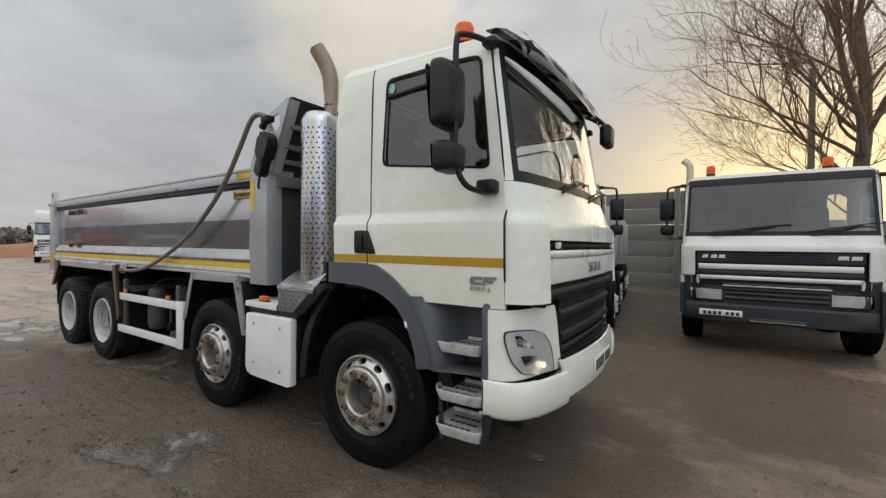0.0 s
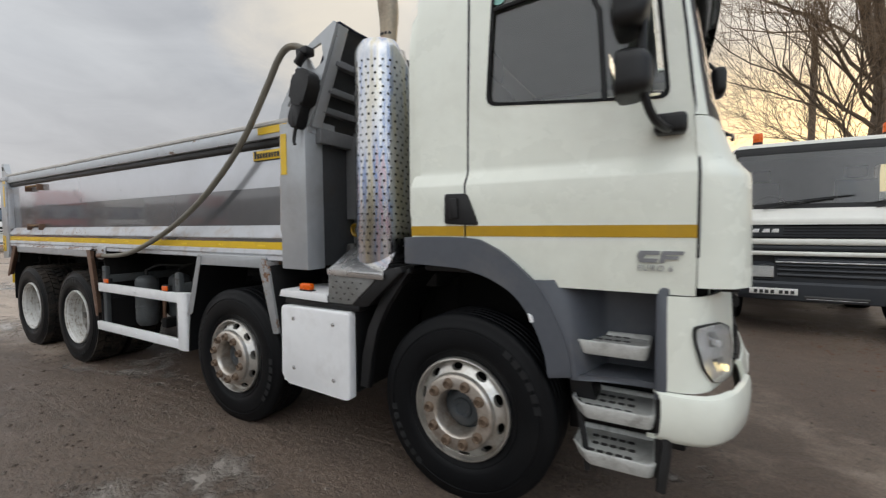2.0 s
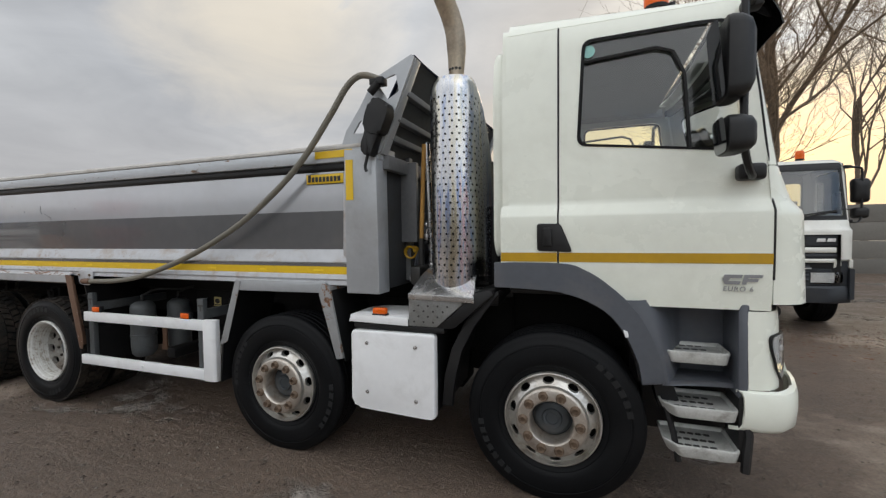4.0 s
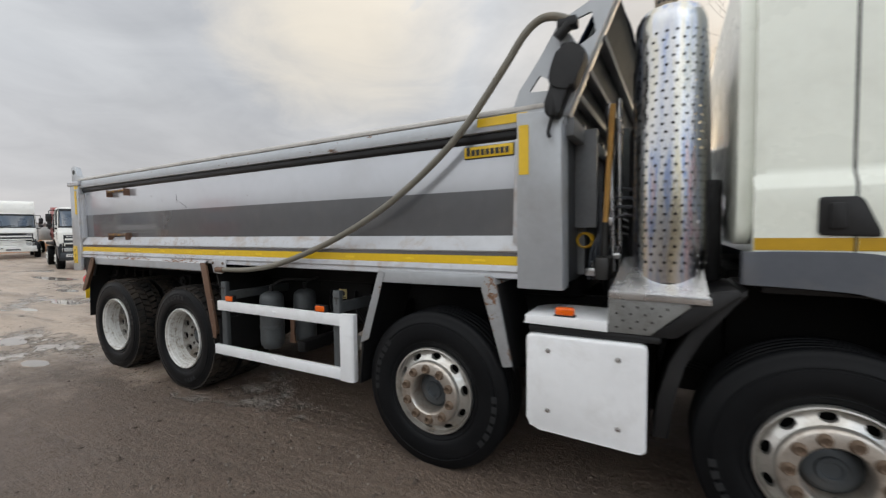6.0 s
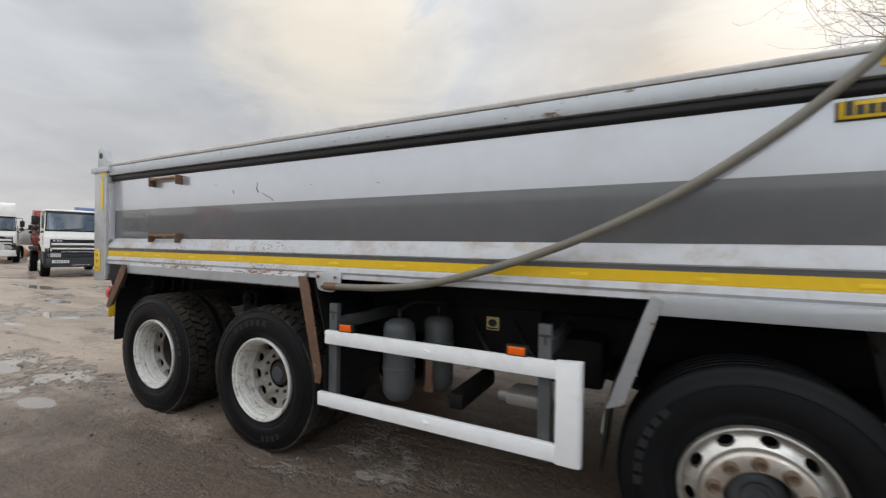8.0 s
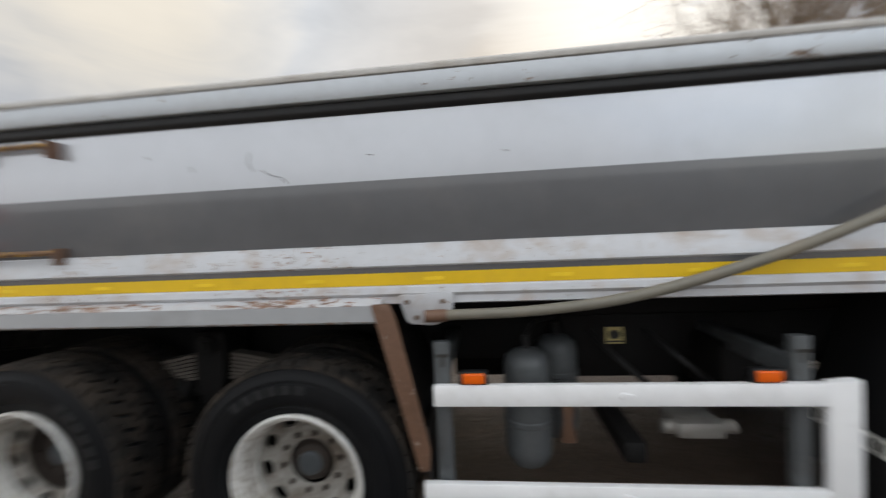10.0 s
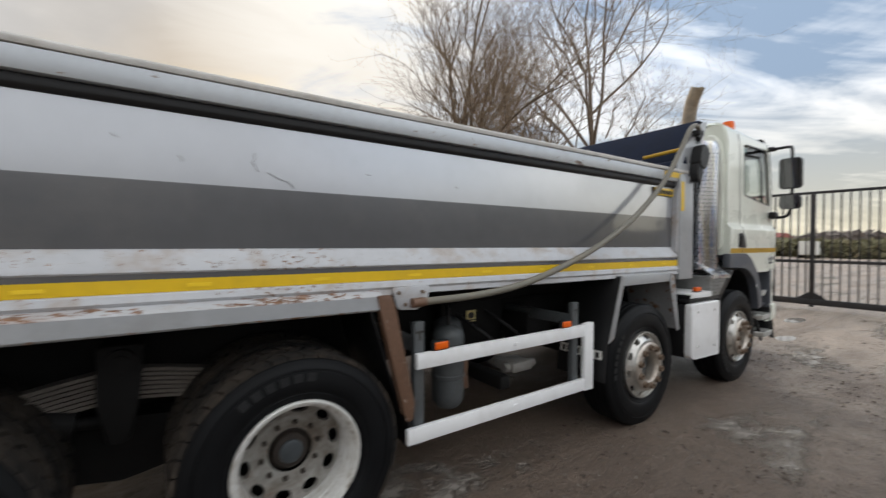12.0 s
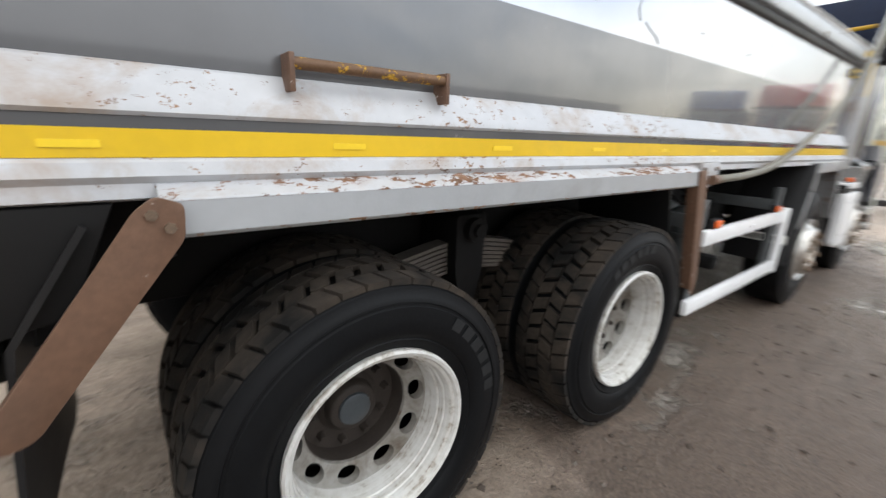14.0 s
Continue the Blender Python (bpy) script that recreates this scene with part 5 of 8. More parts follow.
def visor(cab):
    bm = B()
    rows = []
    for d, z in ((0.0, 2.915), (0.07, 2.912), (0.14, 2.885), (0.20, 2.835), (0.235, 2.765), (0.25, 2.70)):
        rows.append([(2.90 + d - 0.05 * ((y - 1.15) / 1.0) ** 2, y, z - 0.035 * ((y - 1.15) / 1.0) ** 4) for y in np.linspace(0.10, 2.20, 15)])
    sheet(bm, rows, 0.006)
    v = part("sun_visor", bm, VISOR, cab, "smoked plastic sun visor")
    v.visible_shadow = True
    for y in (0.22, 0.80, 1.45, 2.05):
        bm = B()
        prism(bm, [(2.94, 2.84), (3.09, 2.80), (3.12, 2.74), (3.06, 2.76)], y, y + 0.012, 0.002)
        part("visor_bracket", bm, BLACK, v)
    for y in (0.20, 0.66, 1.12, 1.58):
        bm = B()
        sheet(bm, [[(2.913 + d - 0.05 * ((q - 1.15) / 1.0) ** 2, q, z + 0.004) for q in np.linspace(y, y + 0.34, 5)] for d, z in ((0.15, 2.879), (0.20, 2.838), (0.222, 2.800))], 0.004)
        part("visor_panel", bm, LAMPBOWL, v, "pale clear visor panel")


def beacon(name, parent, x, y, z, k=1.0):
    bm = B()
    lathe_z(bm, [(0.062 * k, 0.0), (0.064 * k, 0.02), (0.058 * k, 0.026)], x, y, z, 20, True)
    b = part(name, bm, BLACK, parent, "orange roof beacon")
    bm = B()
    lathe_z(bm, [(0.060 * k, 0.024), (0.062 * k, 0.05), (0.060 * k, 0.135), (0.052 * k, 0.155), (0.02, 0.162)], x, y, z, 20, True)
    part("lens", bm, ORANGE, b)


def lathe_z(bm, prof, x, y, z, n=24, cap=False):
    quad_loop(bm, [[(x + r * math.cos(2 * math.pi * i / n), y + r * math.sin(2 * math.pi * i / n), z + h) for i in range(n)] for r, h in prof], cap=cap)
    return bm

# ---------------------------------------------------------------- the near tipper lorry
truck = thing("tipper_truck", Matrix(), "cream and grey eight-wheel tipper lorry on a muddy yard", "truck")
AXLES = (1.952, -0.020, -2.925, -4.305)
HUB_Z, BODY_FAR = 0.494, 2.48


def wheels_of(lorry, axles, hub_z, wide, near_y=0.012):
    flip = Matrix.Rotation(math.pi, 4, "Z")
    spin = [Matrix.Rotation(a, 4, "Y") for a in (0.35, 1.2, 0.8, 2.1)]
    s = steer_wheel(lorry, Matrix.Translation((axles[0], near_y, hub_z)) @ spin[0])
    copy_wheel(s, lorry, Matrix.Translation((axles[1], near_y, hub_z)) @ spin[1])
    for x in axles[:2]:
        copy_wheel(s, lorry, Matrix.Translation((x, wide - near_y, hub_z)) @ flip)
    d = drive_wheel(lorry, Matrix.Translation((axles[2], near_y + 0.036, hub_z)) @ spin[2], False)
    drive_wheel(lorry, Matrix.Translation((axles[3], near_y + 0.056, hub_z)) @ spin[3], True)
    for x in axles[2:]:
        copy_wheel(d, lorry, Matrix.Translation((x, wide - near_y, hub_z)) @ flip)


wheels_of(truck, AXLES, HUB_Z, BODY_FAR)
cab_shell(truck, CREAM)
mirror_set(truck)
mirror_set(truck, True)
main_front(truck, CREAM)
visor(truck)
beacon("beacon", truck, 2.545, 0.36, 2.945, 1.12)
part("beacon_foot", lathe_z(B(), [(0.05, -0.06), (0.05, 0.0)], 2.545, 0.36, 2.945, 16, True), BLACK, truck)
bm = B()
tube(bm, [(2.62, 0.30, 2.89), (2.62, 0.30, 2.95)], 0.02, 8)
part("beacon_post", bm, BLACK, truck)
# front corner mirror on its own bracket
bm = B()
tube(bm, smooth_line([(2.98, 1.80, 2.83), (3.10, 1.81, 2.76), (3.20, 1.82, 2.66)], 4), 0.014, 8)
fm = part("front_mirror_arm", bm, BLACK, truck)
bm = box(B(), 3.16, 3.26, 1.70, 1.92, 2.46, 2.66, 0.04, 3)
part("front_mirror_head", bm, BLACK, fm, "black front-view mirror")
# round sticker in the door glass and the model shapes on the door
bm = B()
fan(bm, [(2.155 + 0.036 * math.cos(t), 2.635 + 0.036 * math.sin(t)) for t in np.linspace(0, 2 * math.pi, 20)[:-1]], lambda u, v: side_point(u, v, False, -0.006))
part("window_sticker", bm, surface("teal_sticker", (0.25, 0.50, 0.46), 0.4), truck, "round teal sticker")
bm = B()
for p in ([(2.800, 1.385), (2.895, 1.385), (2.888, 1.368), (2.828, 1.368), (2.818, 1.352), (2.885, 1.352), (2.878, 1.335), (2.800, 1.335), (2.788, 1.36)],
          [(2.905, 1.385), (3.002, 1.385), (2.996, 1.370), (2.926, 1.370), (2.923, 1.364), (2.978, 1.364), (2.972, 1.350), (2.918, 1.350), (2.912, 1.335), (2.890, 1.335)]):
    prism(bm, [(2.907 + 0.82 * (x - 2.905), z) for x, z in p], -0.014, -0.008)
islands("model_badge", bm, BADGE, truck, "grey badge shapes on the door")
text = bpy.data.curves.new("lettering", "FONT")
text.body, text.size, text.extrude, text.space_character, text.shear = "EURO 6", 0.034, 0.002, 1.2, 0.15
text.materials.append(BADGE)
word = new("lettering", text)
word.parent = truck
word.matrix_basis = Matrix.Translation((2.812, -0.010, 1.300)) @ Matrix.Rotation(radians(90), 4, "X")
tagged(word, "grey raised letters on the door")

# wings, steps and underside of the cab
for far in (False, True):
    y0, y1, yi = (-0.030, 0.05, 0.30) if not far else (WIDE + 0.030, WIDE - 0.05, WIDE - 0.30)
    outer = [(1.615, 1.432), (1.80, 1.436), (2.04, 1.430), (2.14, 1.395), (2.237, 1.336), (2.38, 1.206), (2.461, 1.079), (2.514, 0.953), (2.540, 0.85), (2.548, 0.785)]
    inner = [(2.438, 0.765), (2.427, 0.84), (2.408, 0.911), (2.352, 1.039), (2.266, 1.150), (2.147, 1.222), (2.04, 1.256), (1.954, 1.272), (1.70, 1.284), (1.615, 1.285)]
    outer, inner = ([(p.x, p.z) for p in smooth_line([(x, 0, z) for x, z in line], 4)] for line in (outer, inner))
    bm = prism(B(), outer + inner, y0, y1, 0.012)
    w = part("front_wing", bm, GREYPL, truck, "grey plastic front wing")
    bm = B()
    arc = inner[::-1]
    sheet(bm, [[(x, y1, z) for x, z in arc], [(x, yi, z) for x, z in arc]], 0.012)
    part("wing_liner", bm, BLACK, w)
    bm = B()
    rear = [(1.262, 0.50), (1.285, 0.70), (1.335, 0.88), (1.42, 1.06), (1.52, 1.18), (1.64, 1.262)]
    rear2 = [(1.64, 1.225), (1.555, 1.145), (1.47, 1.03), (1.40, 0.87), (1.355, 0.69), (1.335, 0.50)]
    prism(bm, rear + rear2, y0 + (0.02 if not far else -0.02), y1 if far else 0.03, 0.01)
    sheet(bm, [[(x, 0.03 if not far else y1, z) for x, z in rear], [(x, yi + (0.25 if not far else -0.25), z) for x, z in rear]], 0.015)
    part("rear_mudguard", bm, BLACK, truck, "black plastic mudguard behind the front wheel")
    s = 1 if not far else -1
    o = 0.0 if not far else WIDE
    # moulded step well that rolls in from the wing, with its floor lip and front post
    rows = []
    for z in (1.232, 1.15, 1.08, 1.0, 0.93, 0.86, 0.788):
        xw = interp(z, [(0.80, 2.532), (0.95, 2.498), (1.08, 2.445), (1.21, 2.362), (1.24, 2.34)])
        rows.append([(xw + (2.66 - xw) * u, o + s * y, z) for u, y in ((0.0, -0.012), (0.22, -0.004), (0.42, 0.035), (0.60, 0.105), (0.76, 0.185), (0.90, 0.235), (1.05, 0.256))] + [(2.78, o + s * 0.262, z), (2.895, o + s * 0.262, z)])
    well = rows[-1]
    bm = B()
    sheet(bm, rows, 0.012)
    prism(bm, [(x, y) for x, y, z in well] + [(2.895, o + s * 0.05), (2.78, o + s * 0.055), (2.66, o + s * 0.035), (2.58, o + s * 0.0)], 0.772, 0.800, 0.006, "z")
    box(bm, 2.36, 2.93, *sorted((o + s * 0.02, o + s * 0.30)), 1.222, 1.236, 0.003)
    prism(bm, rounded([(2.888, 0.74), (2.936, 0.74), (2.936, 1.228), (2.902, 1.228), (2.888, 1.19)], 0.012, 3), *sorted((o + s * 0.0, o + s * 0.28)), 0.008)
    st = part("step_well", bm, GREYPL, truck, "grey moulded plastic step well", 35)
    bm = B()
    box(bm, 2.47, 3.02, *sorted((o + s * 0.30, o + s * 0.34)), 0.40, 1.20, 0.01)
    prism(bm, [(2.895, 0.76), (2.925, 0.76), (2.935, 0.52), (2.915, 0.40), (2.895, 0.40)], *sorted((o + s * 0.0, o + s * 0.22)), 0.006)
    prism(bm, [(2.50, 0.775), (2.60, 0.775), (2.64, 0.66), (2.54, 0.60)], *sorted((o + s * 0.10, o + s * 0.28)), 0.008)
    part("step_frame", bm, BLACK, st)
    bm = B()
    prism(bm, rounded([(2.338, 1.072), (2.362, 1.062), (2.368, 1.030), (2.350, 1.026)], 0.006, 2), *sorted((o + s * -0.034, o + s * -0.030)), 0.001)
    part("wing_scuff", bm, WHITE, w)
    for z, a, b, ya, yb, across in ((0.962, 2.508, 2.872, 0.010, 0.255, 5), (0.674, 2.530, 2.900, -0.030, 0.27, 5), (0.468, 2.545, 2.905, -0.045, 0.26, 5)):
        def ring(inset, height, left=0.0):
            return [(x, o + s * y, height) for x, y in rounded([(a + inset + left, yb - inset), (a + inset + left, ya + 0.085), (a + 0.060 + inset * 0.6 + left, ya + inset), (b - 0.030 - inset, ya + inset + 0.004), (b - inset, ya + 0.035), (b - inset, yb - inset)], 0.014, 2)]
        bm = B()
        quad_loop(bm, [ring(0.018, z - 0.066, 0.016), ring(0.014, z - 0.058, 0.012), ring(0.002, z - 0.006), ring(0.004, z), ring(0.012, z + 0.001), ring(0.016, z - 0.004), ring(0.020, z - 0.020)], cap=True)
        p = part("step", bm, TREADPLATE, truck, "worn pale dished cab step", 35)
        bm = B()
        for i in range(across):
            for j in range(3):
                cx, cy = a + 0.085 + (i + 0.2 * (j % 2)) * (b - a - 0.16) / across, ya + 0.065 + j * 0.075
                prism(bm, rounded([(cx - 0.016, o + s * cy - 0.013), (cx + 0.016, o + s * cy - 0.013), (cx + 0.016, o + s * cy + 0.013), (cx - 0.016, o + s * cy + 0.013)], 0.007, 2), z - 0.0215, z - 0.0185, 0.0, "z")
        part("grip_slot", bm, INK, p, kind="stuff")
    bm = B()
    tube(bm, [(2.56, o + s * 0.06, 0.66), (2.60, o + s * 0.02, 0.50), (2.62, o + s * 0.0, 0.36)], 0.016, 6)
    tube(bm, [(2.92, o + s * 0.06, 0.70), (2.94, o + s * 0.0, 0.55), (2.92, o + s * -0.02, 0.36)], 0.022, 6)
    islands("step_hanger", bm, BLACK, truck)
bm = B()
prism(bm, [(2.4, 0.45), (2.98, 0.55), (3.0, 1.20), (2.4, 1.20)], 0.36, 1.94, 0.02)
box(bm, 1.62, 2.5, 0.62, 1.70, 0.80, 1.30, 0.02)
part("engine_block", bm, CHASSIS, truck, "grimy engine and gearbox under the cab")

bm = box(B(), 0.70, 1.27, 0.47, 0.78, 0.44, 1.02, 0.02)
part("battery_box", bm, CHASSIS, truck, "grimy black battery box")
bm = box(B(), 1.27, 1.66, 0.68, 1.66, 0.52, 1.12, 0.03)
part("gearbox", bm, CHASSIS, truck)
bm = box(B(), 1.49, 1.575, 0.36, 0.62, 1.22, 1.80, 0.02)
part("air_filter_duct", bm, BLACK, truck, "black air duct behind the cab")

# chassis
bm = B()
for y in (0.80, 1.60):
    box(bm, -5.05, 2.9, y, y + 0.07, 0.80, 1.06, 0.01)
ch = part("chassis", bm, CHASSIS, truck, "grimy black chassis rails")
for i, x in enumerate((-4.9, -3.6, -2.1, -0.9, 0.45, 1.3)):
    bm = box(B(), x - 0.05, x + 0.05, 0.87, 1.60, 0.84, 1.02, 0.01)
    part("cross_member", bm, CHASSIS, ch)
for x in AXLES:
    bm = B()
    rod(bm, (x, 0.30, HUB_Z), (x, BODY_FAR - 0.30, HUB_Z), 0.075, None, 14)
    if x < -1:
        lathe(bm, [(0.02, 0), (0.02, 0)], 4)
    box(bm, x - 0.12, x + 0.12, 0.72, 0.92, 0.55, 0.70, 0.02)
    part("axle", bm, CHASSIS, ch)
bm = B()
for x in AXLES[2:]:
    quad_loop(bm, [[(x + 0.24 * math.cos(t) * k, 1.24 + dy, HUB_Z + 0.24 * math.sin(t) * k) for t in np.linspace(0, 2 * math.pi, 25)[:-1]] for k, dy in ((0.3, -0.25), (0.9, -0.12), (1, 0.0), (0.9, 0.12), (0.3, 0.25))], cap=True)
islands("differential", bm, CHASSIS, ch)
# beams, brake chambers and inner guards, added between the twin wheels to block light
for s in (1, -1):
    def at(y):
        return BODY_FAR / 2 + s * (y - BODY_FAR / 2)
    bm = prism(B(), rounded([(-4.25, 0.46), (-3.95, 0.40), (-3.62, 0.34), (-3.28, 0.40), (-2.98, 0.46), (-2.98, 0.58), (-3.28, 0.62), (-3.62, 0.66), (-3.95, 0.62), (-4.25, 0.58)], 0.03, 3), *sorted((at(0.70), at(0.86))), 0.02)
    part("bogie_beam", bm, CHASSIS, ch, "grimy black bogie beam added to block light")
    for x in (-3.98, -3.25):
        bm = rod(B(), (x, at(0.60), 0.74), (x + 0.20, at(0.60), 0.70), 0.085, 0.075, 18)
        rod(bm, (x + 0.20, at(0.60), 0.70), (x + 0.30, at(0.62), 0.68), 0.03, None, 10)
        part("brake_chamber", bm, CHASSIS, ch)
bm = box(B(), -3.78, -3.44, 0.90, 1.58, 0.42, 0.84, 0.03)
part("bogie_bracket", bm, CHASSIS, ch)
# leaf springs and hanger between the two drive axles
bm = B()
for k in range(7):
    pts = [(-4.05 + 0.03 * k, 0.70, 0.86 - 0.015 * k), (-3.60, 0.70, 0.93 - 0.022 * k), (-3.15 - 0.03 * k, 0.70, 0.86 - 0.015 * k)]
    line = smooth_line(pts, 5)
    sheet(bm, [[(p.x, 0.56, p.z) for p in line], [(p.x, 0.64, p.z) for p in line]], 0.016)
part("leaf_spring", bm, surface("muddy_spring_steel", (0.12, 0.105, 0.09), 0.7, 0.2, scale=8, vary=0.3, dirt=0.5), ch, "muddy leaf spring pack")
bm = B()
prism(bm, rounded([(-3.70, 1.06), (-3.52, 1.06), (-3.54, 0.80), (-3.58, 0.60), (-3.66, 0.60), (-3.70, 0.80)], 0.03, 3), 0.50, 0.76, 0.015)
rod(bm, (-3.61, 0.46, 0.99), (-3.61, 0.52, 0.99), 0.055, None, 16)
rod(bm, (-3.61, 0.44, 0.99), (-3.61, 0.47, 0.99), 0.03, None, 12)
part("spring_hanger", bm, CHASSIS, ch)
for x in (0.0, 1.963):
    bm = B()
    for k in range(3):
        line = smooth_line([(x - 0.8, 0.70, 0.78 - 0.02 * k), (x, 0.70, 0.64 - 0.02 * k), (x + 0.8, 0.70, 0.78 - 0.02 * k)], 4)
        sheet(bm, [[(p.x, 0.66, p.z) for p in line], [(p.x, 0.74, p.z) for p in line]], 0.016)
    part("leaf_spring", bm, CHASSIS, ch)

# side guard
bm = B()
box(bm, -2.300, -0.72, 0.028, 0.062, 0.838, 0.924, 0.004)
guard = part("side_guard", bm, WHITE, truck, "white aluminium side guard rails")
bm = box(B(), -2.356, -0.72, 0.028, 0.062, 0.430, 0.516, 0.004)
part("guard_rail", bm, WHITE, guard)
bm = B()
prism(bm, rounded([(-0.825, 0.062), (-0.825, 0.026), (-0.722, 0.026), (-0.700, 0.040), (-0.698, 0.085), (-0.712, 0.085)], 0.008, 3), 0.424, 0.930, 0.003, "z")
part("guard_end", bm, WHITE, guard)
for x in (-2.262, -0.885):
    bm = B()
    box(bm, x - 0.036, x + 0.030, 0.066, 0.11, 0.40, 1.095, 0.006)
    box(bm, x - 0.03, x + 0.02, 0.11, 0.80, 0.92, 1.0, 0.006)
    part("guard_post", bm, TANK, guard, "dark grey guard post")
    bm = B()
    tx, tz = x, 1.03
    box(bm, tx - 0.028, tx + 0.028, 0.0655, 0.0675, tz, tz + 0.014)
    box(bm, tx - 0.007, tx + 0.007, 0.0655, 0.0675, tz - 0.04, tz)
    part("stamped_mark", bm, INK, guard)
for x, z in ((-1.02, 0.920), (-2.13, 0.920)):
    mk = part("side_marker", box(B(), x - 0.062, x + 0.052, 0.036, 0.070, z + 0.002, z + 0.060, 0.006), BLACK, guard, "orange side marker lamp in a black holder")
    part("lens", box(B(), x - 0.050, x + 0.040, 0.026, 0.040, z + 0.009, z + 0.053, 0.007, 3), ORANGE, mk)
for x in (-1.55,):
    for z in (0.88, 0.475):
        bm = B()
        rod(bm, (x, 0.030, z), (x, 0.022, z), 0.016, 0.012, 12)
        rod(bm, (x + 0.02, 0.030, z), (x + 0.02, 0.024, z), 0.010, 0.008, 10)
        part("guard_bolt", bm, WHITE, guard)

# air tanks and boxes behind the guard
for x, y, r, z0, z1 in ((-1.90, 0.30, 0.106, 0.46, 1.00), (-1.73, 0.54, 0.104, 0.48, 1.00)):
    bm = lathe_z(B(), [(0.02, z0), (r * 0.7, z0 + 0.012), (r * 0.95, z0 + 0.05), (r, z0 + 0.09), (r, z0 + 0.20), (r + 0.005, z0 + 0.205), (r + 0.005, z0 + 0.225), (r, z0 + 0.23), (r, z1 - 0.2), (r + 0.005, z1 - 0.195), (r + 0.005, z1 - 0.175), (r, z1 - 0.17), (r, z1 - 0.07), (r * 0.92, z1 - 0.035), (r * 0.6, z1 - 0.008), (0.02, z1)], x, y, 0, 28, True)
    tk = part("air_tank", bm, TANK, truck, "dark grey upright air tank")
    bm = B()
    rod(bm, (x, y, z1 - 0.02), (x, y, z1 + 0.06), 0.016)
    tube(bm, smooth_line([(x, y, z1 + 0.05), (x + 0.06, y + 0.1, z1 + 0.10), (x + 0.2, y + 0.3, z1 + 0.08)], 4), 0.011, 6)
    part("air_line", bm, BLACK, tk)
bm = B()
box(bm, -1.68, -1.05, 0.70, 0.79, 0.72, 1.10, 0.015)
box(bm, -0.95, -0.65, 0.50, 0.95, 0.66, 0.95, 0.03)
box(bm, -1.50, -1.40, 0.22, 0.80, 0.50, 0.60, 0.02)
islands("equipment_box", bm, CHASSIS, truck, "black equipment boxes on the chassis")
bm = box(B(), -1.435, -1.345, 0.692, 0.699, 0.905, 0.995)
lb = part("warning_label", bm, surface("cream_label", (0.62, 0.52, 0.22), 0.5), truck, "small cream and black warning label")
bm = B()
fan(bm, [(-1.39 + 0.032 * math.cos(t), 0.955 + 0.026 * math.sin(t)) for t in np.linspace(0, 6.283, 17)[:-1]], lambda u, v: (u, 0.6905, v))
box(bm, -1.43, -1.35, 0.690, 0.6915, 0.912, 0.922)
part("label_print", bm, INK, lb)
bm = B()
for p in ((-1.30, 0.30), (-1.0, 0.34)):
    tube(bm, smooth_line([(p[0] - 0.3, 0.8, 1.05), (p[0] - 0.1, 0.55, 0.85), (p[0] + 0.1, p[1] + 0.2, 0.70), (p[0] + 0.25, 0.7, 0.78)], 5), 0.014, 6)
part("air_hose", bm, BLACK, truck)
bm = B()
box(bm, -1.20, -0.98, 0.40, 0.62, 0.52, 0.60, 0.02)
rod(bm, (-1.25, 0.46, 0.56), (-0.92, 0.46, 0.56), 0.035)
part("cast_fitting", bm, surface("pale_cast_metal", (0.35, 0.34, 0.32), 0.5, 0.4, dirt=0.5), truck)
bm = B()
prism(bm, rounded([(-1.74, 0.80), (-1.67, 0.80), (-1.69, 0.62), (-1.67, 0.52), (-1.75, 0.52), (-1.73, 0.62)], 0.015, 2), 0.36, 0.375, 0.003)
part("rusty_strap", bm, RUSTPAINT, truck)

# assumed tank and box, added to shut out light under the lorry
bm = prism(B(), rounded([(1.72, 0.36), (2.36, 0.36), (2.36, 1.12), (1.72, 1.12)], 0.10, 4), -2.36, -0.60, 0.02, "x")
part("fuel_tank", bm, CHASSIS, truck, "assumed grimy dark tank added on the far side to block light")
bm = box(B(), 0.55, 1.32, 1.80, 2.36, 0.36, 1.10, 0.03)
part("far_locker", bm, CHASSIS, truck)

# white locker with its cover plate, behind the front wheel
bm = B()
prism(bm, rounded([(0.637, 0.972), (1.242, 0.972), (1.240, 0.430), (1.20, 0.425), (0.68, 0.445), (0.640, 0.48)], 0.035, 3), -0.080, -0.010, 0.014, seg=3)
lk = part("side_locker", bm, WHITE, truck, "white side locker with corner bolts")
bm = box(B(), 0.65, 1.24, -0.008, 0.45, 0.45, 0.965, 0.015)
part("locker_shell", bm, BLACK, lk)
for x, z in ((0.761, 0.889), (1.112, 0.885), (0.758, 0.560), (1.112, 0.532)):
    bm = B()
    rod(bm, (x, -0.079, z), (x, -0.083, z), 0.014, 0.013, 16)
    rod(bm, (x, -0.083, z), (x, -0.088, z), 0.007, 0.006, 8)
    part("locker_bolt", bm, POLISHED, lk)
bm = B()
prism(bm, rounded([(0.645, 1.015), (1.36, 1.015), (1.62, 1.235), (1.60, 1.268), (1.50, 1.245), (1.31, 1.06), (1.22, 1.045), (0.645, 1.055)], 0.012, 3), -0.055, 0.42, 0.01)
box(bm, 0.645, 1.30, -0.05, 0.42, 0.976, 1.016, 0.012)
part("locker_lid", bm, BLACK, truck, "black locker lid and battery cover")
bm = B()
prism(bm, rounded([(0.625, -0.075), (1.06, -0.065), (1.06, 0.34), (0.72, 0.34), (0.625, 0.24)], 0.03, 3), 1.056, 1.072, 0.004, "z")
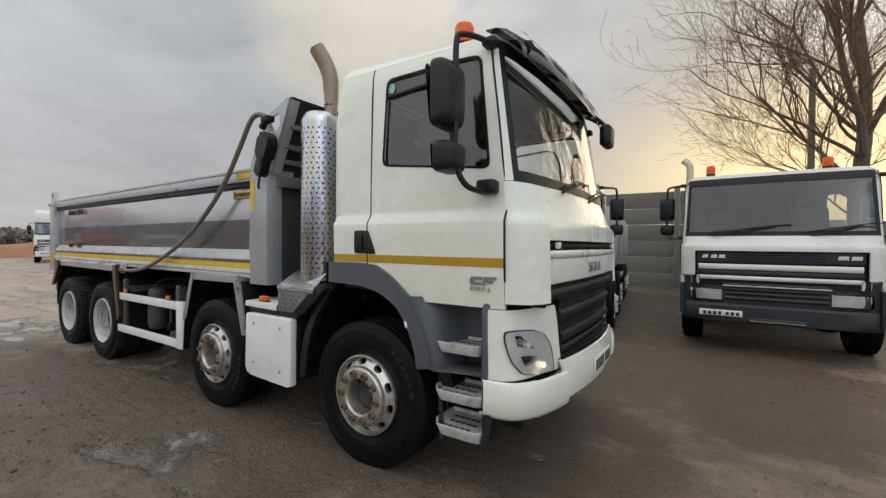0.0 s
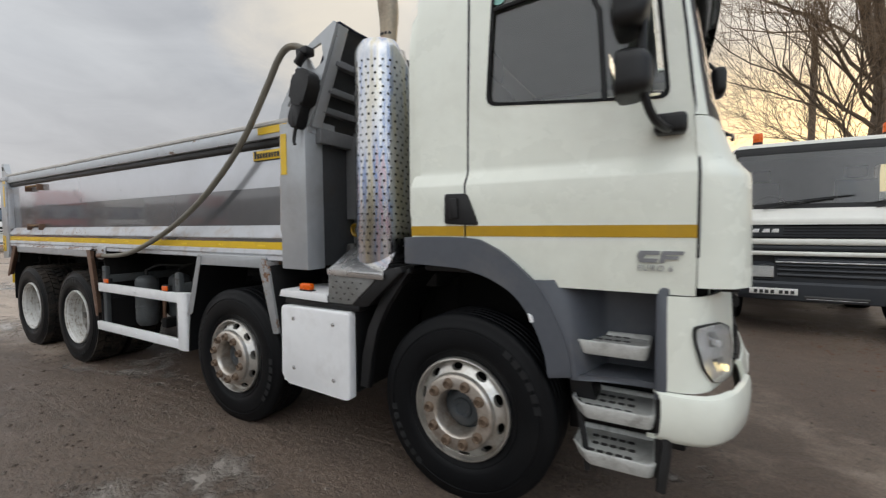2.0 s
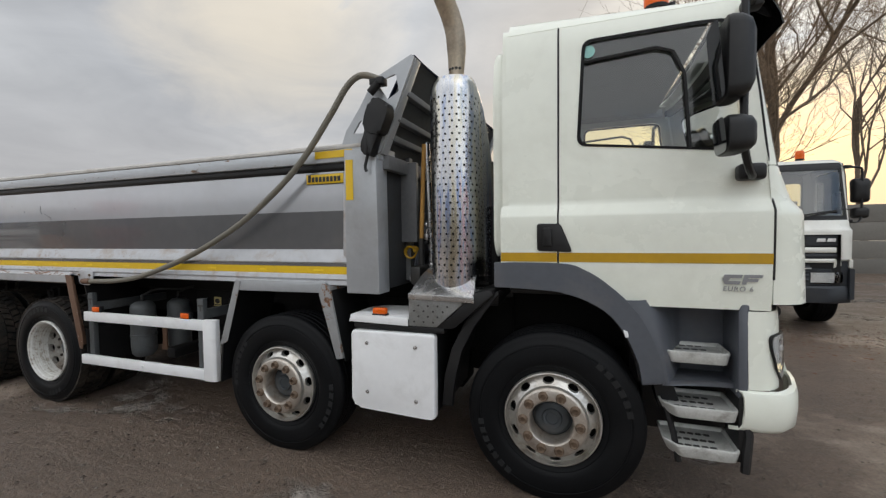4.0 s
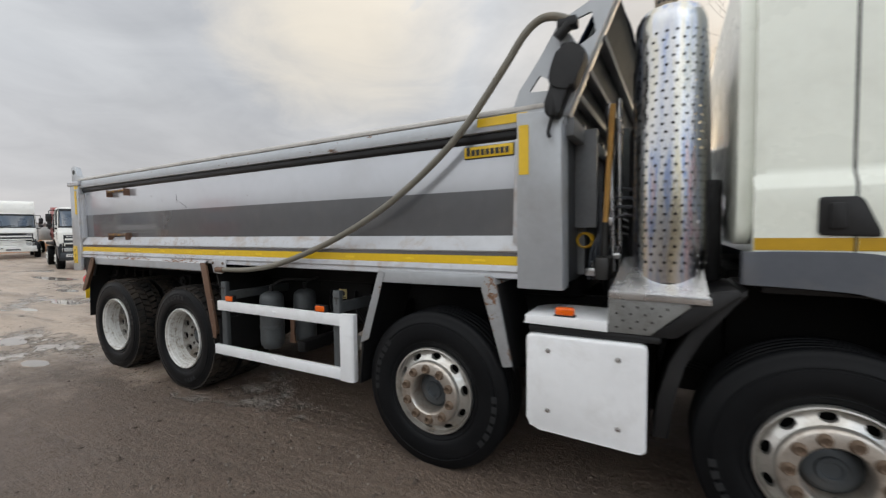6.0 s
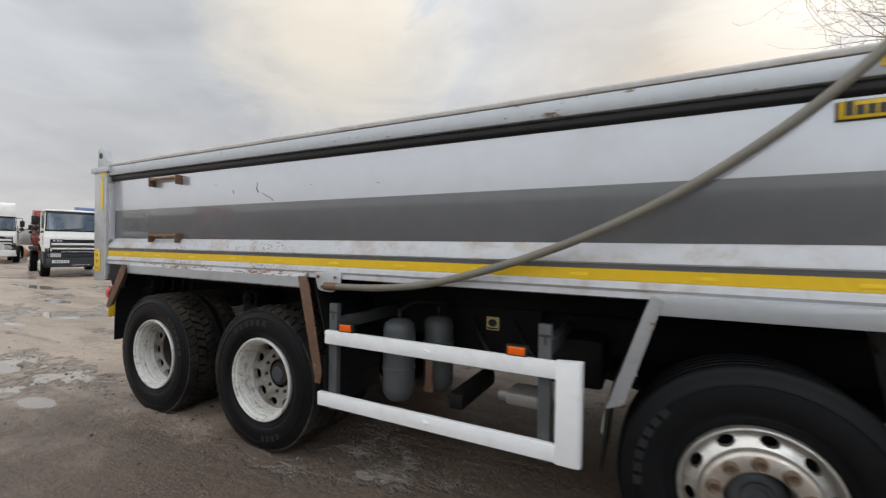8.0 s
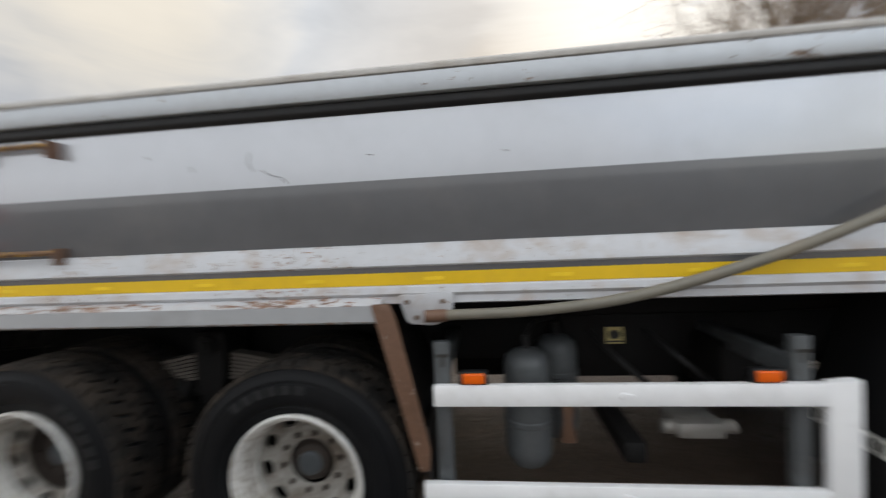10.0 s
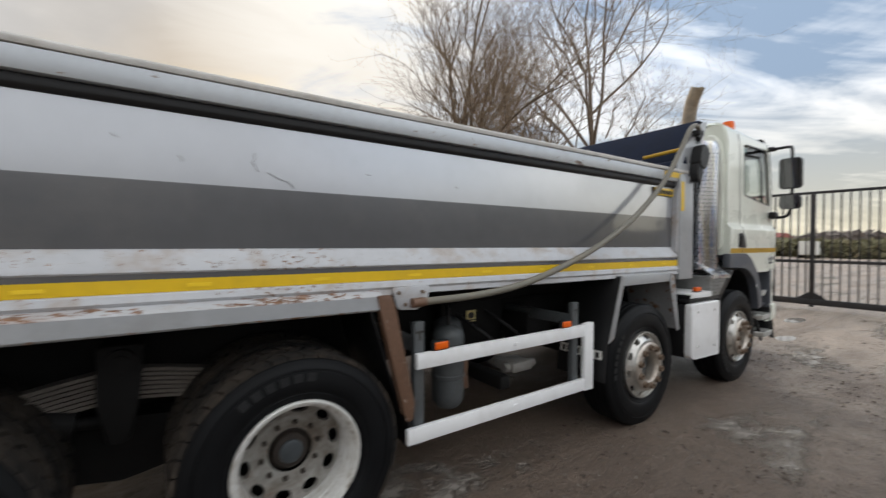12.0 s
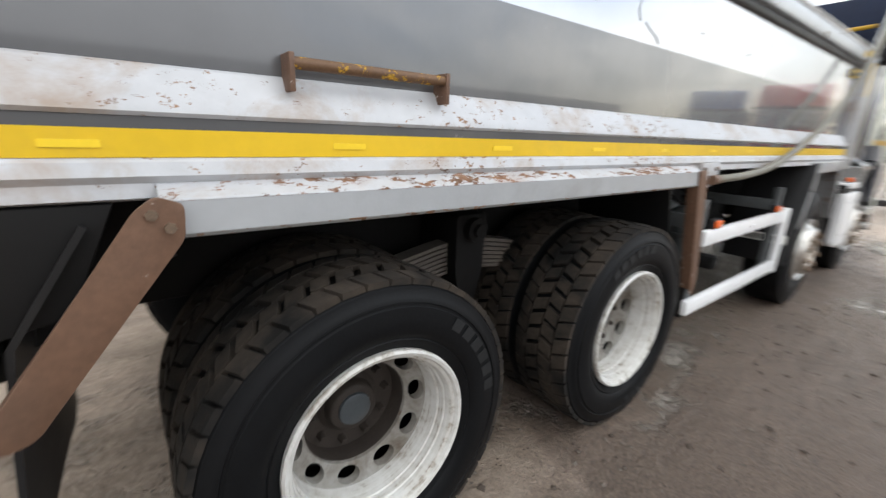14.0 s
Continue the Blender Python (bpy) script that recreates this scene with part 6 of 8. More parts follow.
prism(bm, [(0.625, 1.028), (1.06, 1.02), (1.06, 1.072), (0.64, 1.072)], -0.077, -0.066, 0.003)
part("cover_plate", bm, WHITE, truck, "white painted cover plate")
bl = part("side_marker", box(B(), 0.785, 0.895, -0.050, -0.005, 1.073, 1.082, 0.003), BLACK, truck, "orange side marker lamp on a black foot")
part("lens", box(B(), 0.790, 0.890, -0.055, -0.010, 1.080, 1.122, 0.012, 3), ORANGE, bl)
bm = B()
prism(bm, [(1.062, 1.02), (1.25, 1.02), (1.42, 1.17), (1.42, 1.215), (1.062, 1.215)], -0.062, 0.40, 0.004)
tp = part("tread_box", bm, DULLPLATE, truck, "dull punched metal box under the exhaust")
bm = B()
for i in range(4):
    for j in range(4):
        x, z = 1.10 + i * 0.065 + 0.03 * (j % 2), 1.05 + j * 0.035
        if z > 1.03 + max(0, (x - 1.24)) * 0.9:
            rod(bm, (x, -0.061, z), (x, -0.064, z), 0.0065, 0.0065, 8)
islands("punched_hole", bm, INK, tp)
bm = B()
sheet(bm, [[(1.07, -0.066, 1.232), (1.28, -0.066, 1.226), (1.495, -0.066, 1.220)], [(1.10, 0.08, 1.335), (1.29, 0.08, 1.335), (1.475, 0.08, 1.335)], [(1.11, 0.22, 1.385), (1.29, 0.22, 1.385), (1.47, 0.22, 1.385)]], 0.006)
prism(bm, [(1.065, 1.198), (1.50, 1.186), (1.50, 1.222), (1.065, 1.234)], -0.074, -0.066, 0.002)
box(bm, 1.075, 1.49, -0.064, 0.40, 1.190, 1.222, 0.004)
part("stack_base", bm, POLISHED, truck, "polished bracket at the foot of the exhaust stack")

# exhaust stack with a perforated shield
SX, SY, SR, LEG = 1.322, 0.155, 0.162, 0.24
PX, PY = 1.300, 0.275          # foot of the tail pipe


def shield_point(s):
    """Plan of the shield: a leg, a half round, a leg. s in metres from the rear leg's end."""
    half = math.pi * SR
    if s < LEG:
        return (SX - SR, SY + LEG - s)
    if s < LEG + half:
        a = math.pi + (s - LEG) / SR
        return (SX + SR * math.cos(a), SY + SR * math.sin(a))
    return (SX + SR + 0.16 * (s - LEG - half), SY + (s - LEG - half))


def build_shield():
    total = 2 * LEG + math.pi * SR
    cols, rows = 22, 34
    z0, z1 = 1.275, 2.595
    bm = B()

    def top(s):
        d = max(0.0, abs(s - total / 2) - math.pi * SR / 2 * 0.75)
        return z1 + 0.02 - 1.1 * d * d / 0.2

    def at(s, z, inset=0.0):
        f = (z - z0) / (z1 - z0)
        zz = z0 + f * (top(s) - z0)
        x, y = shield_point(s)
        cx, cy = SX, SY + 0.05
        squeeze = inset + 0.03 * max(0.0, (f - 0.94) / 0.06) ** 2
        l = math.hypot(x - cx, y - cy)
        return (x + (cx - x) * squeeze / l, y + (cy - y) * squeeze / l, zz)
    w, h = total / cols, (z1 - z0) / rows
    for i in range(cols):
        for j in range(rows):
            sa, za = i * w, z0 + j * h
            grid = [(sa, za), (sa + w / 2, za), (sa + w, za), (sa + w, za + h / 2), (sa + w, za + h), (sa + w / 2, za + h), (sa, za + h), (sa, za + h / 2)]
            solid = j == 0 or j >= rows - 3
            if solid:
                a = [bm.verts.new(at(*p)) for p in grid]
                bm.faces.new(a)
                continue
            cs, cz = sa + w * (0.33 if j % 2 else 0.67), za + h / 2
            hole = [(cs + w * 0.165 * math.cos(t), cz + h * 0.19 * math.sin(t)) for t in (-2.356, -1.571, -0.785, 0, 0.785, 1.571, 2.356, 3.1416)]
            quad_loop(bm, [[at(*p) for p in grid], [at(*p) for p in hole], [at(*p, 0.004) for p in hole]])
    bmesh.ops.remove_doubles(bm, verts=bm.verts, dist=0.0004)
    sh = part("exhaust_shield", bm, STAINED, truck, "perforated stainless exhaust shield", 55)
    bm = lathe_z(B(), [(0.118, 1.26), (0.118, 2.50), (0.08, 2.58), (0.074, 2.60)], SX, SY + 0.06, 0, 28)
    part("silencer_pipe", bm, CHASSIS, sh)
    bm = prism(B(), rounded([(1.130, 0.400), (1.400, 0.400), (1.400, 0.640), (1.150, 0.640)], 0.05, 4), 1.28, 2.46, 0.02, "z")
    part("silencer_box", bm, CHASSIS, sh, "sooty black silencer behind the shield")
    bm = B()
    sheet(bm, [[at(s, z1) for s in np.linspace(0, total, 30)], [(PX + (at(s, z1)[0] - PX) * 0.45, PY + (at(s, z1)[1] - PY) * 0.45, 2.635) for s in np.linspace(0, total, 30)]])
    part("shield_cap", bm, STEEL, sh)
    bm = B()
    line = smooth_line([(PX, PY, 2.58), (PX, PY, 2.72), (PX + 0.003, PY - 0.002, 2.86), (PX - 0.003, PY - 0.014, 2.98), (PX - 0.020, PY - 0.042, 3.07), (PX - 0.040, PY - 0.080, 3.14), (PX - 0.058, PY - 0.115, 3.20)], 5)
    rs = [0.050 if p.z < 2.68 else 0.050 + 0.016 * min(1, (p.z - 2.68) / 0.2) for p in line]
    tube(bm, line, rs, 20, False)
    # the mouth is cut back to a notch
    bm.verts.ensure_lookup_table()
    for k, v in enumerate(bm.verts[-20:]):
        v.co -= (line[-1] - line[-3]).normalized() * 0.055 * max(0.0, math.cos(4 * math.pi * k / 20)) ** 2
    bmesh.ops.solidify(bm, geom=bm.faces[:], thickness=0.004)
    pp = part("tail_pipe", bm, PIPE, sh, "curved heat-stained exhaust tail pipe")
    bm = lathe_z(B(), [(0.056, 2.605), (0.060, 2.615), (0.060, 2.645), (0.056, 2.655)], PX, PY, 0, 24)
    part("pipe_clamp", bm, RUSTNUT, sh)
    bm = B()
    for i in range(4):
        a = -2.2 + i * 0.45
        p = Vector((PX + 0.0535 * math.cos(a), PY + 0.0535 * math.sin(a), 2.73))
        rod(bm, p, p + Vector((math.cos(a), math.sin(a), 0)) * 0.003, 0.010, None, 8)
    islands("pipe_hole", bm, INK, sh)


build_shield()

# ---------------------------------------------------------------- tipper body
XF, XB = 0.56, -5.26          # inner ends of the side, front and back


def build_body():
    bm = B()
    ring = [(0.10, 1.30), (0.10, 2.16), (0.24, 2.16), (0.28, 1.42), (0.44, 1.34), (2.04, 1.34), (2.20, 1.42), (2.24, 2.16), (2.28, 2.16), (2.28, 1.30)]
    prism(bm, ring, XB - 0.1, XF + 0.2, 0.0, "x")
    body = part("tipper_body", bm, SILVER, truck, "grey steel tipper body with worn rails")
    for far in (False, True):
        def f(y):
            return BODY_FAR - y if far else y

        def strip(name, zy, material, label="", x0=XB, x1=XF, n=1, thick=0.0, smooth=25):
            bm = B()
            xs = np.linspace(x0, x1, n + 1)
            sheet(bm, [[(x, f(y), z) for x in xs] for z, y in zy], thick)
            return part(name, bm, material, body, label, smooth)
        # top rail, rubber seal, panel, stripe, ledge, bands; the rail falls a little towards the front
        def rail(name, zy, x1, material, label, r):
            bm = prism(B(), rounded([(f(y), z) for y, z in zy], r, 2), XB - 0.02, x1, 0.0, "x")
            for v in bm.verts:
                if v.co.x > 0:
                    v.co.z -= 0.010
            part(name, bm, material, body, label)
        rail("top_rail", [(0.026, 2.135), (0.022, 2.219), (0.27, 2.219), (0.27, 2.145), (0.14, 2.131)], XF + 0.26, TOPRAIL, "chipped silver top rail", 0.005)
        rail("rail_cap", [(0.017, 2.222), (0.018, 2.247), (0.045, 2.262), (0.10, 2.269), (0.26, 2.264), (0.26, 2.222)], XF + 0.24, DUSTCAP, "dusty worn capping along the top rail", 0.006)
        rail("rubber_seal", [(0.08, 2.076), (0.060, 2.079), (0.050, 2.096), (0.050, 2.130), (0.09, 2.135)], XF, BLACK, "black sheet seal under the top rail", 0.005)
        strip("side_panel", [(2.100, 0.070), (1.785, 0.073)], PANEL, "light grey gloss side panel", n=1)
        strip("side_stripe", [(1.786, 0.0725), (1.506, 0.075)], STRIPE, "dark grey gloss side stripe", n=1)
        strip("side_ledge", [(1.508, 0.075), (1.503, 0.066), (1.438, 0.026), (1.418, 0.021), (1.410, 0.027)], WORN, "chipped pale sloping ledge with rust")
        # dark strip under the ledge, its shade put in as colour
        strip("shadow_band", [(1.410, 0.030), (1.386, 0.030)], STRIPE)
        strip("reflective_tape", [(1.387, 0.024), (1.334, 0.024)], YELLOW, "yellow reflective tape")
        strip("lower_rail", [(1.334, 0.026), (1.326, 0.018), (1.300, 0.010), (1.286, 0.020), (1.258, 0.016), (1.252, 0.030), (1.252, 0.22)], WORN, "chipped pale lower rail")
        # tape segments printed with small raised seals
        bm = B()
        for i in range(11):
            x = XB + 0.33 + i * 0.52
            prism(bm, rounded([(x, 1.352), (x + 0.085, 1.352), (x + 0.085, 1.366), (x, 1.366)], 0.003, 2), *sorted((f(0.0235), f(0.0215))))
        islands("tape_seal", bm, surface("bright_yellow_seal", (0.85, 0.60, 0.03), 0.3) if not far else MATS["bright_yellow_seal"], body)
        # pillars
        bm = B()
        prism(bm, rounded([(0.562, 1.205), (0.820, 1.205), (0.812, 2.185), (0.562, 2.20)], 0.006, 2), *sorted((f(0.006), f(0.16))), 0.006)
        part("front_pillar", bm, SILVER, body, "grey front pillar")
        bm = B()
        prism(bm, [(0.53, 1.47), (0.563, 1.44), (0.563, 2.06), (0.548, 2.06)], *sorted((f(0.02), f(0.074))), 0.003)
        part("pillar_return", bm, WORN, body)
        bm = B()
        prism(bm, rounded([(-5.265, 1.19), (-5.285, 1.085), (-5.505, 1.075), (-5.505, 2.215), (-5.265, 2.215)], 0.008, 2), *sorted((f(0.008), f(0.15))), 0.008)
        part("rear_pillar", bm, SILVER, body, "grey rear pillar")
        bm = B()
        prism(bm, [(-5.265, 1.47), (-5.225, 1.50), (-5.238, 2.05), (-5.265, 2.06)], *sorted((f(0.025), f(0.074))), 0.003)
        prism(bm, [(-5.27, 1.10), (-5.255, 1.10), (-5.248, 2.10), (-5.263, 2.10)], *sorted((f(0.0), f(0.03))), 0.003)
        part("pillar_return", bm, WORN, body)
        bm = prism(B(), [(-5.26, 1.25), (-5.16, 1.25), (-5.25, 1.13), (-5.26, 1.13)], *sorted((f(0.06), f(0.07))), 0.002)
        part("pillar_gusset", bm, SILVER, body)
        bm = B()
        prism(bm, rounded([(-5.5, 2.215), (-5.49, 2.40), (-5.45, 2.425), (-5.38, 2.41), (-5.33, 2.29), (-5.14, 2.255), (-5.14, 2.215)], 0.02, 3), *sorted((f(0.03), f(0.09))), 0.006)
        lug = part("lifting_lug", bm, SILVER, body, "grey tailgate pivot lug")
        bm = B()
        rod(bm, (-5.43, f(0.026), 2.345), (-5.43, f(0.094), 2.345), 0.03, None, 14)
        part("lug_eye", bm, INK, body)
        bm = box(B(), -5.56, -5.21, *sorted((f(-0.004), f(0.05))), 2.165, 2.22, 0.008)
        part("pillar_cap", bm, WORN, body)
        # yellow corner tapes
        bm = B()
        for x0, x1, z0, z1 in ((0.312, 0.62, 2.155, 2.205), (0.575, 0.632, 1.852, 2.128)):
            prism(bm, [(x0, z0), (x1, z0), (x1, z1), (x0, z1)], *sorted((f(0.0025 if z0 < 2 else 0.018), f(0.006 if z0 < 2 else 0.03))))
        for x0, x1, z0, z1 in ((-5.37, -5.315, 1.80, 2.10), (-5.37, -5.27, 2.12, 2.16)):
            prism(bm, [(x0, z0), (x1, z0), (x1, z1), (x0, z1)], *sorted((f(0.0045), f(0.008))))
        islands("corner_tape", bm, YELLOW, body, "yellow corner marking tape")
        if far:
            continue
        bm = box(B(), 0.207, 0.524, 0.050, 0.0615, 1.983, 2.050, 0.003)
        sg = part("maker_plate", bm, YELLOW, body, "yellow maker's plate with dark shapes")
        bm = B()
        box(bm, 0.2045, 0.5265, 0.0565, 0.072, 1.9805, 2.0525)
        for i in range(9):
            x = 0.225 + i * 0.0315
            t = 0.052 if i == 0 else 0.036
            box(bm, x, x + 0.023, 0.0475, 0.051, 1.996, 1.996 + t)
        islands("plate_shape", bm, INK, body)
        # lower yellow plate on the rear pillar
        bm = B()
        prism(bm, rounded([(-5.485, 1.18), (-5.365, 1.17), (-5.365, 1.39), (-5.485, 1.40)], 0.012, 3), 0.003, 0.0075, 0.001)
        part("marker_plate", bm, YELLOW, body, "yellow plate with black marks")
        bm = B()
        for x, z, w, h in ((-5.445, 1.34, 0.008, 0.03), (-5.41, 1.34, 0.008, 0.03), (-5.428, 1.285, 0.035, 0.008), (-5.428, 1.266, 0.008, 0.025), (-5.445, 1.21, 0.008, 0.03), (-5.41, 1.21, 0.008, 0.03)):
            box(bm, x - w / 2, x + w / 2, 0.0015, 0.004, z - h / 2, z + h / 2)
        for x, z in ((-5.47, 1.385), (-5.38, 1.38), (-5.47, 1.285), (-5.38, 1.28), (-5.47, 1.195), (-5.38, 1.185)):
            rod(bm, (x, 0.003, z), (x, 0.0, z), 0.005, None, 8)
        islands("plate_mark", bm, INK, body)
        # scratches in the panel paint
        for p in ([(-3.11, 1.945), (-3.105, 1.92), (-3.115, 1.90), (-3.09, 1.86)], [(-3.05, 1.862), (-3.0, 1.835), (-2.96, 1.825), (-2.93, 1.797)], [(-2.56, 1.90), (-2.535, 1.895)], [(-3.40, 1.90), (-3.385, 1.885), (-3.39, 1.875)], [(-1.98, 1.88), (-1.955, 1.872)], [(-3.62, 1.96), (-3.60, 1.945)]):
            bm = tube(B(), [(x, 0.0715, z) for x, z in p], 0.0022, 4)
            part("scratch", bm, INK, body)
        # rusty grab handles
        for z in (2.030, 1.525):
            bm = B()
            rod(bm, (-4.50, 0.026, z + 0.01), (-4.082, 0.026, z + 0.01), 0.0135, None, 12)
            hd = part("grab_handle", bm, HANDLE, body, "rusty yellow grab handle")
            for x in (-4.50, -4.082):
                bm = B()
                prism(bm, rounded([(x - 0.006, z + 0.03), (x + 0.006, z + 0.03), (x + 0.006, z - 0.05), (x - 0.006, z - 0.05)], 0.002, 2), 0.010, 0.074, 0.002)
                part("handle_bracket", bm, RUSTPAINT, body)
    # front wall, headboard and tailgate
    bm = box(B(), 0.74, 0.80, 0.14, BODY_FAR - 0.14, 1.22, 2.22, 0.01)
    part("front_wall", bm, DARKSTEEL, body)
    for far in (False, True):
        def g(y):
            return BODY_FAR - y if far else y
        bm = B()
        for rim, hole in (([(0.53, 2.215), (0.575, 2.33), (0.60, 2.36), (0.685, 2.475), (0.965, 2.45), (0.84, 2.17), (0.80, 2.15)], [(0.630, 2.308), (0.750, 2.298), (0.735, 2.365), (0.692, 2.392)]),
                          ([(0.685, 2.475), (0.80, 2.655), (1.075, 2.772), (1.10, 2.755), (0.965, 2.45)], [(0.82, 2.63), (0.965, 2.665), (0.985, 2.55), (0.90, 2.505)])):
            annulus(bm, rim, rounded(hole, 0.015, 3), lambda u, v: (u, g(0.038), v))
        bmesh.ops.recalc_face_normals(bm, faces=bm.faces)
        bmesh.ops.solidify(bm, geom=bm.faces[:], thickness=0.016)
        part("headboard_side", bm, SILVER, body, "grey headboard side plate with openings")
        bm = B()
        prism(bm, [(1.065, 2.765), (1.10, 2.755), (0.84, 2.16), (0.80, 2.16)], *sorted((g(0.048), g(0.13))), 0.003)
        part("headboard_flange", bm, SILVER, body)
    for far in (False, True):
        yy = (0.40, 0.44) if not far else (BODY_FAR - 0.44, BODY_FAR - 0.40)
        bm = box(B(), 0.80, 0.93, *yy, 1.55, 2.15, 0.006)
        part("headboard_gusset", bm, RIBGREY, body, "grey upright web below the headboard")
    bm = B()
    sheet(bm, [[(x, y, z) for y in np.linspace(0.05, BODY_FAR - 0.05, 5)] for x, z in ((0.80, 2.16), (0.84, 2.30), (1.05, 2.745), (1.085, 2.765), (1.07, 2.775))], 0.012)
    part("headboard", bm, DARKSTEEL, body, "grey headboard sloping over the cab")
    bm = B()
    for z in (2.28, 2.40, 2.56):
        x = 0.84 + (z - 2.30) * 0.47
        box(bm, x + 0.005, x + 0.055, 0.10, BODY_FAR - 0.10, z - 0.022, z + 0.022, 0.005)
    for y in (0.5, 1.2, 1.9):
        box(bm, 0.80, 0.845, y - 0.03, y + 0.03, 1.25, 2.2, 0.005)
    box(bm, 0.80, 0.86, 0.10, BODY_FAR - 0.10, 2.06, 2.16, 0.008)
    islands("headboard_rib", bm, RIBGREY, body)
    bm = B()
    box(bm, -5.52, -5.46, 0.15, BODY_FAR - 0.15, 1.18, 2.20, 0.01)
    for z in (1.3, 1.55, 1.8, 2.05):
        box(bm, -5.56, -5.51, 0.15, BODY_FAR - 0.15, z, z + 0.07, 0.01)
    part("tailgate", bm, SILVER, body, "grey tailgate")
    # rolled cover sheet behind the headboard
    bm = B()
    rings = []
    for y in np.linspace(0.14, BODY_FAR - 0.14, 24):
        rings.append([(0.775 + (0.062 + 0.012 * noise.noise((y * 3, t, 0))) * math.cos(t) * 0.8, y, 2.30 + (0.07 + 0.012 * noise.noise((y * 3, t, 5))) * math.sin(t)) for t in np.linspace(0, 2 * math.pi, 17)[:-1]])
    quad_loop(bm, rings, cap=True)
    part("rolled_sheet", bm, surface("blue_black_sheet", (0.010, 0.016, 0.036), 0.75, spec=0.2, scale=4, vary=0.3, bump=0.4, bump_scale=25), body, "dark blue rolled cover sheet")
    bm = B()
    sheet(bm, [[(x + 0.02 * noise.noise((y * 2.5, z * 3, 2)), y, z) for y in np.linspace(0.07, BODY_FAR - 0.07, 16)] for x, z in ((0.77, 2.28), (0.80, 2.36), (0.84, 2.46), (0.93, 2.62), (1.02, 2.76), (1.05, 2.79), (1.09, 2.785))], 0.01)
    part("cover_sheet", bm, MATS["blue_black_sheet"], body, "dark blue cover sheet folded on the headboard")
    bm = B()
    rod(bm, (0.765, 0.10, 2.470), (0.785, 0.50, 2.452), 0.019)
    part("sheet_strut", bm, MATS["mustard_reflective_tape"], body, "yellow sheet strut")
    # sheeting motor cover on the headboard
    bm = B()
    shape = rounded([(0.812, 2.480), (0.870, 2.505), (0.950, 2.450), (0.942, 2.385), (0.885, 2.262), (0.812, 2.275), (0.758, 2.315), (0.782, 2.410)], 0.02, 4)
    prism(bm, shape, -0.075, 0.028, 0.02, seg=3)
    mc = part("sheet_motor", bm, BLACK, body, "black sheeting motor housing")
    bm = B()
    prism(bm, rounded([(0.770, 2.325), (0.872, 2.275), (0.822, 2.170), (0.812, 2.126), (0.745, 2.146), (0.738, 2.205)], 0.02, 3), -0.065, 0.02, 0.015)
    tube(bm, smooth_line([(0.775, -0.03, 2.15), (0.760, -0.03, 2.10), (0.752, -0.03, 2.06), (0.762, -0.03, 2.035)], 4), 0.011, 6)
    part("motor_elbow", bm, BLACK, body)
    # sheet arm: a bent tube from the headboard back to a pivot below the rail
    bm = B()
    line = smooth_line([(0.87, -0.02, 2.625), (0.78, -0.035, 2.66), (0.70, -0.04, 2.655), (0.615, -0.04, 2.59), (0.50, -0.04, 2.44), (0.25, -0.04, 2.145), (-0.05, -0.04, 1.895), (-0.42, -0.04, 1.665), (-0.90, -0.04, 1.452), (-1.45, -0.035, 1.285), (-1.85, -0.02, 1.225), (-2.26, 0.0, 1.207)], 5)
    tube(bm, line, 0.0215, 12)
    sa = part("sheet_arm", bm, HOSE, body, "grey-green bent sheeting arm")
    bm = B()
    rod(bm, (0.86, -0.03, 2.60), (0.80, -0.03, 2.545), 0.028, None, 12)
    box(bm, 0.80, 0.90, -0.045, 0.028, 2.59, 2.64, 0.008)
    islands("arm_clamp", bm, BLACK, body)
    part("arm_pin", rod(B(), (-2.325, -0.012, 1.207), (-2.235, -0.002, 1.207), 0.026, None, 14), RUSTPAINT, body, "rusty pivot pin of the sheeting arm")
    bm = B()
    prism(bm, rounded([(-2.44, 1.295), (-2.20, 1.300), (-2.215, 1.205), (-2.28, 1.165), (-2.40, 1.175)], 0.02, 3), 0.004, 0.014, 0.002)
    bk = part("arm_pivot_plate", bm, WORN, body, "bolted pivot plate for the sheeting arm")
    bm = B()
    for x, z in ((-2.40, 1.265), (-2.25, 1.265), (-2.36, 1.20), (-2.29, 1.19)):
        rod(bm, (x, 0.004, z), (x, -0.006, z), 0.012, 0.011, 6)
    islands("pivot_bolt", bm, RUSTNUT, body)


build_body()
ASKEW = Matrix.Translation((0.5, 0, 0)) @ Matrix.Rotation(-0.022, 4, "Z") @ Matrix.Translation((-0.5, 0, 0))
for ob in truck.children:
    if ob.name.startswith("tipper_body"):
        ob.matrix_basis = ASKEW

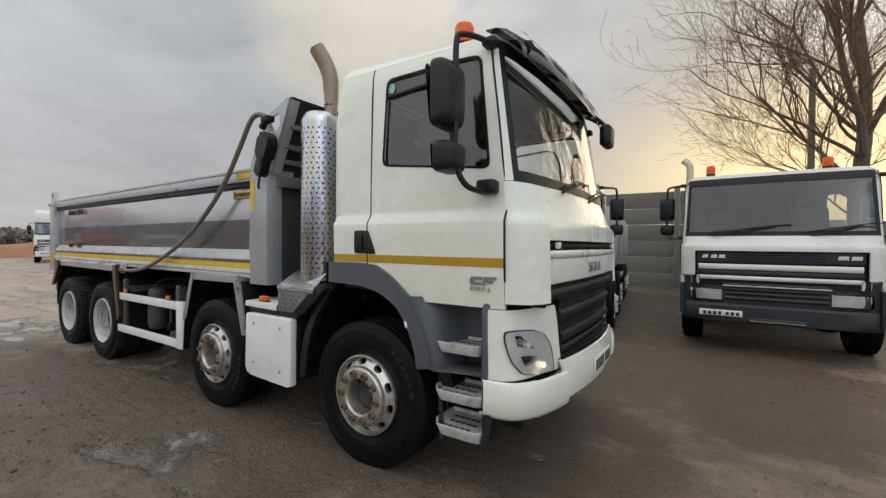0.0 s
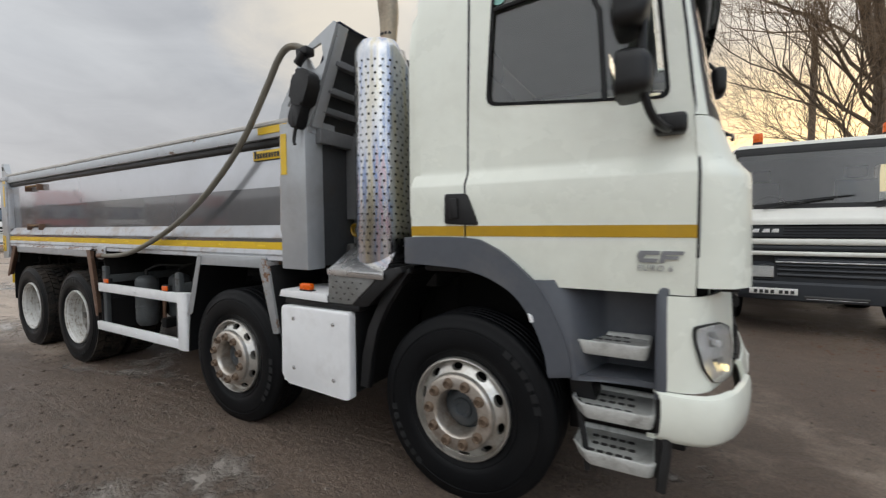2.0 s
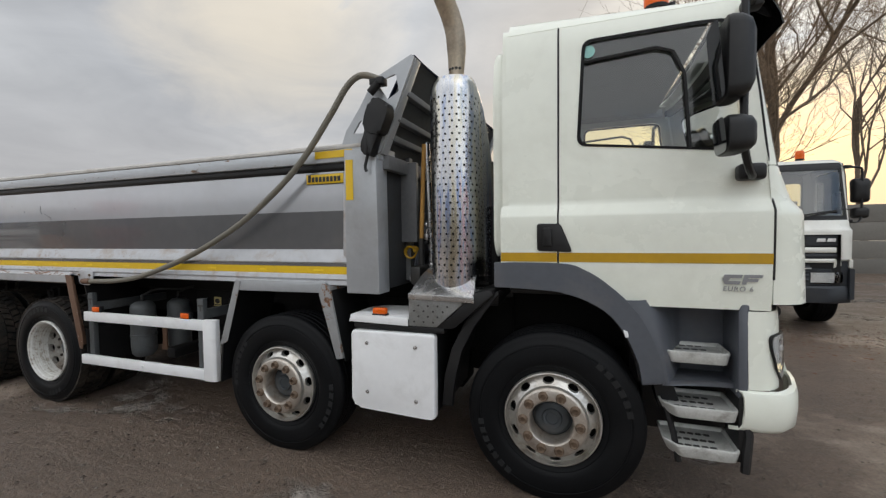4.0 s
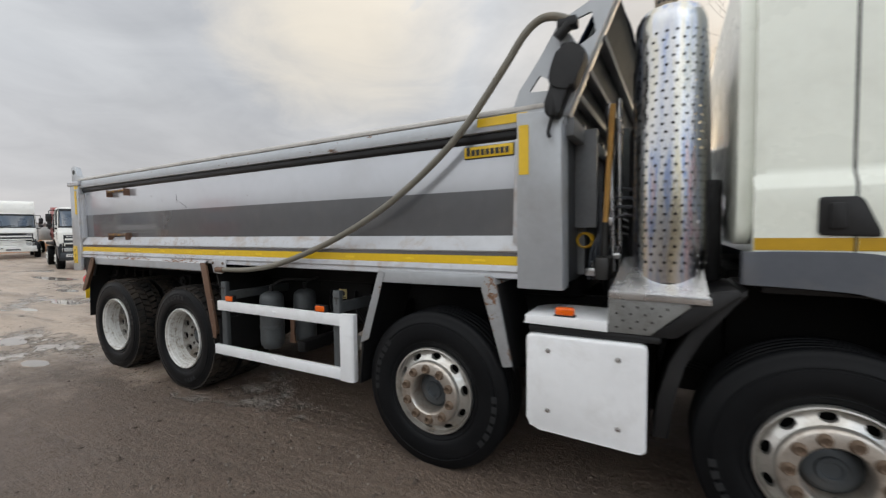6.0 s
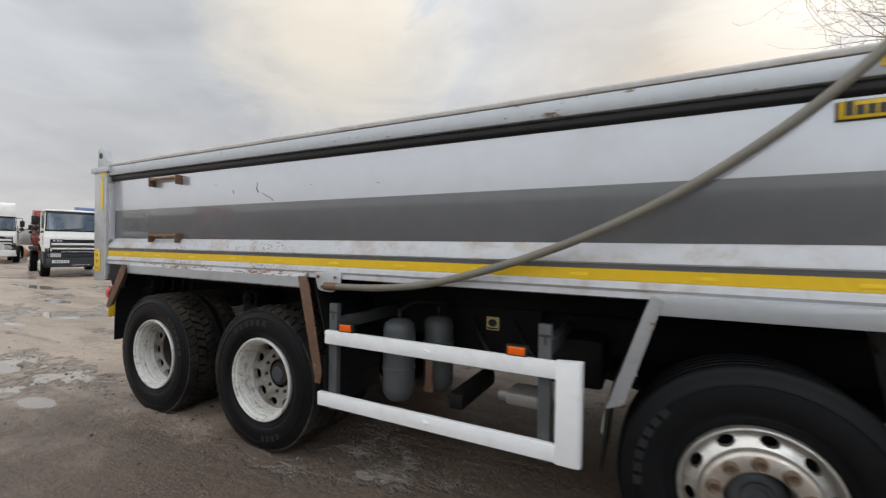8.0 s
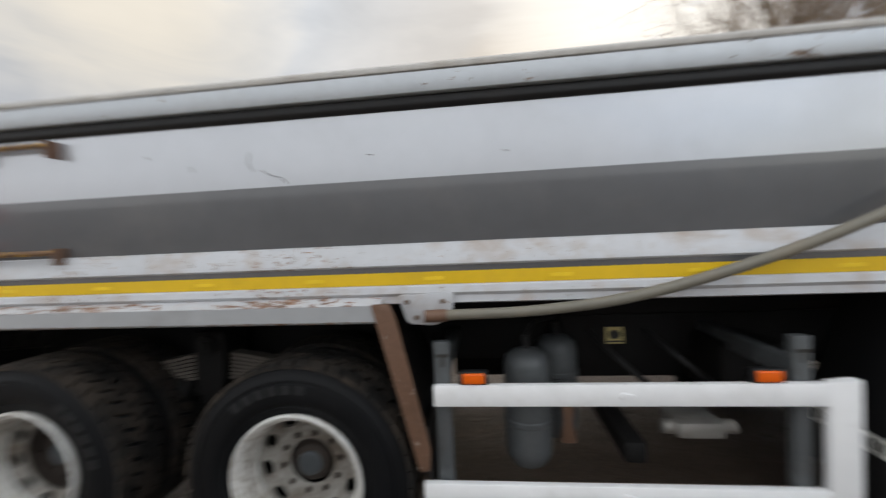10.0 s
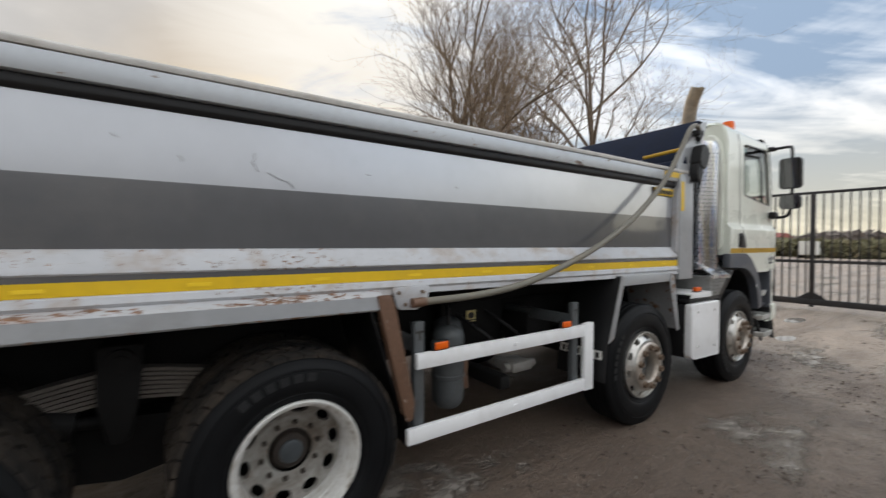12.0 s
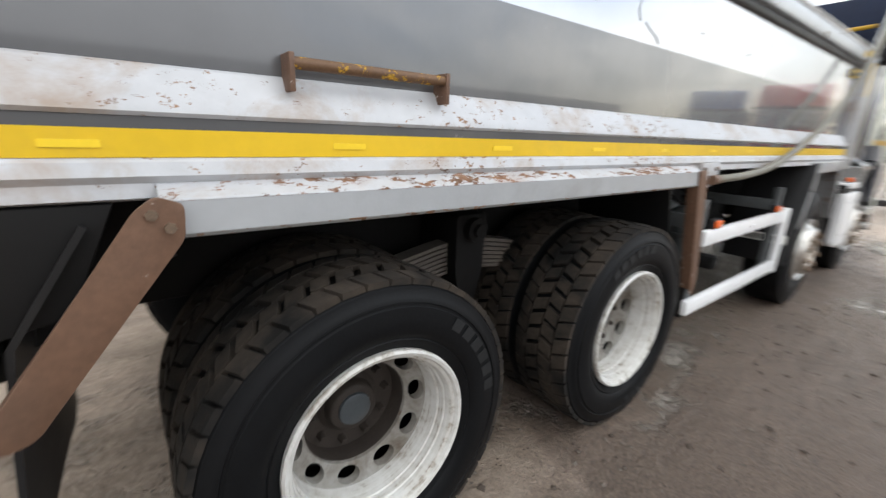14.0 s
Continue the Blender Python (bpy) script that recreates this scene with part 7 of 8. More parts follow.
# mudguards of the second and the drive axles
for far in (False, True):
    s, o = (1, 0.0) if not far else (-1, BODY_FAR)

    def yy(a, b):
        return sorted((o + s * a, o + s * b))
    bm = B()
    prism(bm, [(-0.415, 1.280), (0.385, 1.280), (0.405, 1.265), (0.375, 1.200), (-0.405, 1.195)], *yy(-0.012, 0.012), 0.004)
    box(bm, -0.40, 0.38, *yy(0.012, 0.46), 1.262, 1.278, 0.003)
    mg = part("mudguard", bm, SILVER, truck, "folded grey mudguard over the second wheel")
    bm = B()
    prism(bm, rounded([(0.375, 1.275), (0.43, 1.255), (0.535, 0.745), (0.478, 0.735), (0.345, 1.195)], 0.008, 2), *yy(-0.018, -0.012), 0.002)
    prism(bm, [(0.43, 1.255), (0.535, 0.745), (0.520, 0.745), (0.415, 1.255)], *yy(-0.012, 0.46), 0.002)
    part("mudguard_arm", bm, RUSTYGREY, mg, "grey mudguard arm with a rust patch")
    bm = B()
    prism(bm, rounded([(-0.415, 1.280), (-0.365, 1.265), (-0.515, 0.785), (-0.590, 0.755)], 0.008, 2), *yy(-0.018, -0.012), 0.002)
    part("mudguard_arm", bm, RUSTYGREY, mg, "grey mudguard arm with rusty edges")
    bm = B()
    prism(bm, [(-0.415, 1.270), (-0.59, 0.755), (-0.62, 0.45), (-0.605, 0.45), (-0.575, 0.755), (-0.40, 1.270)], *yy(0.0, 0.46), 0.002)
    part("mud_flap", bm, BLACK, mg)
    bm = prism(B(), [(-0.6015, 0.690), (-0.6085, 0.622), (-0.6115, 0.622), (-0.6045, 0.690)], *yy(0.03, 0.43))
    fs = part("flap_strip", bm, PLATEWHITE, mg, "white strip with dark marks on the mud flap")
    bm = B()
    for k in range(8):
        prism(bm, [(-0.6055, 0.678), (-0.6105, 0.632), (-0.6125, 0.632), (-0.6075, 0.678)], *yy(0.055 + 0.046 * k, 0.083 + 0.046 * k))
    islands("strip_mark", bm, INK, fs)
    bm = B()
    prism(bm, [(0.43, 1.22), (0.536, 0.72), (0.546, 0.72), (0.44, 1.22)], *yy(0.0, 0.46), 0.002)
    part("mud_flap", bm, BLACK, mg)
    # drive axles
    bm = B()
    sheet(bm, [[(x, o + s * y, z) for x in (-4.775, -2.505)] for y, z in ((0.045, 1.294), (0.006, 1.277), (-0.028, 1.258), (-0.030, 1.190), (-0.022, 1.182), (0.0, 1.182))], 0.004)
    dm = part("drive_mudguard", bm, GUARDGREY, truck, "long folded grey mudguard over the twin drive wheels", 20)
    dm.matrix_basis = ASKEW
    bm = B()
    sheet(bm, [[(x, o + s * -0.0315, z) for x in np.linspace(-4.765, -2.51, 3)] for z in (1.192, 1.256)])
    part("mudguard_face", bm, SILVER, dm)
    bm = B()
    sheet(bm, [[(x, o + s * y, z + 0.003) for x in np.linspace(-4.772, -2.507, 9)] for y, z in ((0.040, 1.292), (0.006, 1.277), (-0.029, 1.2575), (-0.031, 1.254))])
    part("mudguard_lip", bm, SCABBED, dm, "white mudguard flange flaking with rust", 20)
    bm = box(B(), -4.72, -2.56, *yy(0.02, 0.70), 1.236, 1.246)
    part("mudguard_top", bm, BLACK, dm)
    bm = B()
    prism(bm, rounded([(-4.815, 1.245), (-4.780, 1.272), (-4.735, 1.255), (-4.740, 1.190), (-5.000, 0.855), (-5.050, 0.840), (-5.080, 0.865)], 0.012, 3), *yy(-0.062, -0.053), 0.002)
    part("mudguard_arm", bm, RUSTPAINT, dm, "rust-brown mudguard arm")
    bm = B()
    prism(bm, [(-4.81, 1.24), (-5.080, 0.865), (-5.065, 0.860), (-4.795, 1.235)], *yy(-0.053, 0.0), 0.002)
    part("arm_flange", bm, RUSTPAINT, dm)
    bm = B()
    for x, z in ((-4.788, 1.238), (-4.762, 1.212)):
        rod(bm, (x, o + s * -0.062, z), (x, o + s * -0.070, z), 0.011, 0.010, 6)
    islands("arm_bolt", bm, RUSTNUT, dm)
    bm = B()
    prism(bm, rounded([(-2.545, 1.265), (-2.465, 1.265), (-2.44, 1.20), (-2.320, 0.66), (-2.330, 0.57), (-2.370, 0.57)], 0.012, 3), *yy(-0.040, -0.032), 0.002)
    prism(bm, [(-2.54, 1.25), (-2.375, 0.60), (-2.360, 0.60), (-2.525, 1.25)], *yy(-0.032, 0.02), 0.002)
    part("mudguard_arm", bm, RUSTPAINT, dm, "rust-brown mudguard arm")
    bm = B()
    prism(bm, [(-2.55, 1.25), (-2.335, 0.55), (-2.325, 0.55), (-2.535, 1.25)], *yy(0.10, 0.70), 0.002)
    prism(bm, [(-2.345, 0.74), (-2.335, 0.74), (-2.32, 0.40), (-2.33, 0.40)], *yy(0.0, 0.60), 0.002)
    part("mud_flap", bm, BLACK, dm)
    bm = B()
    rows = []
    for z, d in ((1.21, -0.02), (1.0, -0.15), (0.85, -0.17), (0.70, -0.185), (0.52, -0.19)):
        rows.append([(-4.875 + d - 0.006 * math.sin(j), o + s * y, z + 0.008 * math.sin(j * 2.0 + z)) for j, y in enumerate(np.linspace(0.0, 0.66, 7))])
    sheet(bm, rows, 0.012)
    part("mud_flap", bm, BLACK, dm, "black rubber mud flap")

# rear end: crossbar, lamp cluster, plate
bm = B()
box(bm, -5.18, -5.06, 0.30, BODY_FAR - 0.30, 0.86, 0.98, 0.015)
rb = part("rear_bar", bm, CHASSIS, truck, "grimy rear underrun bar")
for far in (False, True):
    s, o = (1, 0.0) if not far else (-1, BODY_FAR)
    bm = prism(B(), rounded([(o + s * 0.15, 0.90), (o + s * 0.27, 0.90), (o + s * 0.27, 1.025), (o + s * 0.15, 1.025)], 0.055, 6), -5.228, -5.153, 0.015, "x")
    part("lamp_housing", bm, BLACK, rb)
    bm = B()
    box(bm, -5.15, -5.08, *sorted((o + s * 0.20, o + s * 0.5)), 0.90, 0.96, 0.01)
    part("lamp_bracket", bm, CHASSIS, rb)
    bm = B()
    prism(bm, [(-5.16, 0.90), (-5.12, 0.90), (-5.08, 1.20), (-5.12, 1.22)], *sorted((o + s * 0.24, o + s * 0.30)), 0.008)
    part("lamp_bracket", bm, CHASSIS, rb)
    bm = B()
    prism(bm, rounded([(o + s * 0.145, 0.895), (o + s * 0.275, 0.895), (o + s * 0.275, 1.03), (o + s * 0.145, 1.03)], 0.06, 6), -5.286, -5.228, 0.016, "x", 3)
    part("tail_lamp", bm, RED, rb, "red tail lamp")
bm = box(B(), -5.215, -5.206, 0.140, 0.790, 0.728, 0.866, 0.004)
yp = part("number_plate", bm, YELLOW, rb, "yellow rear number plate")
bm = B()
for i in range(7):
    y = 0.20 + i * 0.080
    box(bm, -5.2175, -5.214, y, y + 0.045, 0.76, 0.84)
    box(bm, -5.207, -5.2045, y, y + 0.045, 0.775, 0.825)
islands("plate_bar", bm, MATS["faded_plate_print"], yp)
bm = prism(B(), [(-5.19, 0.96), (-5.14, 0.90), (-4.92, 0.92), (-4.80, 1.05), (-4.80, 1.25), (-5.22, 1.25), (-5.22, 1.10)], 0.34, 0.40, 0.01)
part("rear_plate", bm, CHASSIS, rb, "grimy black plate between the lamps and the chassis")
bm = prism(B(), [(-5.19, 1.25), (-4.84, 1.25), (-4.93, 1.04), (-5.11, 1.00), (-5.15, 1.06), (-5.18, 1.12)], 0.14, 0.17, 0.006)
part("lamp_hanger", bm, CHASSIS, rb, "grimy black hanger plate above the lamps")
bm = B()
for k in range(6):
    y = 0.30 + 0.10 * k
    tube(bm, smooth_line([(-4.75, y, 1.10), (-4.88, y + 0.04, 1.02 - 0.02 * k), (-5.06, y, 1.0), (-5.12, y - 0.03, 0.93)], 4), 0.012, 6)
islands("rear_wiring", bm, BLACK, rb)
bm = B()
prism(bm, [(-5.46, 1.10), (-5.21, 1.24), (-4.7, 1.24), (-4.7, 1.10), (-4.95, 1.04)], 0.60, BODY_FAR - 0.60, 0.02)
box(bm, -4.7, 0.8, 0.65, BODY_FAR - 0.65, 1.07, 1.25, 0.02)
part("subframe", bm, CHASSIS, truck, "black body subframe")
bm = B()
for x in np.arange(-4.9, 0.6, 0.55):
    box(bm, x, x + 0.06, 0.34, BODY_FAR - 0.34, 1.20, 1.29, 0.006)
islands("body_bearer", bm, CHASSIS, truck)

# ram, tanks and a broom between cab and body
bm = B()
rod(bm, (0.98, 1.24, 0.9), (0.98, 1.24, 2.1), 0.11, None, 24)
rod(bm, (0.98, 1.24, 2.1), (0.98, 1.24, 2.3), 0.085, None, 24)
rm = part("tipping_ram", bm, TANK, truck, "dark grey tipping ram")
bm = B()
rod(bm, (1.13, 0.62, 1.22), (1.13, 0.62, 2.10), 0.028, None, 16)
rod(bm, (1.38, 0.95, 1.22), (1.38, 0.95, 2.20), 0.07, None, 20)
box(bm, 1.0, 1.55, 0.45, 1.9, 1.08, 1.24, 0.02)
tube(bm, smooth_line([(1.13, 0.62, 2.08), (1.14, 0.63, 2.16), (1.22, 0.75, 2.18), (1.38, 0.93, 2.12)], 5), 0.028, 10)
for i in range(5):
    tube(bm, smooth_line([(0.85, 0.7 + 0.12 * i, 1.3), (1.0, 0.6 + 0.14 * i, 1.5 + 0.05 * i), (1.3, 0.7 + 0.12 * i, 1.45), (1.6, 0.8 + 0.1 * i, 1.6)], 5), 0.016, 6)
islands("pipe", bm, surface("dull_grey_pipework", (0.040, 0.041, 0.043), 0.42, 0.4, scale=6, vary=0.3, dirt=0.5, dirt_scale=6, dirt_color=(0.028, 0.023, 0.02)), truck, "dull grey pipework behind the cab")
bm = B()
rod(bm, (1.03, 0.46, 1.28), (1.00, 0.46, 2.30), 0.022, None, 12)
rod(bm, (1.06, 0.52, 1.28), (1.05, 0.52, 2.34), 0.016, None, 12)
islands("steel_pipe", bm, POLISHED, truck, "bright steel pipe behind the cab")
bm = B()
for x, y, z, a, b in ((0.905, 0.42, 1.25, 0.07, 0.05), (0.93, 0.55, 1.30, 0.05, 0.06), (1.01, 0.40, 1.56, 0.045, 0.05), (0.98, 0.50, 1.66, 0.04, 0.04), (1.05, 0.42, 1.36, 0.05, 0.035)):
    box(bm, x - a / 2, x + a / 2, y - 0.03, y + 0.03, z, z + b, 0.008)
    rod(bm, (x, y, z + b), (x + 0.01, y, z + b + 0.04), 0.012, 0.010, 8)
islands("valve_block", bm, POLISHED, truck, "small metal valve block")
bm = B()
tube(bm, [(0.86 + 0.045 * math.cos(k * 0.55), 0.42 + 0.005 * k / 2, 1.47 + 0.045 * math.sin(k * 0.55)) for k in range(46)], 0.008, 6)
part("coiled_hose", bm, MUSTARD, truck, "coiled mustard air hose")
bm = B()
for k in range(4):
    tube(bm, smooth_line([(0.88 + 0.03 * k, 0.48, 1.22), (0.92 + 0.02 * k, 0.44 - 0.01 * k, 1.45), (1.06 - 0.03 * k, 0.50, 1.62 + 0.05 * k), (1.30, 0.55, 1.58 + 0.06 * k)], 5), 0.011, 6)
islands("air_hose", bm, GREYPL, truck, "grey air hose")
bm = B()
rod(bm, (0.995, 0.34, 1.56), (1.035, 0.32, 2.26), 0.0165, 0.0165, 10)
br = thing("broom", Matrix(), "yard broom with an orange wooden handle strapped behind the cab", "broom")
part("broom_handle", bm, WOOD, br, "orange wooden handle")
bm = B()
rod(bm, (0.99, 0.345, 1.38), (0.995, 0.34, 1.58), 0.022, 0.019, 10)
box(bm, 0.95, 1.03, 0.22, 0.47, 1.245, 1.38, 0.02)
part("broom_head", bm, INK, br)

# ---------------------------------------------------------------- other vehicles
def older_front(cab, paint):
    """Front of the older lorry: wide slatted grey grille, grey bumper, square lamps."""
    def bow(y, x):
        q = max(0.0, abs(y - 1.15) - 0.78) / 0.37
        return x - 0.035 * ((y - 1.15) / 0.95) ** 2 - 0.13 * q * q

    def band(bm, z0, z1, x, y0, y1, r=0.012, t=0.02):
        rows = [[(bow(y, x) + o, y, z) for y in np.linspace(y0, y1, 13)] for z, o in ((z0, -r), (z0 + r, 0.0), ((z0 + z1) / 2, 0.004), (z1 - r, 0.0), (z1, -r))]
        sheet(bm, rows, t)
    bm = box(B(), 3.08, 3.15, 0.16, 2.14, 0.70, 1.64, 0.01)
    part("grille_backing", bm, BLACK, cab)
    bm = B()
    band(bm, 1.46, 1.60, 3.235, 0.22, 2.08)
    band(bm, 1.255, 1.345, 3.225, 0.22, 2.08)
    islands("grille_slat", bm, GREYTRIM, cab, "dark grey grille slats")
    bm = B()
    for z in (1.49, 1.52, 1.55, 1.58):
        band(bm, z, z + 0.012, 3.243, 0.62, 1.68, 0.003)
    islands("grille_rib", bm, BLACK, cab)
    bm = B()
    band(bm, 1.355, 1.445, 3.245, 0.24, 2.06)
    band(bm, 1.175, 1.245, 3.245, 0.26, 2.04)
    islands("grille_bar", bm, paint, cab, "white grille bars")
    bm = B()
    for y0 in (0.28, 0.39, 0.49):
        prism(bm, [(y0, 1.515), (y0 + 0.085, 1.515), (y0 + 0.085, 1.555), (y0 + 0.02, 1.555)], bow(y0, 3.239), bow(y0, 3.249), 0.002, "x")
    for y0 in (1.80, 1.93):
        prism(bm, [(y0, 1.515), (y0 + 0.11, 1.515), (y0 + 0.11, 1.555), (y0 + 0.015, 1.555)], bow(y0, 3.239), bow(y0, 3.249), 0.002, "x")
    islands("badge", bm, LIGHTBADGE, cab, "silver badge shapes")
    bm = B()
    band(bm, 0.62, 1.15, 3.20, 0.55, 1.75, 0.02)
    for z in (0.86, 0.93, 1.0, 1.08):
        band(bm, z, z + 0.045, 3.235, 0.58, 1.72, 0.012)
    band(bm, 0.42, 0.80, 3.28, 0.02, 2.28, 0.03, 0.03)
    for a, b in ((0.0, 0.56), (1.74, 2.30)):
        band(bm, 0.79, 1.075, 3.19, a, b, 0.02)
    islands("bumper", bm, GREYTRIM, cab, "dark grey plastic bumper and lower grille")
    bm = B()
    band(bm, 0.50, 0.60, 3.292, 0.86, 1.50, 0.006)
    part("bumper_intake", bm, INK, cab)
    bm = B()
    band(bm, 1.07, 1.082, 3.248, 0.55, 1.75, 0.003)
    band(bm, 0.505, 0.52, 3.297, 0.88, 1.48, 0.003)
    islands("grille_strip", bm, LIGHTBADGE, cab)
    for a, b in ((0.04, 0.54), (1.76, 2.26)):
        bm = B()
        band(bm, 0.840, 1.010, 3.205, a, b, 0.008)
        hl = part("headlamp", bm, LAMPBOWL, cab, "square clear headlamp")
        bm = B()
        band(bm, 0.833, 1.017, 3.222, a, b, 0.012, 0.002)
        ln = part("lens", bm, LENS, hl)
        ln.visible_shadow = False
    bm = box(B(), 3.285, 3.296, 0.26, 0.79, 0.60, 0.715, 0.004)
    pl = part("number_plate", bm, PLATEWHITE, cab, "white number plate")
    bm = B()
    for i in range(7):
        y = 0.31 + i * 0.062 + (0.03 if i > 3 else 0)
        box(bm, 3.295, 3.2985, y, y + 0.04, 0.625, 0.69)
    islands("plate_bar", bm, INK, pl)
    for y, tip in ((0.40, 1.15), (1.55, 2.05)):
        bm = B()
        tube(bm, smooth_line([(3.17, y, 1.93), (3.20, (y + tip) / 2, 2.02), (3.185, tip, 2.07)], 4), 0.010, 6)
        tube(bm, [(3.18, y - 0.1, 1.99), (3.19, tip, 2.085), (3.16, tip + 0.2, 2.10)], 0.008, 6)
        part("wiper", bm, BLACK, cab)
    for far in (False, True):
        o, s = (0.0, 1) if not far else (WIDE, -1)
        bm = B()
        prism(bm, [(1.62, 1.43), (2.05, 1.43), (2.33, 1.2), (2.55, 0.76), (3.03, 0.55), (3.17, 0.55), (3.17, 1.075), (3.03, 1.08), (2.62, 1.10), (2.42, 1.21), (2.3, 1.25), (2.1, 1.40)], *sorted((o + s * 0.0, o + s * 0.06)), 0.008)
        prism(bm, [(2.5, 1.20), (3.12, 1.20), (3.12, 0.45), (2.62, 0.45)], *sorted((o + s * 0.06, o + s * 0.30)), 0.01)
        part("front_wing", bm, GREYTRIM, cab, "dark grey wing and step panel")
        bm = B()
        prism(bm, rounded([(2.45, 1.215), (2.63, 1.108), (3.12, 1.088), (3.12, 1.225), (2.45, 1.235)], 0.01, 2), *sorted((o + s * 0.002, o + s * 0.05)), 0.004)
        band(bm, 1.083, 1.245, 3.205, *sorted((o + s * 0.002, o + s * 0.25)), 0.01)
        islands("corner_panel", bm, paint, cab)


def tipper_box(lorry, paint, x0=-5.2, x1=1.35, top=2.30):
    bm = B()
    ring = [(0.05, 1.30), (0.0, 1.40), (0.0, top), (0.08, top + 0.05), (0.16, top), (0.16, 1.45), (2.30, 1.45), (2.30, top), (2.38, top + 0.05), (2.46, top), (2.46, 1.40), (2.41, 1.30)]
    prism(bm, ring, x0, x1, 0.0, "x")
    box(bm, x1 - 0.06, x1, 0.16, 2.30, 1.45, top + 0.15, 0.01)
    b = part("tipper_body", bm, paint, lorry, "grey ribbed tipper body")
    for far in (0, 1):
        for x in np.arange(x0 + 0.3, x1 - 0.1, 0.62):
            bm = box(B(), x, x + 0.09, *((-0.03, 0.0) if not far else (2.46, 2.49)), 1.35, top, 0.008)
            part("side_rib", bm, paint, b)
    bm = B()
    for y in (0.80, 1.60):
        box(bm, x0 + 0.1, 2.9, y, y + 0.07, 0.75, 1.05, 0.01)
    box(bm, x0 + 0.2, 1.3, 0.7, 1.8, 1.05, 1.30, 0.01)
    part("chassis", bm, CHASSIS, lorry)
    bm = B()
    for far in (0, 1):
        box(bm, -2.3, -0.7, *((0.03, 0.06) if not far else (2.40, 2.43)), 0.80, 0.90, 0.005)
        box(bm, -2.3, -0.7, *((0.03, 0.06) if not far else (2.40, 2.43)), 0.45, 0.55, 0.005)
    islands("side_guard", bm, WHITE, lorry, "pale side guard rail")


def plain_wheels(lorry, axles, wide=2.46):
    made = None
    for x in axles:
        for far in (0, 1):
            m = Matrix.Translation((x, wide + 0.0 if far else 0.0, 0.5)) @ (Matrix.Rotation(math.pi, 4, "Z") if far else Matrix())
            if made is None:
                bm = lathe(B(), [(0.0, 0.01), (0.09, 0.01), (0.10, 0.06)], 20)
                made = part("wheel", bm, HUBGREY, lorry, "road wheel with a steel rim")
                made.matrix_basis = m
                part("tyre", lathe(B(), tyre_profile(TYRE_W, TYRE_R, 0.286, True), 40), RUBBER, made)
                bm = lathe(B(), [(0.287, 0.04), (0.297, 0.004), (0.28, 0.0), (0.265, 0.03), (0.20, 0.02), (0.18, -0.02), (0.10, -0.02)], 32)
                part("rim", bm, ALLOY, made)
                bm = B()
                for k in range(10):
                    a = 2 * math.pi * k / 10
                    rod(bm, (0.145 * math.cos(a), -0.02, 0.145 * math.sin(a)), (0.145 * math.cos(a), -0.06, 0.145 * math.sin(a)), 0.02, 0.016, 6)
                islands("wheel_nut", bm, PLATEWHITE, made)
            else:
                copy_wheel(made, lorry, m)


GREYWHITE = surface("grey_white_cab_paint", (0.72, 0.72, 0.67), 0.35, scale=0.9, vary=0.06, coat=0.35, dirt=0.30, dirt_scale=1.5, dirt_color=(0.36, 0.33, 0.29))
OLDGREY = surface("pale_grey_tipper_paint", (0.44, 0.44, 0.43), 0.5, scale=1.4, vary=0.12, dirt=0.5, dirt_scale=1.6, dirt_color=(0.24, 0.21, 0.18), chips=0.15)

turn = Matrix.Rotation(radians(-90), 4, "Z")
lorry2 = thing("parked_tipper_truck", Matrix.Translation((3.63, 8.47, 0)) @ turn @ Matrix.Scale(0.97, 4, (0, 0, 1)), "grey-white older tipper lorry parked facing the yard", "truck", "parked lorries in the row")
cab_shell(lorry2, GREYWHITE, False, True)
older_front(lorry2, GREYWHITE)
mirror_set(lorry2)
mirror_set(lorry2, True)
beacon("beacon", lorry2, 2.70, 0.38, 2.905)
beacon("beacon", lorry2, 2.70, 1.78, 2.905)
tipper_box(lorry2, OLDGREY, top=1.95)
plain_wheels(lorry2, AXLES)
bm = B()
tube(bm, smooth_line([(1.45, 0.10, 1.3), (1.45, 0.05, 2.6), (1.45, 0.05, 3.08), (1.45, 0.03, 3.22), (1.44, -0.06, 3.32)], 5), 0.06, 14, False)
part("exhaust_pipe", bm, PIPE, lorry2, "upright rusty exhaust pipe")

lorry3 = thing("parked_tipper_truck", Matrix.Translation((-0.15, 7.73, 0)) @ Matrix.Rotation(radians(-83), 4, "Z") @ Matrix.Scale(0.97, 4, (0, 0, 1)), "white tipper lorry with a pale body parked behind", "truck", "parked lorries in the row")
cab_shell(lorry3, WHITE, False)
older_front(lorry3, WHITE)
mirror_set(lorry3)
mirror_set(lorry3, True)
beacon("beacon", lorry3, 2.70, 0.50, 2.905)
beacon("beacon", lorry3, 2.70, 1.80, 2.905)
tipper_box(lorry3, OLDGREY, -4.6)
plain_wheels(lorry3, AXLES)


DUSTYSCREEN = pane_material("dusty_screen", (0.56, 0.57, 0.54), 0.05, 1.6, 0.07)
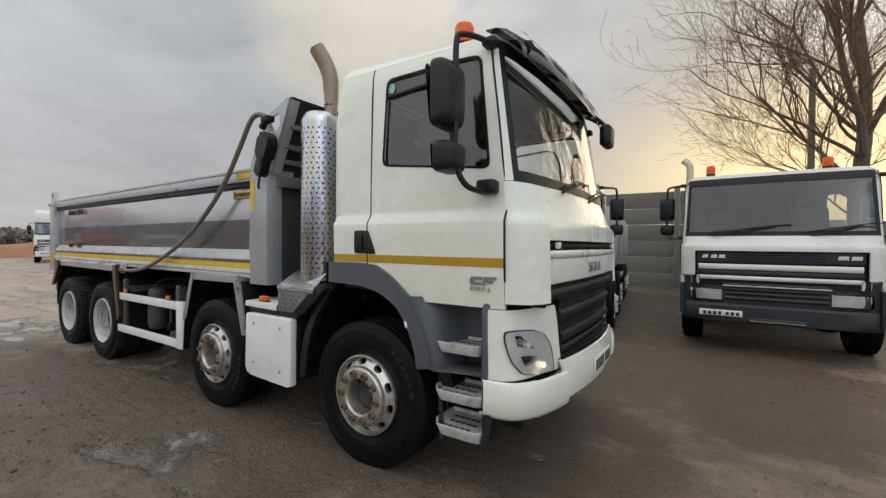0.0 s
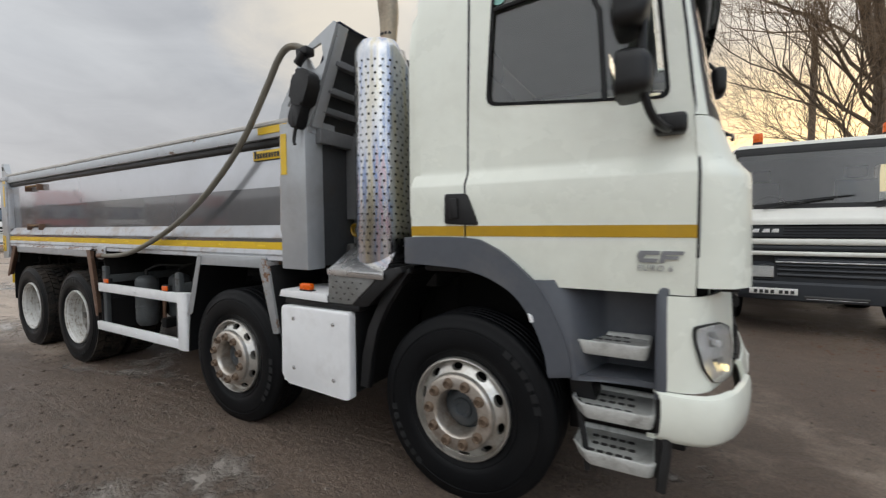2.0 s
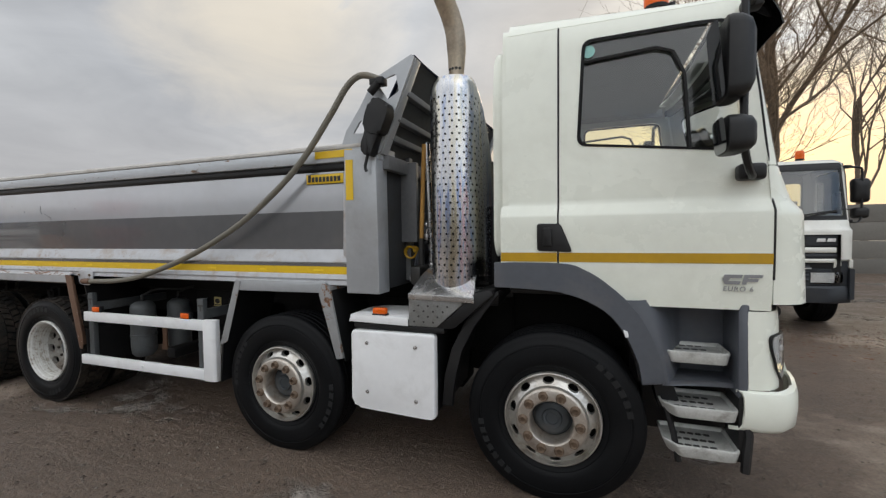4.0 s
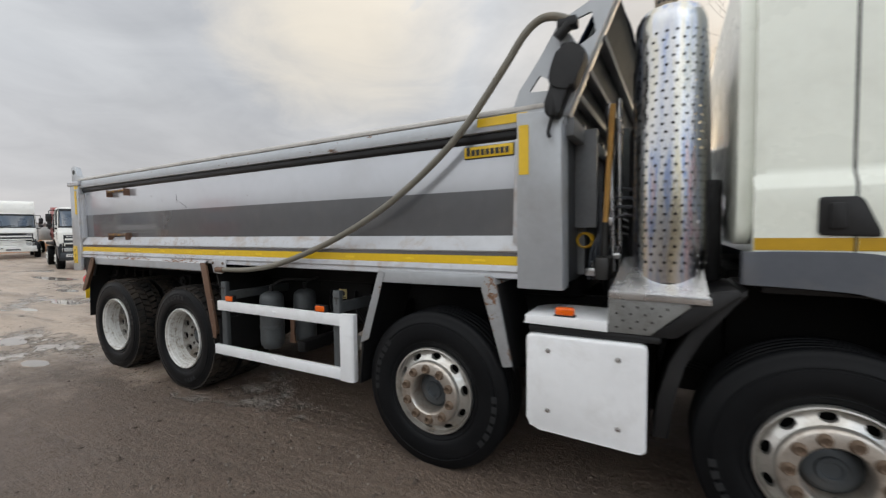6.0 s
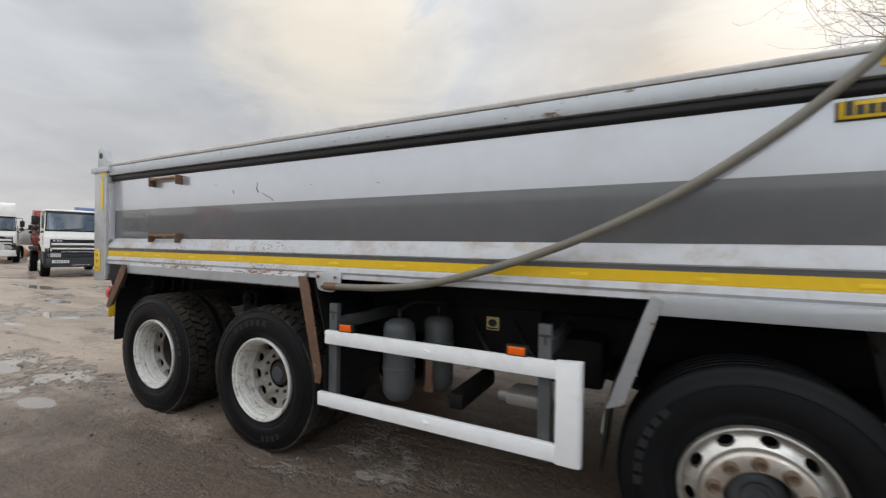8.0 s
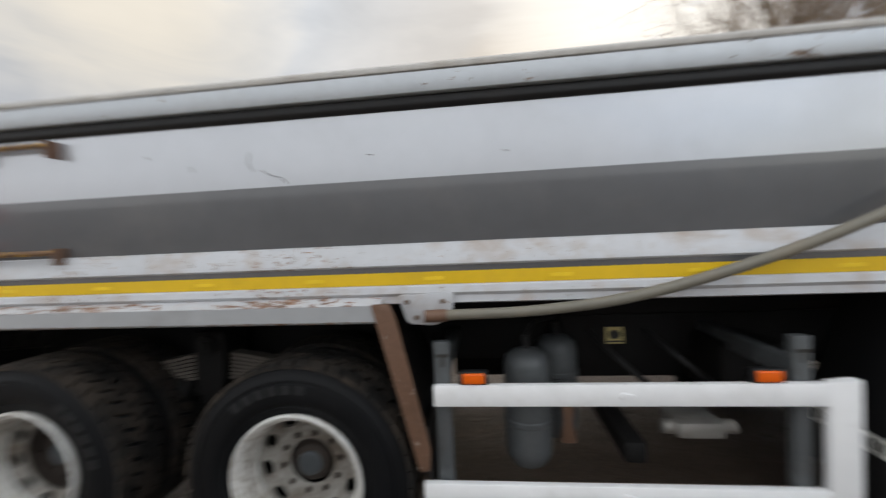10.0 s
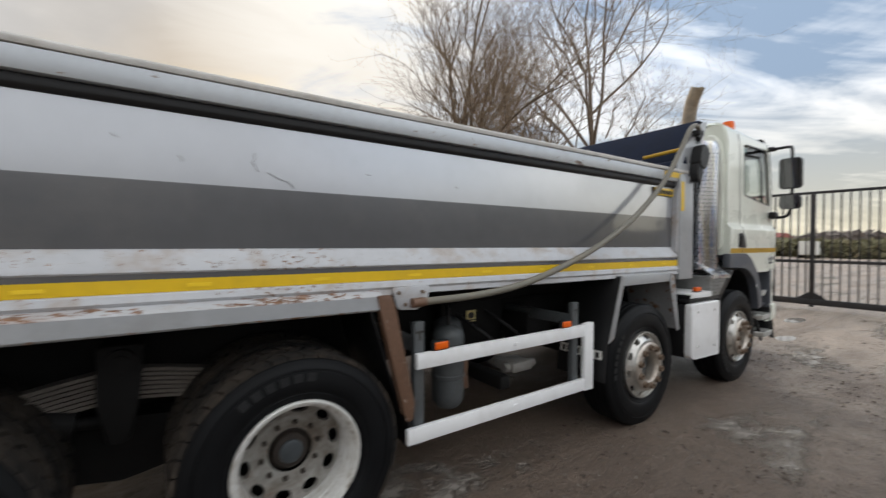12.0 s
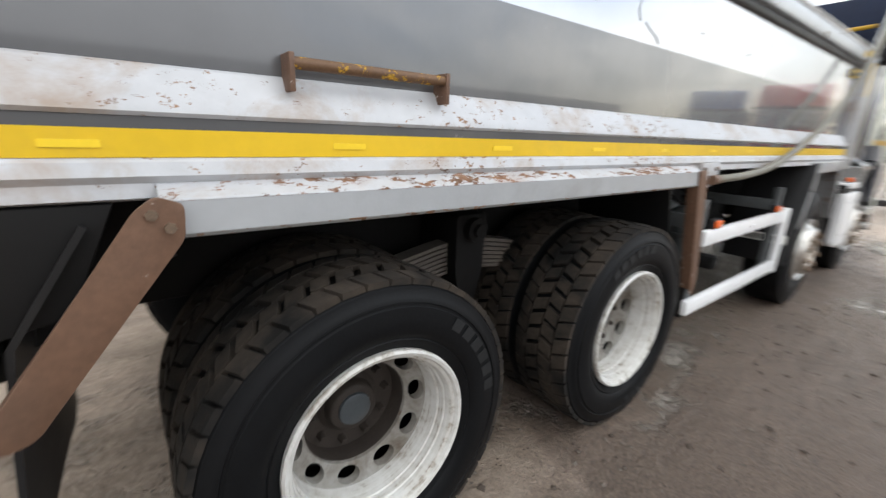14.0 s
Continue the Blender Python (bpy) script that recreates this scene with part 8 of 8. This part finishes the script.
# the older cab has a deeper windscreen and a lower grille
OLDER = [(0.0, 0.0), (0.42, 0.49), (0.66, 0.605), (0.925, 0.895), (1.21, 1.155), (1.40, 1.315), (1.46, 1.378), (1.60, 1.56), (1.955, 1.80), (2.88, 2.77), (4.0, 3.89)]
lowered = set()
for lorry in (lorry2, lorry3):
    for c in lorry.children_recursive:
        kind = (c if c.parent is lorry else c.parent).name.split(".")[0]
        if kind in ("wheel", "tipper_body", "chassis", "side_guard", "exhaust_pipe") or c.data is None or c.data in lowered:
            continue
        lowered.add(c.data)
        for v in c.data.vertices:
            v.co.z = interp(v.co.z, OLDER)
    for c in lorry.children:
        if c.name.split(".")[0] == "windscreen":
            c.data.materials[0] = DUSTYSCREEN
PALESCREEN = pane_material("sky_lit_screen", (0.55, 0.60, 0.58), 0.03, 2.6)


def far_lorry(name, m, paint, label, tall):
    """A distant tractor unit or rigid lorry seen from the front."""
    t = thing(name, m, label, "truck", "far parked lorries")
    cab_shell(t, paint, False)
    older_front(t, paint)
    mirror_set(t)
    mirror_set(t, True)
    if tall:
        bm = B()
        prism(bm, rounded([(1.70, 2.80), (2.95, 2.76), (2.93, 3.15), (2.84, 3.50), (2.55, 3.66), (1.75, 3.68)], 0.10, 4), 0.06, 2.24, 0.06, seg=3)
        part("roof_spoiler", bm, paint, t, "tall roof fairing")
        bm = box(B(), -6.0, 1.45, 0.0, 2.46, 1.1, 3.5 if tall > 1 else 2.2, 0.02)
        part("load_body", bm, OLDGREY, t)
    else:
        bm = B()
        box(bm, -3.0, 1.5, 0.0, 2.4, 1.1, 1.25, 0.02)
        box(bm, 1.4, 1.5, 0.0, 2.4, 1.1, 2.6, 0.01)
        part("flat_bed", bm, CHASSIS, t)
    plain_wheels(t, (1.96, -2.6))
    for c in t.children:
        if c.name.startswith("windscreen") and not c.name.startswith("windscreen_p"):
            c.data.materials[0] = PALESCREEN
        if tall and c.name.startswith("bumper") and "intake" not in c.name:
            c.data.materials[0] = paint
    return t


FARWHITE = surface("warm_white_far_paint", (0.76, 0.76, 0.72), 0.4, scale=0.8, vary=0.05, dirt=0.2)
FARRED = surface("dull_red_far_paint", (0.30, 0.045, 0.04), 0.4, scale=0.8, vary=0.12, dirt=0.2)
FARBLUE = surface("dull_blue_far_paint", (0.06, 0.11, 0.26), 0.4, scale=0.8, vary=0.12, dirt=0.2)


def facing(x, y, yaw, s=1.0):
    return Matrix.Translation((x, y, 0)) @ Matrix.Rotation(radians(yaw), 4, "Z") @ Matrix.Scale(s, 4) @ Matrix.Translation((-3.2, -1.15, 0))


far_lorry("far_truck", facing(-36.2, 7.9, -14, 1.04), FARWHITE, "white tall-cab lorry parked far across the yard", 1)
far_lorry("far_truck", facing(-21.5, 6.45, -14, 0.95), FARWHITE, "small white flatbed lorry parked across the yard", 0)
far_lorry("far_truck", facing(-40.0, 12.5, -8, 1.0), FARRED, "dull red lorry parked far behind", 1)
far_lorry("far_truck", facing(-33.0, 12.2, -10, 1.0), FARBLUE, "dull blue lorry parked far behind", 1)

far_lorry("far_truck", facing(-29.0, -7.0, 12, 1.0), FARRED, "dull red lorry across the yard, mirrored in the gloss side", 1)
far_lorry("far_truck", facing(-31.0, -11.0, 16, 1.0), FARWHITE, "white lorry across the yard, mirrored in the gloss side", 1)
far_lorry("far_truck", facing(-27.0, -14.5, 25, 1.0), FARRED, "dull red lorry parked beside a white one", 1)
far_lorry("far_truck", facing(16.0, -5.0, 168, 1.0), FARRED, "dull red lorry by the entrance, mirrored in the gloss side", 1)
far_lorry("far_truck", facing(17.5, -8.4, 164, 1.0), FARBLUE, "dull blue lorry by the entrance, mirrored in the gloss side", 1)

# ---------------------------------------------------------------- wall, gate and distance
CONCRETE = surface("grey_concrete", (0.18, 0.172, 0.155), 0.85, scale=1.2, vary=0.18, bump=0.4, bump_scale=50, dirt=0.55, dirt_scale=1.2, dirt_color=(0.11, 0.10, 0.09), per_object=0.35)
GATEPAINT = surface("dark_gate_paint", (0.028, 0.027, 0.028), 0.5, 0.2, scale=5, vary=0.25, dirt=0.3, dirt_color=(0.10, 0.06, 0.04))
WALL_Y = 15.2
bm = B()
for x in np.arange(-42, 12.1, 3.0):
    box(bm, x - 0.09, x + 0.09, WALL_Y - 0.05, WALL_Y + 0.15, -0.3, 3.75 if x < 7 else 2.55, 0.01)
wall = part("wall_back", bm, CONCRETE, None, "grey precast concrete panel wall", 30, "structure", "wall")
bm = box(B(), -1.40, 1.40, 0.0, 0.07, 0.0, 0.60, 0.012)
first = None
for i, x in enumerate(np.arange(-42, 11.9, 3.0)):
    for j in range(6 if x < 5 else 4):
        m = Matrix.Translation((x + 1.5, WALL_Y + random.uniform(-0.012, 0.012), -0.05 + j * 0.61)) @ Matrix.Rotation(random.uniform(-0.004, 0.004), 4, "Y")
        if first is None:
            first = part("panel", bm, CONCRETE, wall)
            first.matrix_basis = m
        else:
            again(first, wall, m)


def build_gate(x, y0, y1, h):
    g = thing("yard_gate", Matrix.Translation((x, y0, 0)), "closed dark steel bar gate across the yard entrance", "gate")
    w = y1 - y0
    bm = B()
    box(bm, -0.035, 0.035, 0.0, w, h - 0.06, h, 0.006)
    box(bm, -0.035, 0.035, 0.0, w, 1.10, 1.17, 0.006)
    box(bm, -0.05, 0.05, 0.0, w, 0.10, 0.24, 0.006)
    part("gate_frame", bm, GATEPAINT, g)
    for y in (0.04, 1.72, w * 0.42, w * 0.68, w - 0.04):
        bm = box(B(), -0.04, 0.04, y - 0.045, y + 0.045, 0.05, h, 0.006)
        if y > 0.1:
            prism(bm, [(y - 0.28, 0.24), (y + 0.28, 0.24), (y + 0.05, 0.40), (y - 0.05, 0.40)], -0.02, 0.02, 0.0, "x")
        part("gate_stile", bm, GATEPAINT, g)
    bar = None
    n = int(w / 0.152)
    for i in range(1, n):
        y = i * w / n
        if bar is None:
            bm = box(B(), -0.012, 0.012, -0.014, 0.014, 0.20, h - 0.05)
            bar = part("gate_bar", bm, GATEPAINT, g)
            bar.matrix_basis = Matrix.Translation((0, y, 0))
        else:
            again(bar, g, Matrix.Translation((0, y, 0)))
    for y in (0.3, w - 0.3):
        bm = B()
        rod(bm, (-0.04, y, 0.09), (0.04, y, 0.09), 0.09, None, 16)
        part("gate_roller", bm, GATEPAINT, g)
    bm = B()
    box(bm, -0.11, 0.11, -0.30, -0.08, -0.2, h + 0.25, 0.012)
    rod(bm, (0.0, -0.16, h + 0.05), (0.0, -0.06, h + 0.05), 0.07, None, 14)
    p = tagged(part("gate_post", bm, GATEPAINT, None), "dark square steel gate post", "post")
    p.matrix_basis = Matrix.Translation((x, y0, 0))


build_gate(9.4, -0.60, 9.5, 2.80)

# unseen wall, added to darken what the gloss side mirrors
bm = B()
box(bm, -70, 34, -25.5, -24.0, -0.3, 4.2, 0.05)
for k in range(14):
    box(bm, -68 + 7.2 * k, -67.6 + 7.2 * k, -24.0, -23.8, -0.3, 4.2, 0.02)
part("wall_front", bm, surface("dull_shed_wall", (0.13, 0.125, 0.12), 0.8, scale=0.5, vary=0.2, dirt=0.5, dirt_scale=0.4, dirt_color=(0.09, 0.08, 0.072)), None, "plain dull unseen wall closing the yard, added to darken reflections", 30, "structure", "wall")

# bare trees
BARK = surface("grey_brown_bark", (0.155, 0.118, 0.085), 0.9, scale=6, vary=0.3, bump=0.5, bump_scale=30)
TWIG = surface("brown_twigs", (0.24, 0.17, 0.11), 0.9, scale=6, vary=0.3)


def tree_mesh(seed, height, spread, stems=1, forks=(7, 5, 4, 3, 2), stout=1.0, boughs=()):
    """A leafless tree: tapered limbs that fork again and again down to fine twigs."""
    rnd = random.Random(seed)
    limbs, twigs = ([], []), ([], [])

    def limb(store, pts, rs, n):
        vs, fs = store
        base = len(vs)
        u = None
        for i, p in enumerate(pts):
            d = (pts[min(i + 1, len(pts) - 1)] - pts[max(i - 1, 0)]).normalized()
            u = d.orthogonal().normalized() if u is None else (u - d * u.dot(d)).normalized()
            w = d.cross(u)
            vs.extend(tuple(p + rs[i] * (math.cos(2 * math.pi * k / n) * u + math.sin(2 * math.pi * k / n) * w)) for k in range(n))
        for i in range(len(pts) - 1):
            for k in range(n):
                a, b = base + i * n + k, base + i * n + (k + 1) % n
                fs.append((a, b, b + n, a + n))

    def grow(p, d, length, r, level):
        steps = 5 if level < 2 else 4 if level < 4 else 3
        pts, rs = [p], [r]
        for i in range(steps):
            jit = Vector((rnd.gauss(0, 1), rnd.gauss(0, 1), rnd.gauss(0, 0.7))) * (0.10 + 0.045 * level)
            d = (d + jit + Vector((0, 0, 0.06 if level else 0.10))).normalized()
            p = p + d * length / steps
            pts.append(p)
            rs.append(max(0.0035, r * (1 - 0.55 * (i + 1) / steps)))
        limb(limbs if level < 3 else twigs, pts, rs, 8 if level == 0 else 6 if level == 1 else 4 if level < 4 else 3)
        if level >= 5:
            return
        kids = forks[level]
        for k in range(kids):
            i = max(1, min(steps, round((0.30 + 0.70 * (k + 0.6) / kids) * steps)))
            q, rr = pts[i], rs[i]
            side = d.orthogonal().normalized()
            ang = rnd.uniform(0, 2 * math.pi)
            w = d.cross(side)
            off = (math.cos(ang) * side + math.sin(ang) * w)
            out = (d * rnd.uniform(0.5, 1.0) + off * rnd.uniform(0.45, 0.85) * spread).normalized()
            if level < 3 and out.z < 0.05:
                out.z = abs(out.z) + 0.15
                out.normalize()
            grow(q, out, length * rnd.uniform(0.52, 0.78), rr * rnd.uniform(0.55, 0.78), level + 1)
    for s in range(stems):
        lean = Vector((rnd.gauss(0, 0.12 * stems), rnd.gauss(0, 0.12 * stems), 1)).normalized()
        grow(Vector((rnd.uniform(-0.3, 0.3) * (stems - 1), rnd.uniform(-0.3, 0.3) * (stems - 1), -0.3)), lean, height * 0.46, height * 0.017 * stout / stems ** 0.5, 0)
    for z, d, length, r in boughs:
        grow(Vector((0, 0, z)), Vector(d).normalized(), length * 0.86, r, 1)
    out = []
    for name, (vs, fs), mat in (("trunk", limbs, BARK), ("crown", twigs, TWIG)):
        me = bpy.data.meshes.new(name)
        me.from_pydata(vs, [], fs)
        me.materials.append(mat)
        me.shade_smooth()
        out.append(me)
    return out


# the spreading tree throws its long low boughs out over the wall
LOW = [(3.3, (-0.62, -0.76, 0.12), 3.4, 0.042), (3.7, (-0.66, -0.70, 0.36), 4.3, 0.066), (4.3, (-0.52, -0.82, 0.42), 4.2, 0.058), (5.0, (-0.58, -0.62, 0.58), 4.0, 0.062),
       (5.8, (-0.42, -0.70, 0.66), 3.8, 0.056), (6.6, (-0.36, -0.50, 0.80), 3.5, 0.052), (5.2, (0.72, 0.10, 0.60), 3.6, 0.060), (6.2, (0.60, -0.30, 0.70), 3.4, 0.055),
       (4.2, (-0.30, -0.80, 0.55), 3.0, 0.046), (3.0, (-0.62, -0.50, 0.30), 3.0, 0.040), (4.7, (-0.62, -0.74, 0.22), 3.5, 0.046), (2.6, (-0.62, -0.50, 0.25), 3.0, 0.036)]
# the farthest one leans its boughs away along the wall
WIDE = [(2.4, (0.86, 0.25, 0.75), 3.6, 0.050), (3.2, (0.80, 0.30, 0.95), 3.8, 0.050), (4.2, (0.84, 0.10, 0.80), 3.4, 0.045), (5.2, (0.70, 0.40, 0.90), 3.2, 0.042), (2.9, (0.50, 0.70, 0.85), 3.0, 0.040)]
TREES = [tree_mesh(3, 19.0, 0.54, 1, (4, 6, 5, 4, 3), 0.80, LOW), tree_mesh(11, 18.0, 0.42, 1, (8, 4, 3, 3, 2), 0.48), tree_mesh(29, 18.0, 0.95, 1, (9, 5, 4, 3, 2), 0.50, WIDE), tree_mesh(41, 18.0, 0.45, 1, (8, 4, 3, 3, 2), 0.48)]
spots = [(6.95, 11.2, 0, 0.826, 0), (11.9, 17.0, 1, 0.80, 260), (13.6, 17.4, 3, 0.92, 75), (15.2, 17.8, 1, 1.02, 10), (17.4, 17.0, 3, 1.06, 200), (19.0, 18.4, 1, 1.0, 120), (25.2, 17.2, 2, 1.85, 310)]
for x, y, k, s, a in spots:
    t = thing("bare_tree", Matrix.Translation((x, y, 0.1)) @ Matrix.Rotation(radians(a), 4, "Z") @ Matrix.Scale(s, 4), "leafless winter tree behind the yard wall", "tree", "bare trees behind the yard")
    for me in TREES[k]:
        new(me.name.split(".")[0], me).parent = t
bm = B()
rod(bm, (0, 0, 0), (0, 0, 7.4), 0.11, 0.085, 12)
pole = tagged(part("wooden_pole", bm, BARK, None), "tall plain wooden pole behind the wall", "pole")
pole.matrix_basis = Matrix.Translation((6.75, 15.6, 0))

# hedges, far woods and sheds round the horizon
HEDGE = surface("brown_green_hedge", (0.20, 0.19, 0.11), 0.95, scale=2.5, vary=0.45, bump=0.6, bump_scale=8, dirt=0.6, dirt_scale=0.3, dirt_color=(0.28, 0.18, 0.11))
# bare wood paled, with distance haze put into the colour
FARWOOD = surface("far_bare_wood", (0.21, 0.185, 0.17), 0.95, scale=0.6, vary=0.4, dirt=0.5, dirt_scale=0.5, dirt_color=(0.26, 0.225, 0.20))


def hedge(name, label, points, width, height, count, mat, seed, size=0.22):
    """A belt of many small leaf clumps along a line: stuff that nobody could count."""
    rnd = random.Random(seed)
    vs, fs = [], []
    lens = [math.dist(a, b) for a, b in zip(points, points[1:])]
    for i in range(count):
        d = rnd.random() * sum(lens)
        for (a, b), l in zip(zip(points, points[1:]), lens):
            if d <= l:
                break
            d -= l
        c = Vector((*a, 0)).lerp(Vector((*b, 0)), d / l)
        top = height * (0.72 + 0.5 * noise.noise((c.x * 0.12, c.y * 0.12, seed)))
        c += Vector((rnd.gauss(0, width * 0.35), rnd.gauss(0, width * 0.35), top * rnd.random() ** 0.7))
        n = len(vs)
        for k in range(4):
            vs.append(tuple(c + Vector((rnd.gauss(0, size), rnd.gauss(0, size), rnd.gauss(0, size)))))
        fs += [(n, n + 1, n + 2), (n, n + 2, n + 3), (n + 1, n + 2, n + 3), (n, n + 1, n + 3)]
    me = bpy.data.meshes.new(name)
    me.from_pydata(vs, [], fs)
    me.materials.append(mat)
    tagged(new(name, me), label, "hedge", kind="stuff")


hedge("hedge", "brown and green winter hedge beyond the gate", [(60, 60), (62, 10), (60, -50)], 3, 2.6, 26000, HEDGE, 5, 0.22)
hedge("far_wood", "distant bare woodland along the horizon", [(-190, 150), (-210, 40), (-200, -120), (-60, -210), (90, -190), (190, -60), (200, 90)], 14, 6, 60000, FARWOOD, 8, 0.7)
hedge("far_wood", "distant wooded rise mirrored in the gloss side", [(-215, -12), (-205, -110), (-120, -190)], 14, 13, 22000, FARWOOD, 9, 0.9)
hedge("far_wood", "pale bare woodland behind the wall", [(-120, 80), (-60, 90), (0, 80), (40, 82), (120, 110)], 6, 4.5, 16000, FARWOOD, 12, 0.5)
SHED = surface("grey_shed_cladding", (0.30, 0.31, 0.32), 0.6, scale=0.4, vary=0.15, dirt=0.3)
REDROOF = surface("dull_red_roof", (0.26, 0.07, 0.05), 0.7, scale=0.4, vary=0.2)
for x, y, w, d, h, mat in ((105, 34, 12, 9, 3.0, SHED), (112, 2, 10, 8, 3.0, SHED), (100, -34, 14, 9, 3.2, SHED)):
    s = thing("far_shed", Matrix.Translation((x, y, 0)), "low grey farm shed with a red roof far off", "building", "far sheds")
    part("shed_wall", box(B(), -d / 2, d / 2, -w / 2, w / 2, -0.2, h, 0.03), mat, s)
    part("shed_roof", prism(B(), [(-d / 2 - 0.3, h), (d / 2 + 0.3, h), (0, h + 1.0)], -w / 2 - 0.3, w / 2 + 0.3), REDROOF, s)
    for k in (-0.25, 0.25):
        part("shed_door", box(B(), -d / 2 - 0.06, -d / 2 - 0.002, k * w - 1.2, k * w + 1.2, 0, h * 0.8, 0.01), OLDGREY, s)
van = thing("far_van", Matrix.Translation((57.0, 12.5, 0)) @ Matrix.Rotation(radians(10), 4, "Z") @ Matrix.Scale(0.85, 4), "small white van parked far beyond the gate", "van")
bm = prism(B(), rounded([(-2.4, 0.45), (2.4, 0.45), (2.45, 1.1), (1.75, 1.35), (1.15, 2.15), (-2.35, 2.25)], 0.12, 3), -0.95, 0.95, 0.06)
part("body", bm, FARWHITE, van)
for y in (-0.955, 0.94):
    bm = prism(B(), rounded([(0.2, 1.35), (1.45, 1.35), (1.02, 1.95), (0.2, 1.98)], 0.05), y, y + 0.015)
    part("window", bm, BLACK, van)
    for x in (-1.5, 1.55):
        bm = rod(B(), (x, y, 0.33), (x, y + (0.18 if y < 0 else -0.18), 0.33), 0.33, None, 18)
        part("wheel", bm, RUBBER, van)
EARTH = surface("orange_earth", (0.32, 0.16, 0.08), 0.95, scale=0.8, vary=0.25, bump=0.5, bump_scale=6)
bm = B()
sheet(bm, [[(-60 + 2.0 * noise.noise((j * 0.3, i, 0)) + 3 * i, -24 + j * 2.0, (0, 1.6, 2.2, 1.2, -0.2)[i] * (0.7 + 0.4 * noise.noise((j * 0.4, 3, i)))) for j in range(20)] for i in range(5)])
part("earth_bank", bm, EARTH, None, "bank of orange earth at the far side of the yard", 60, "structure", "earth bank")
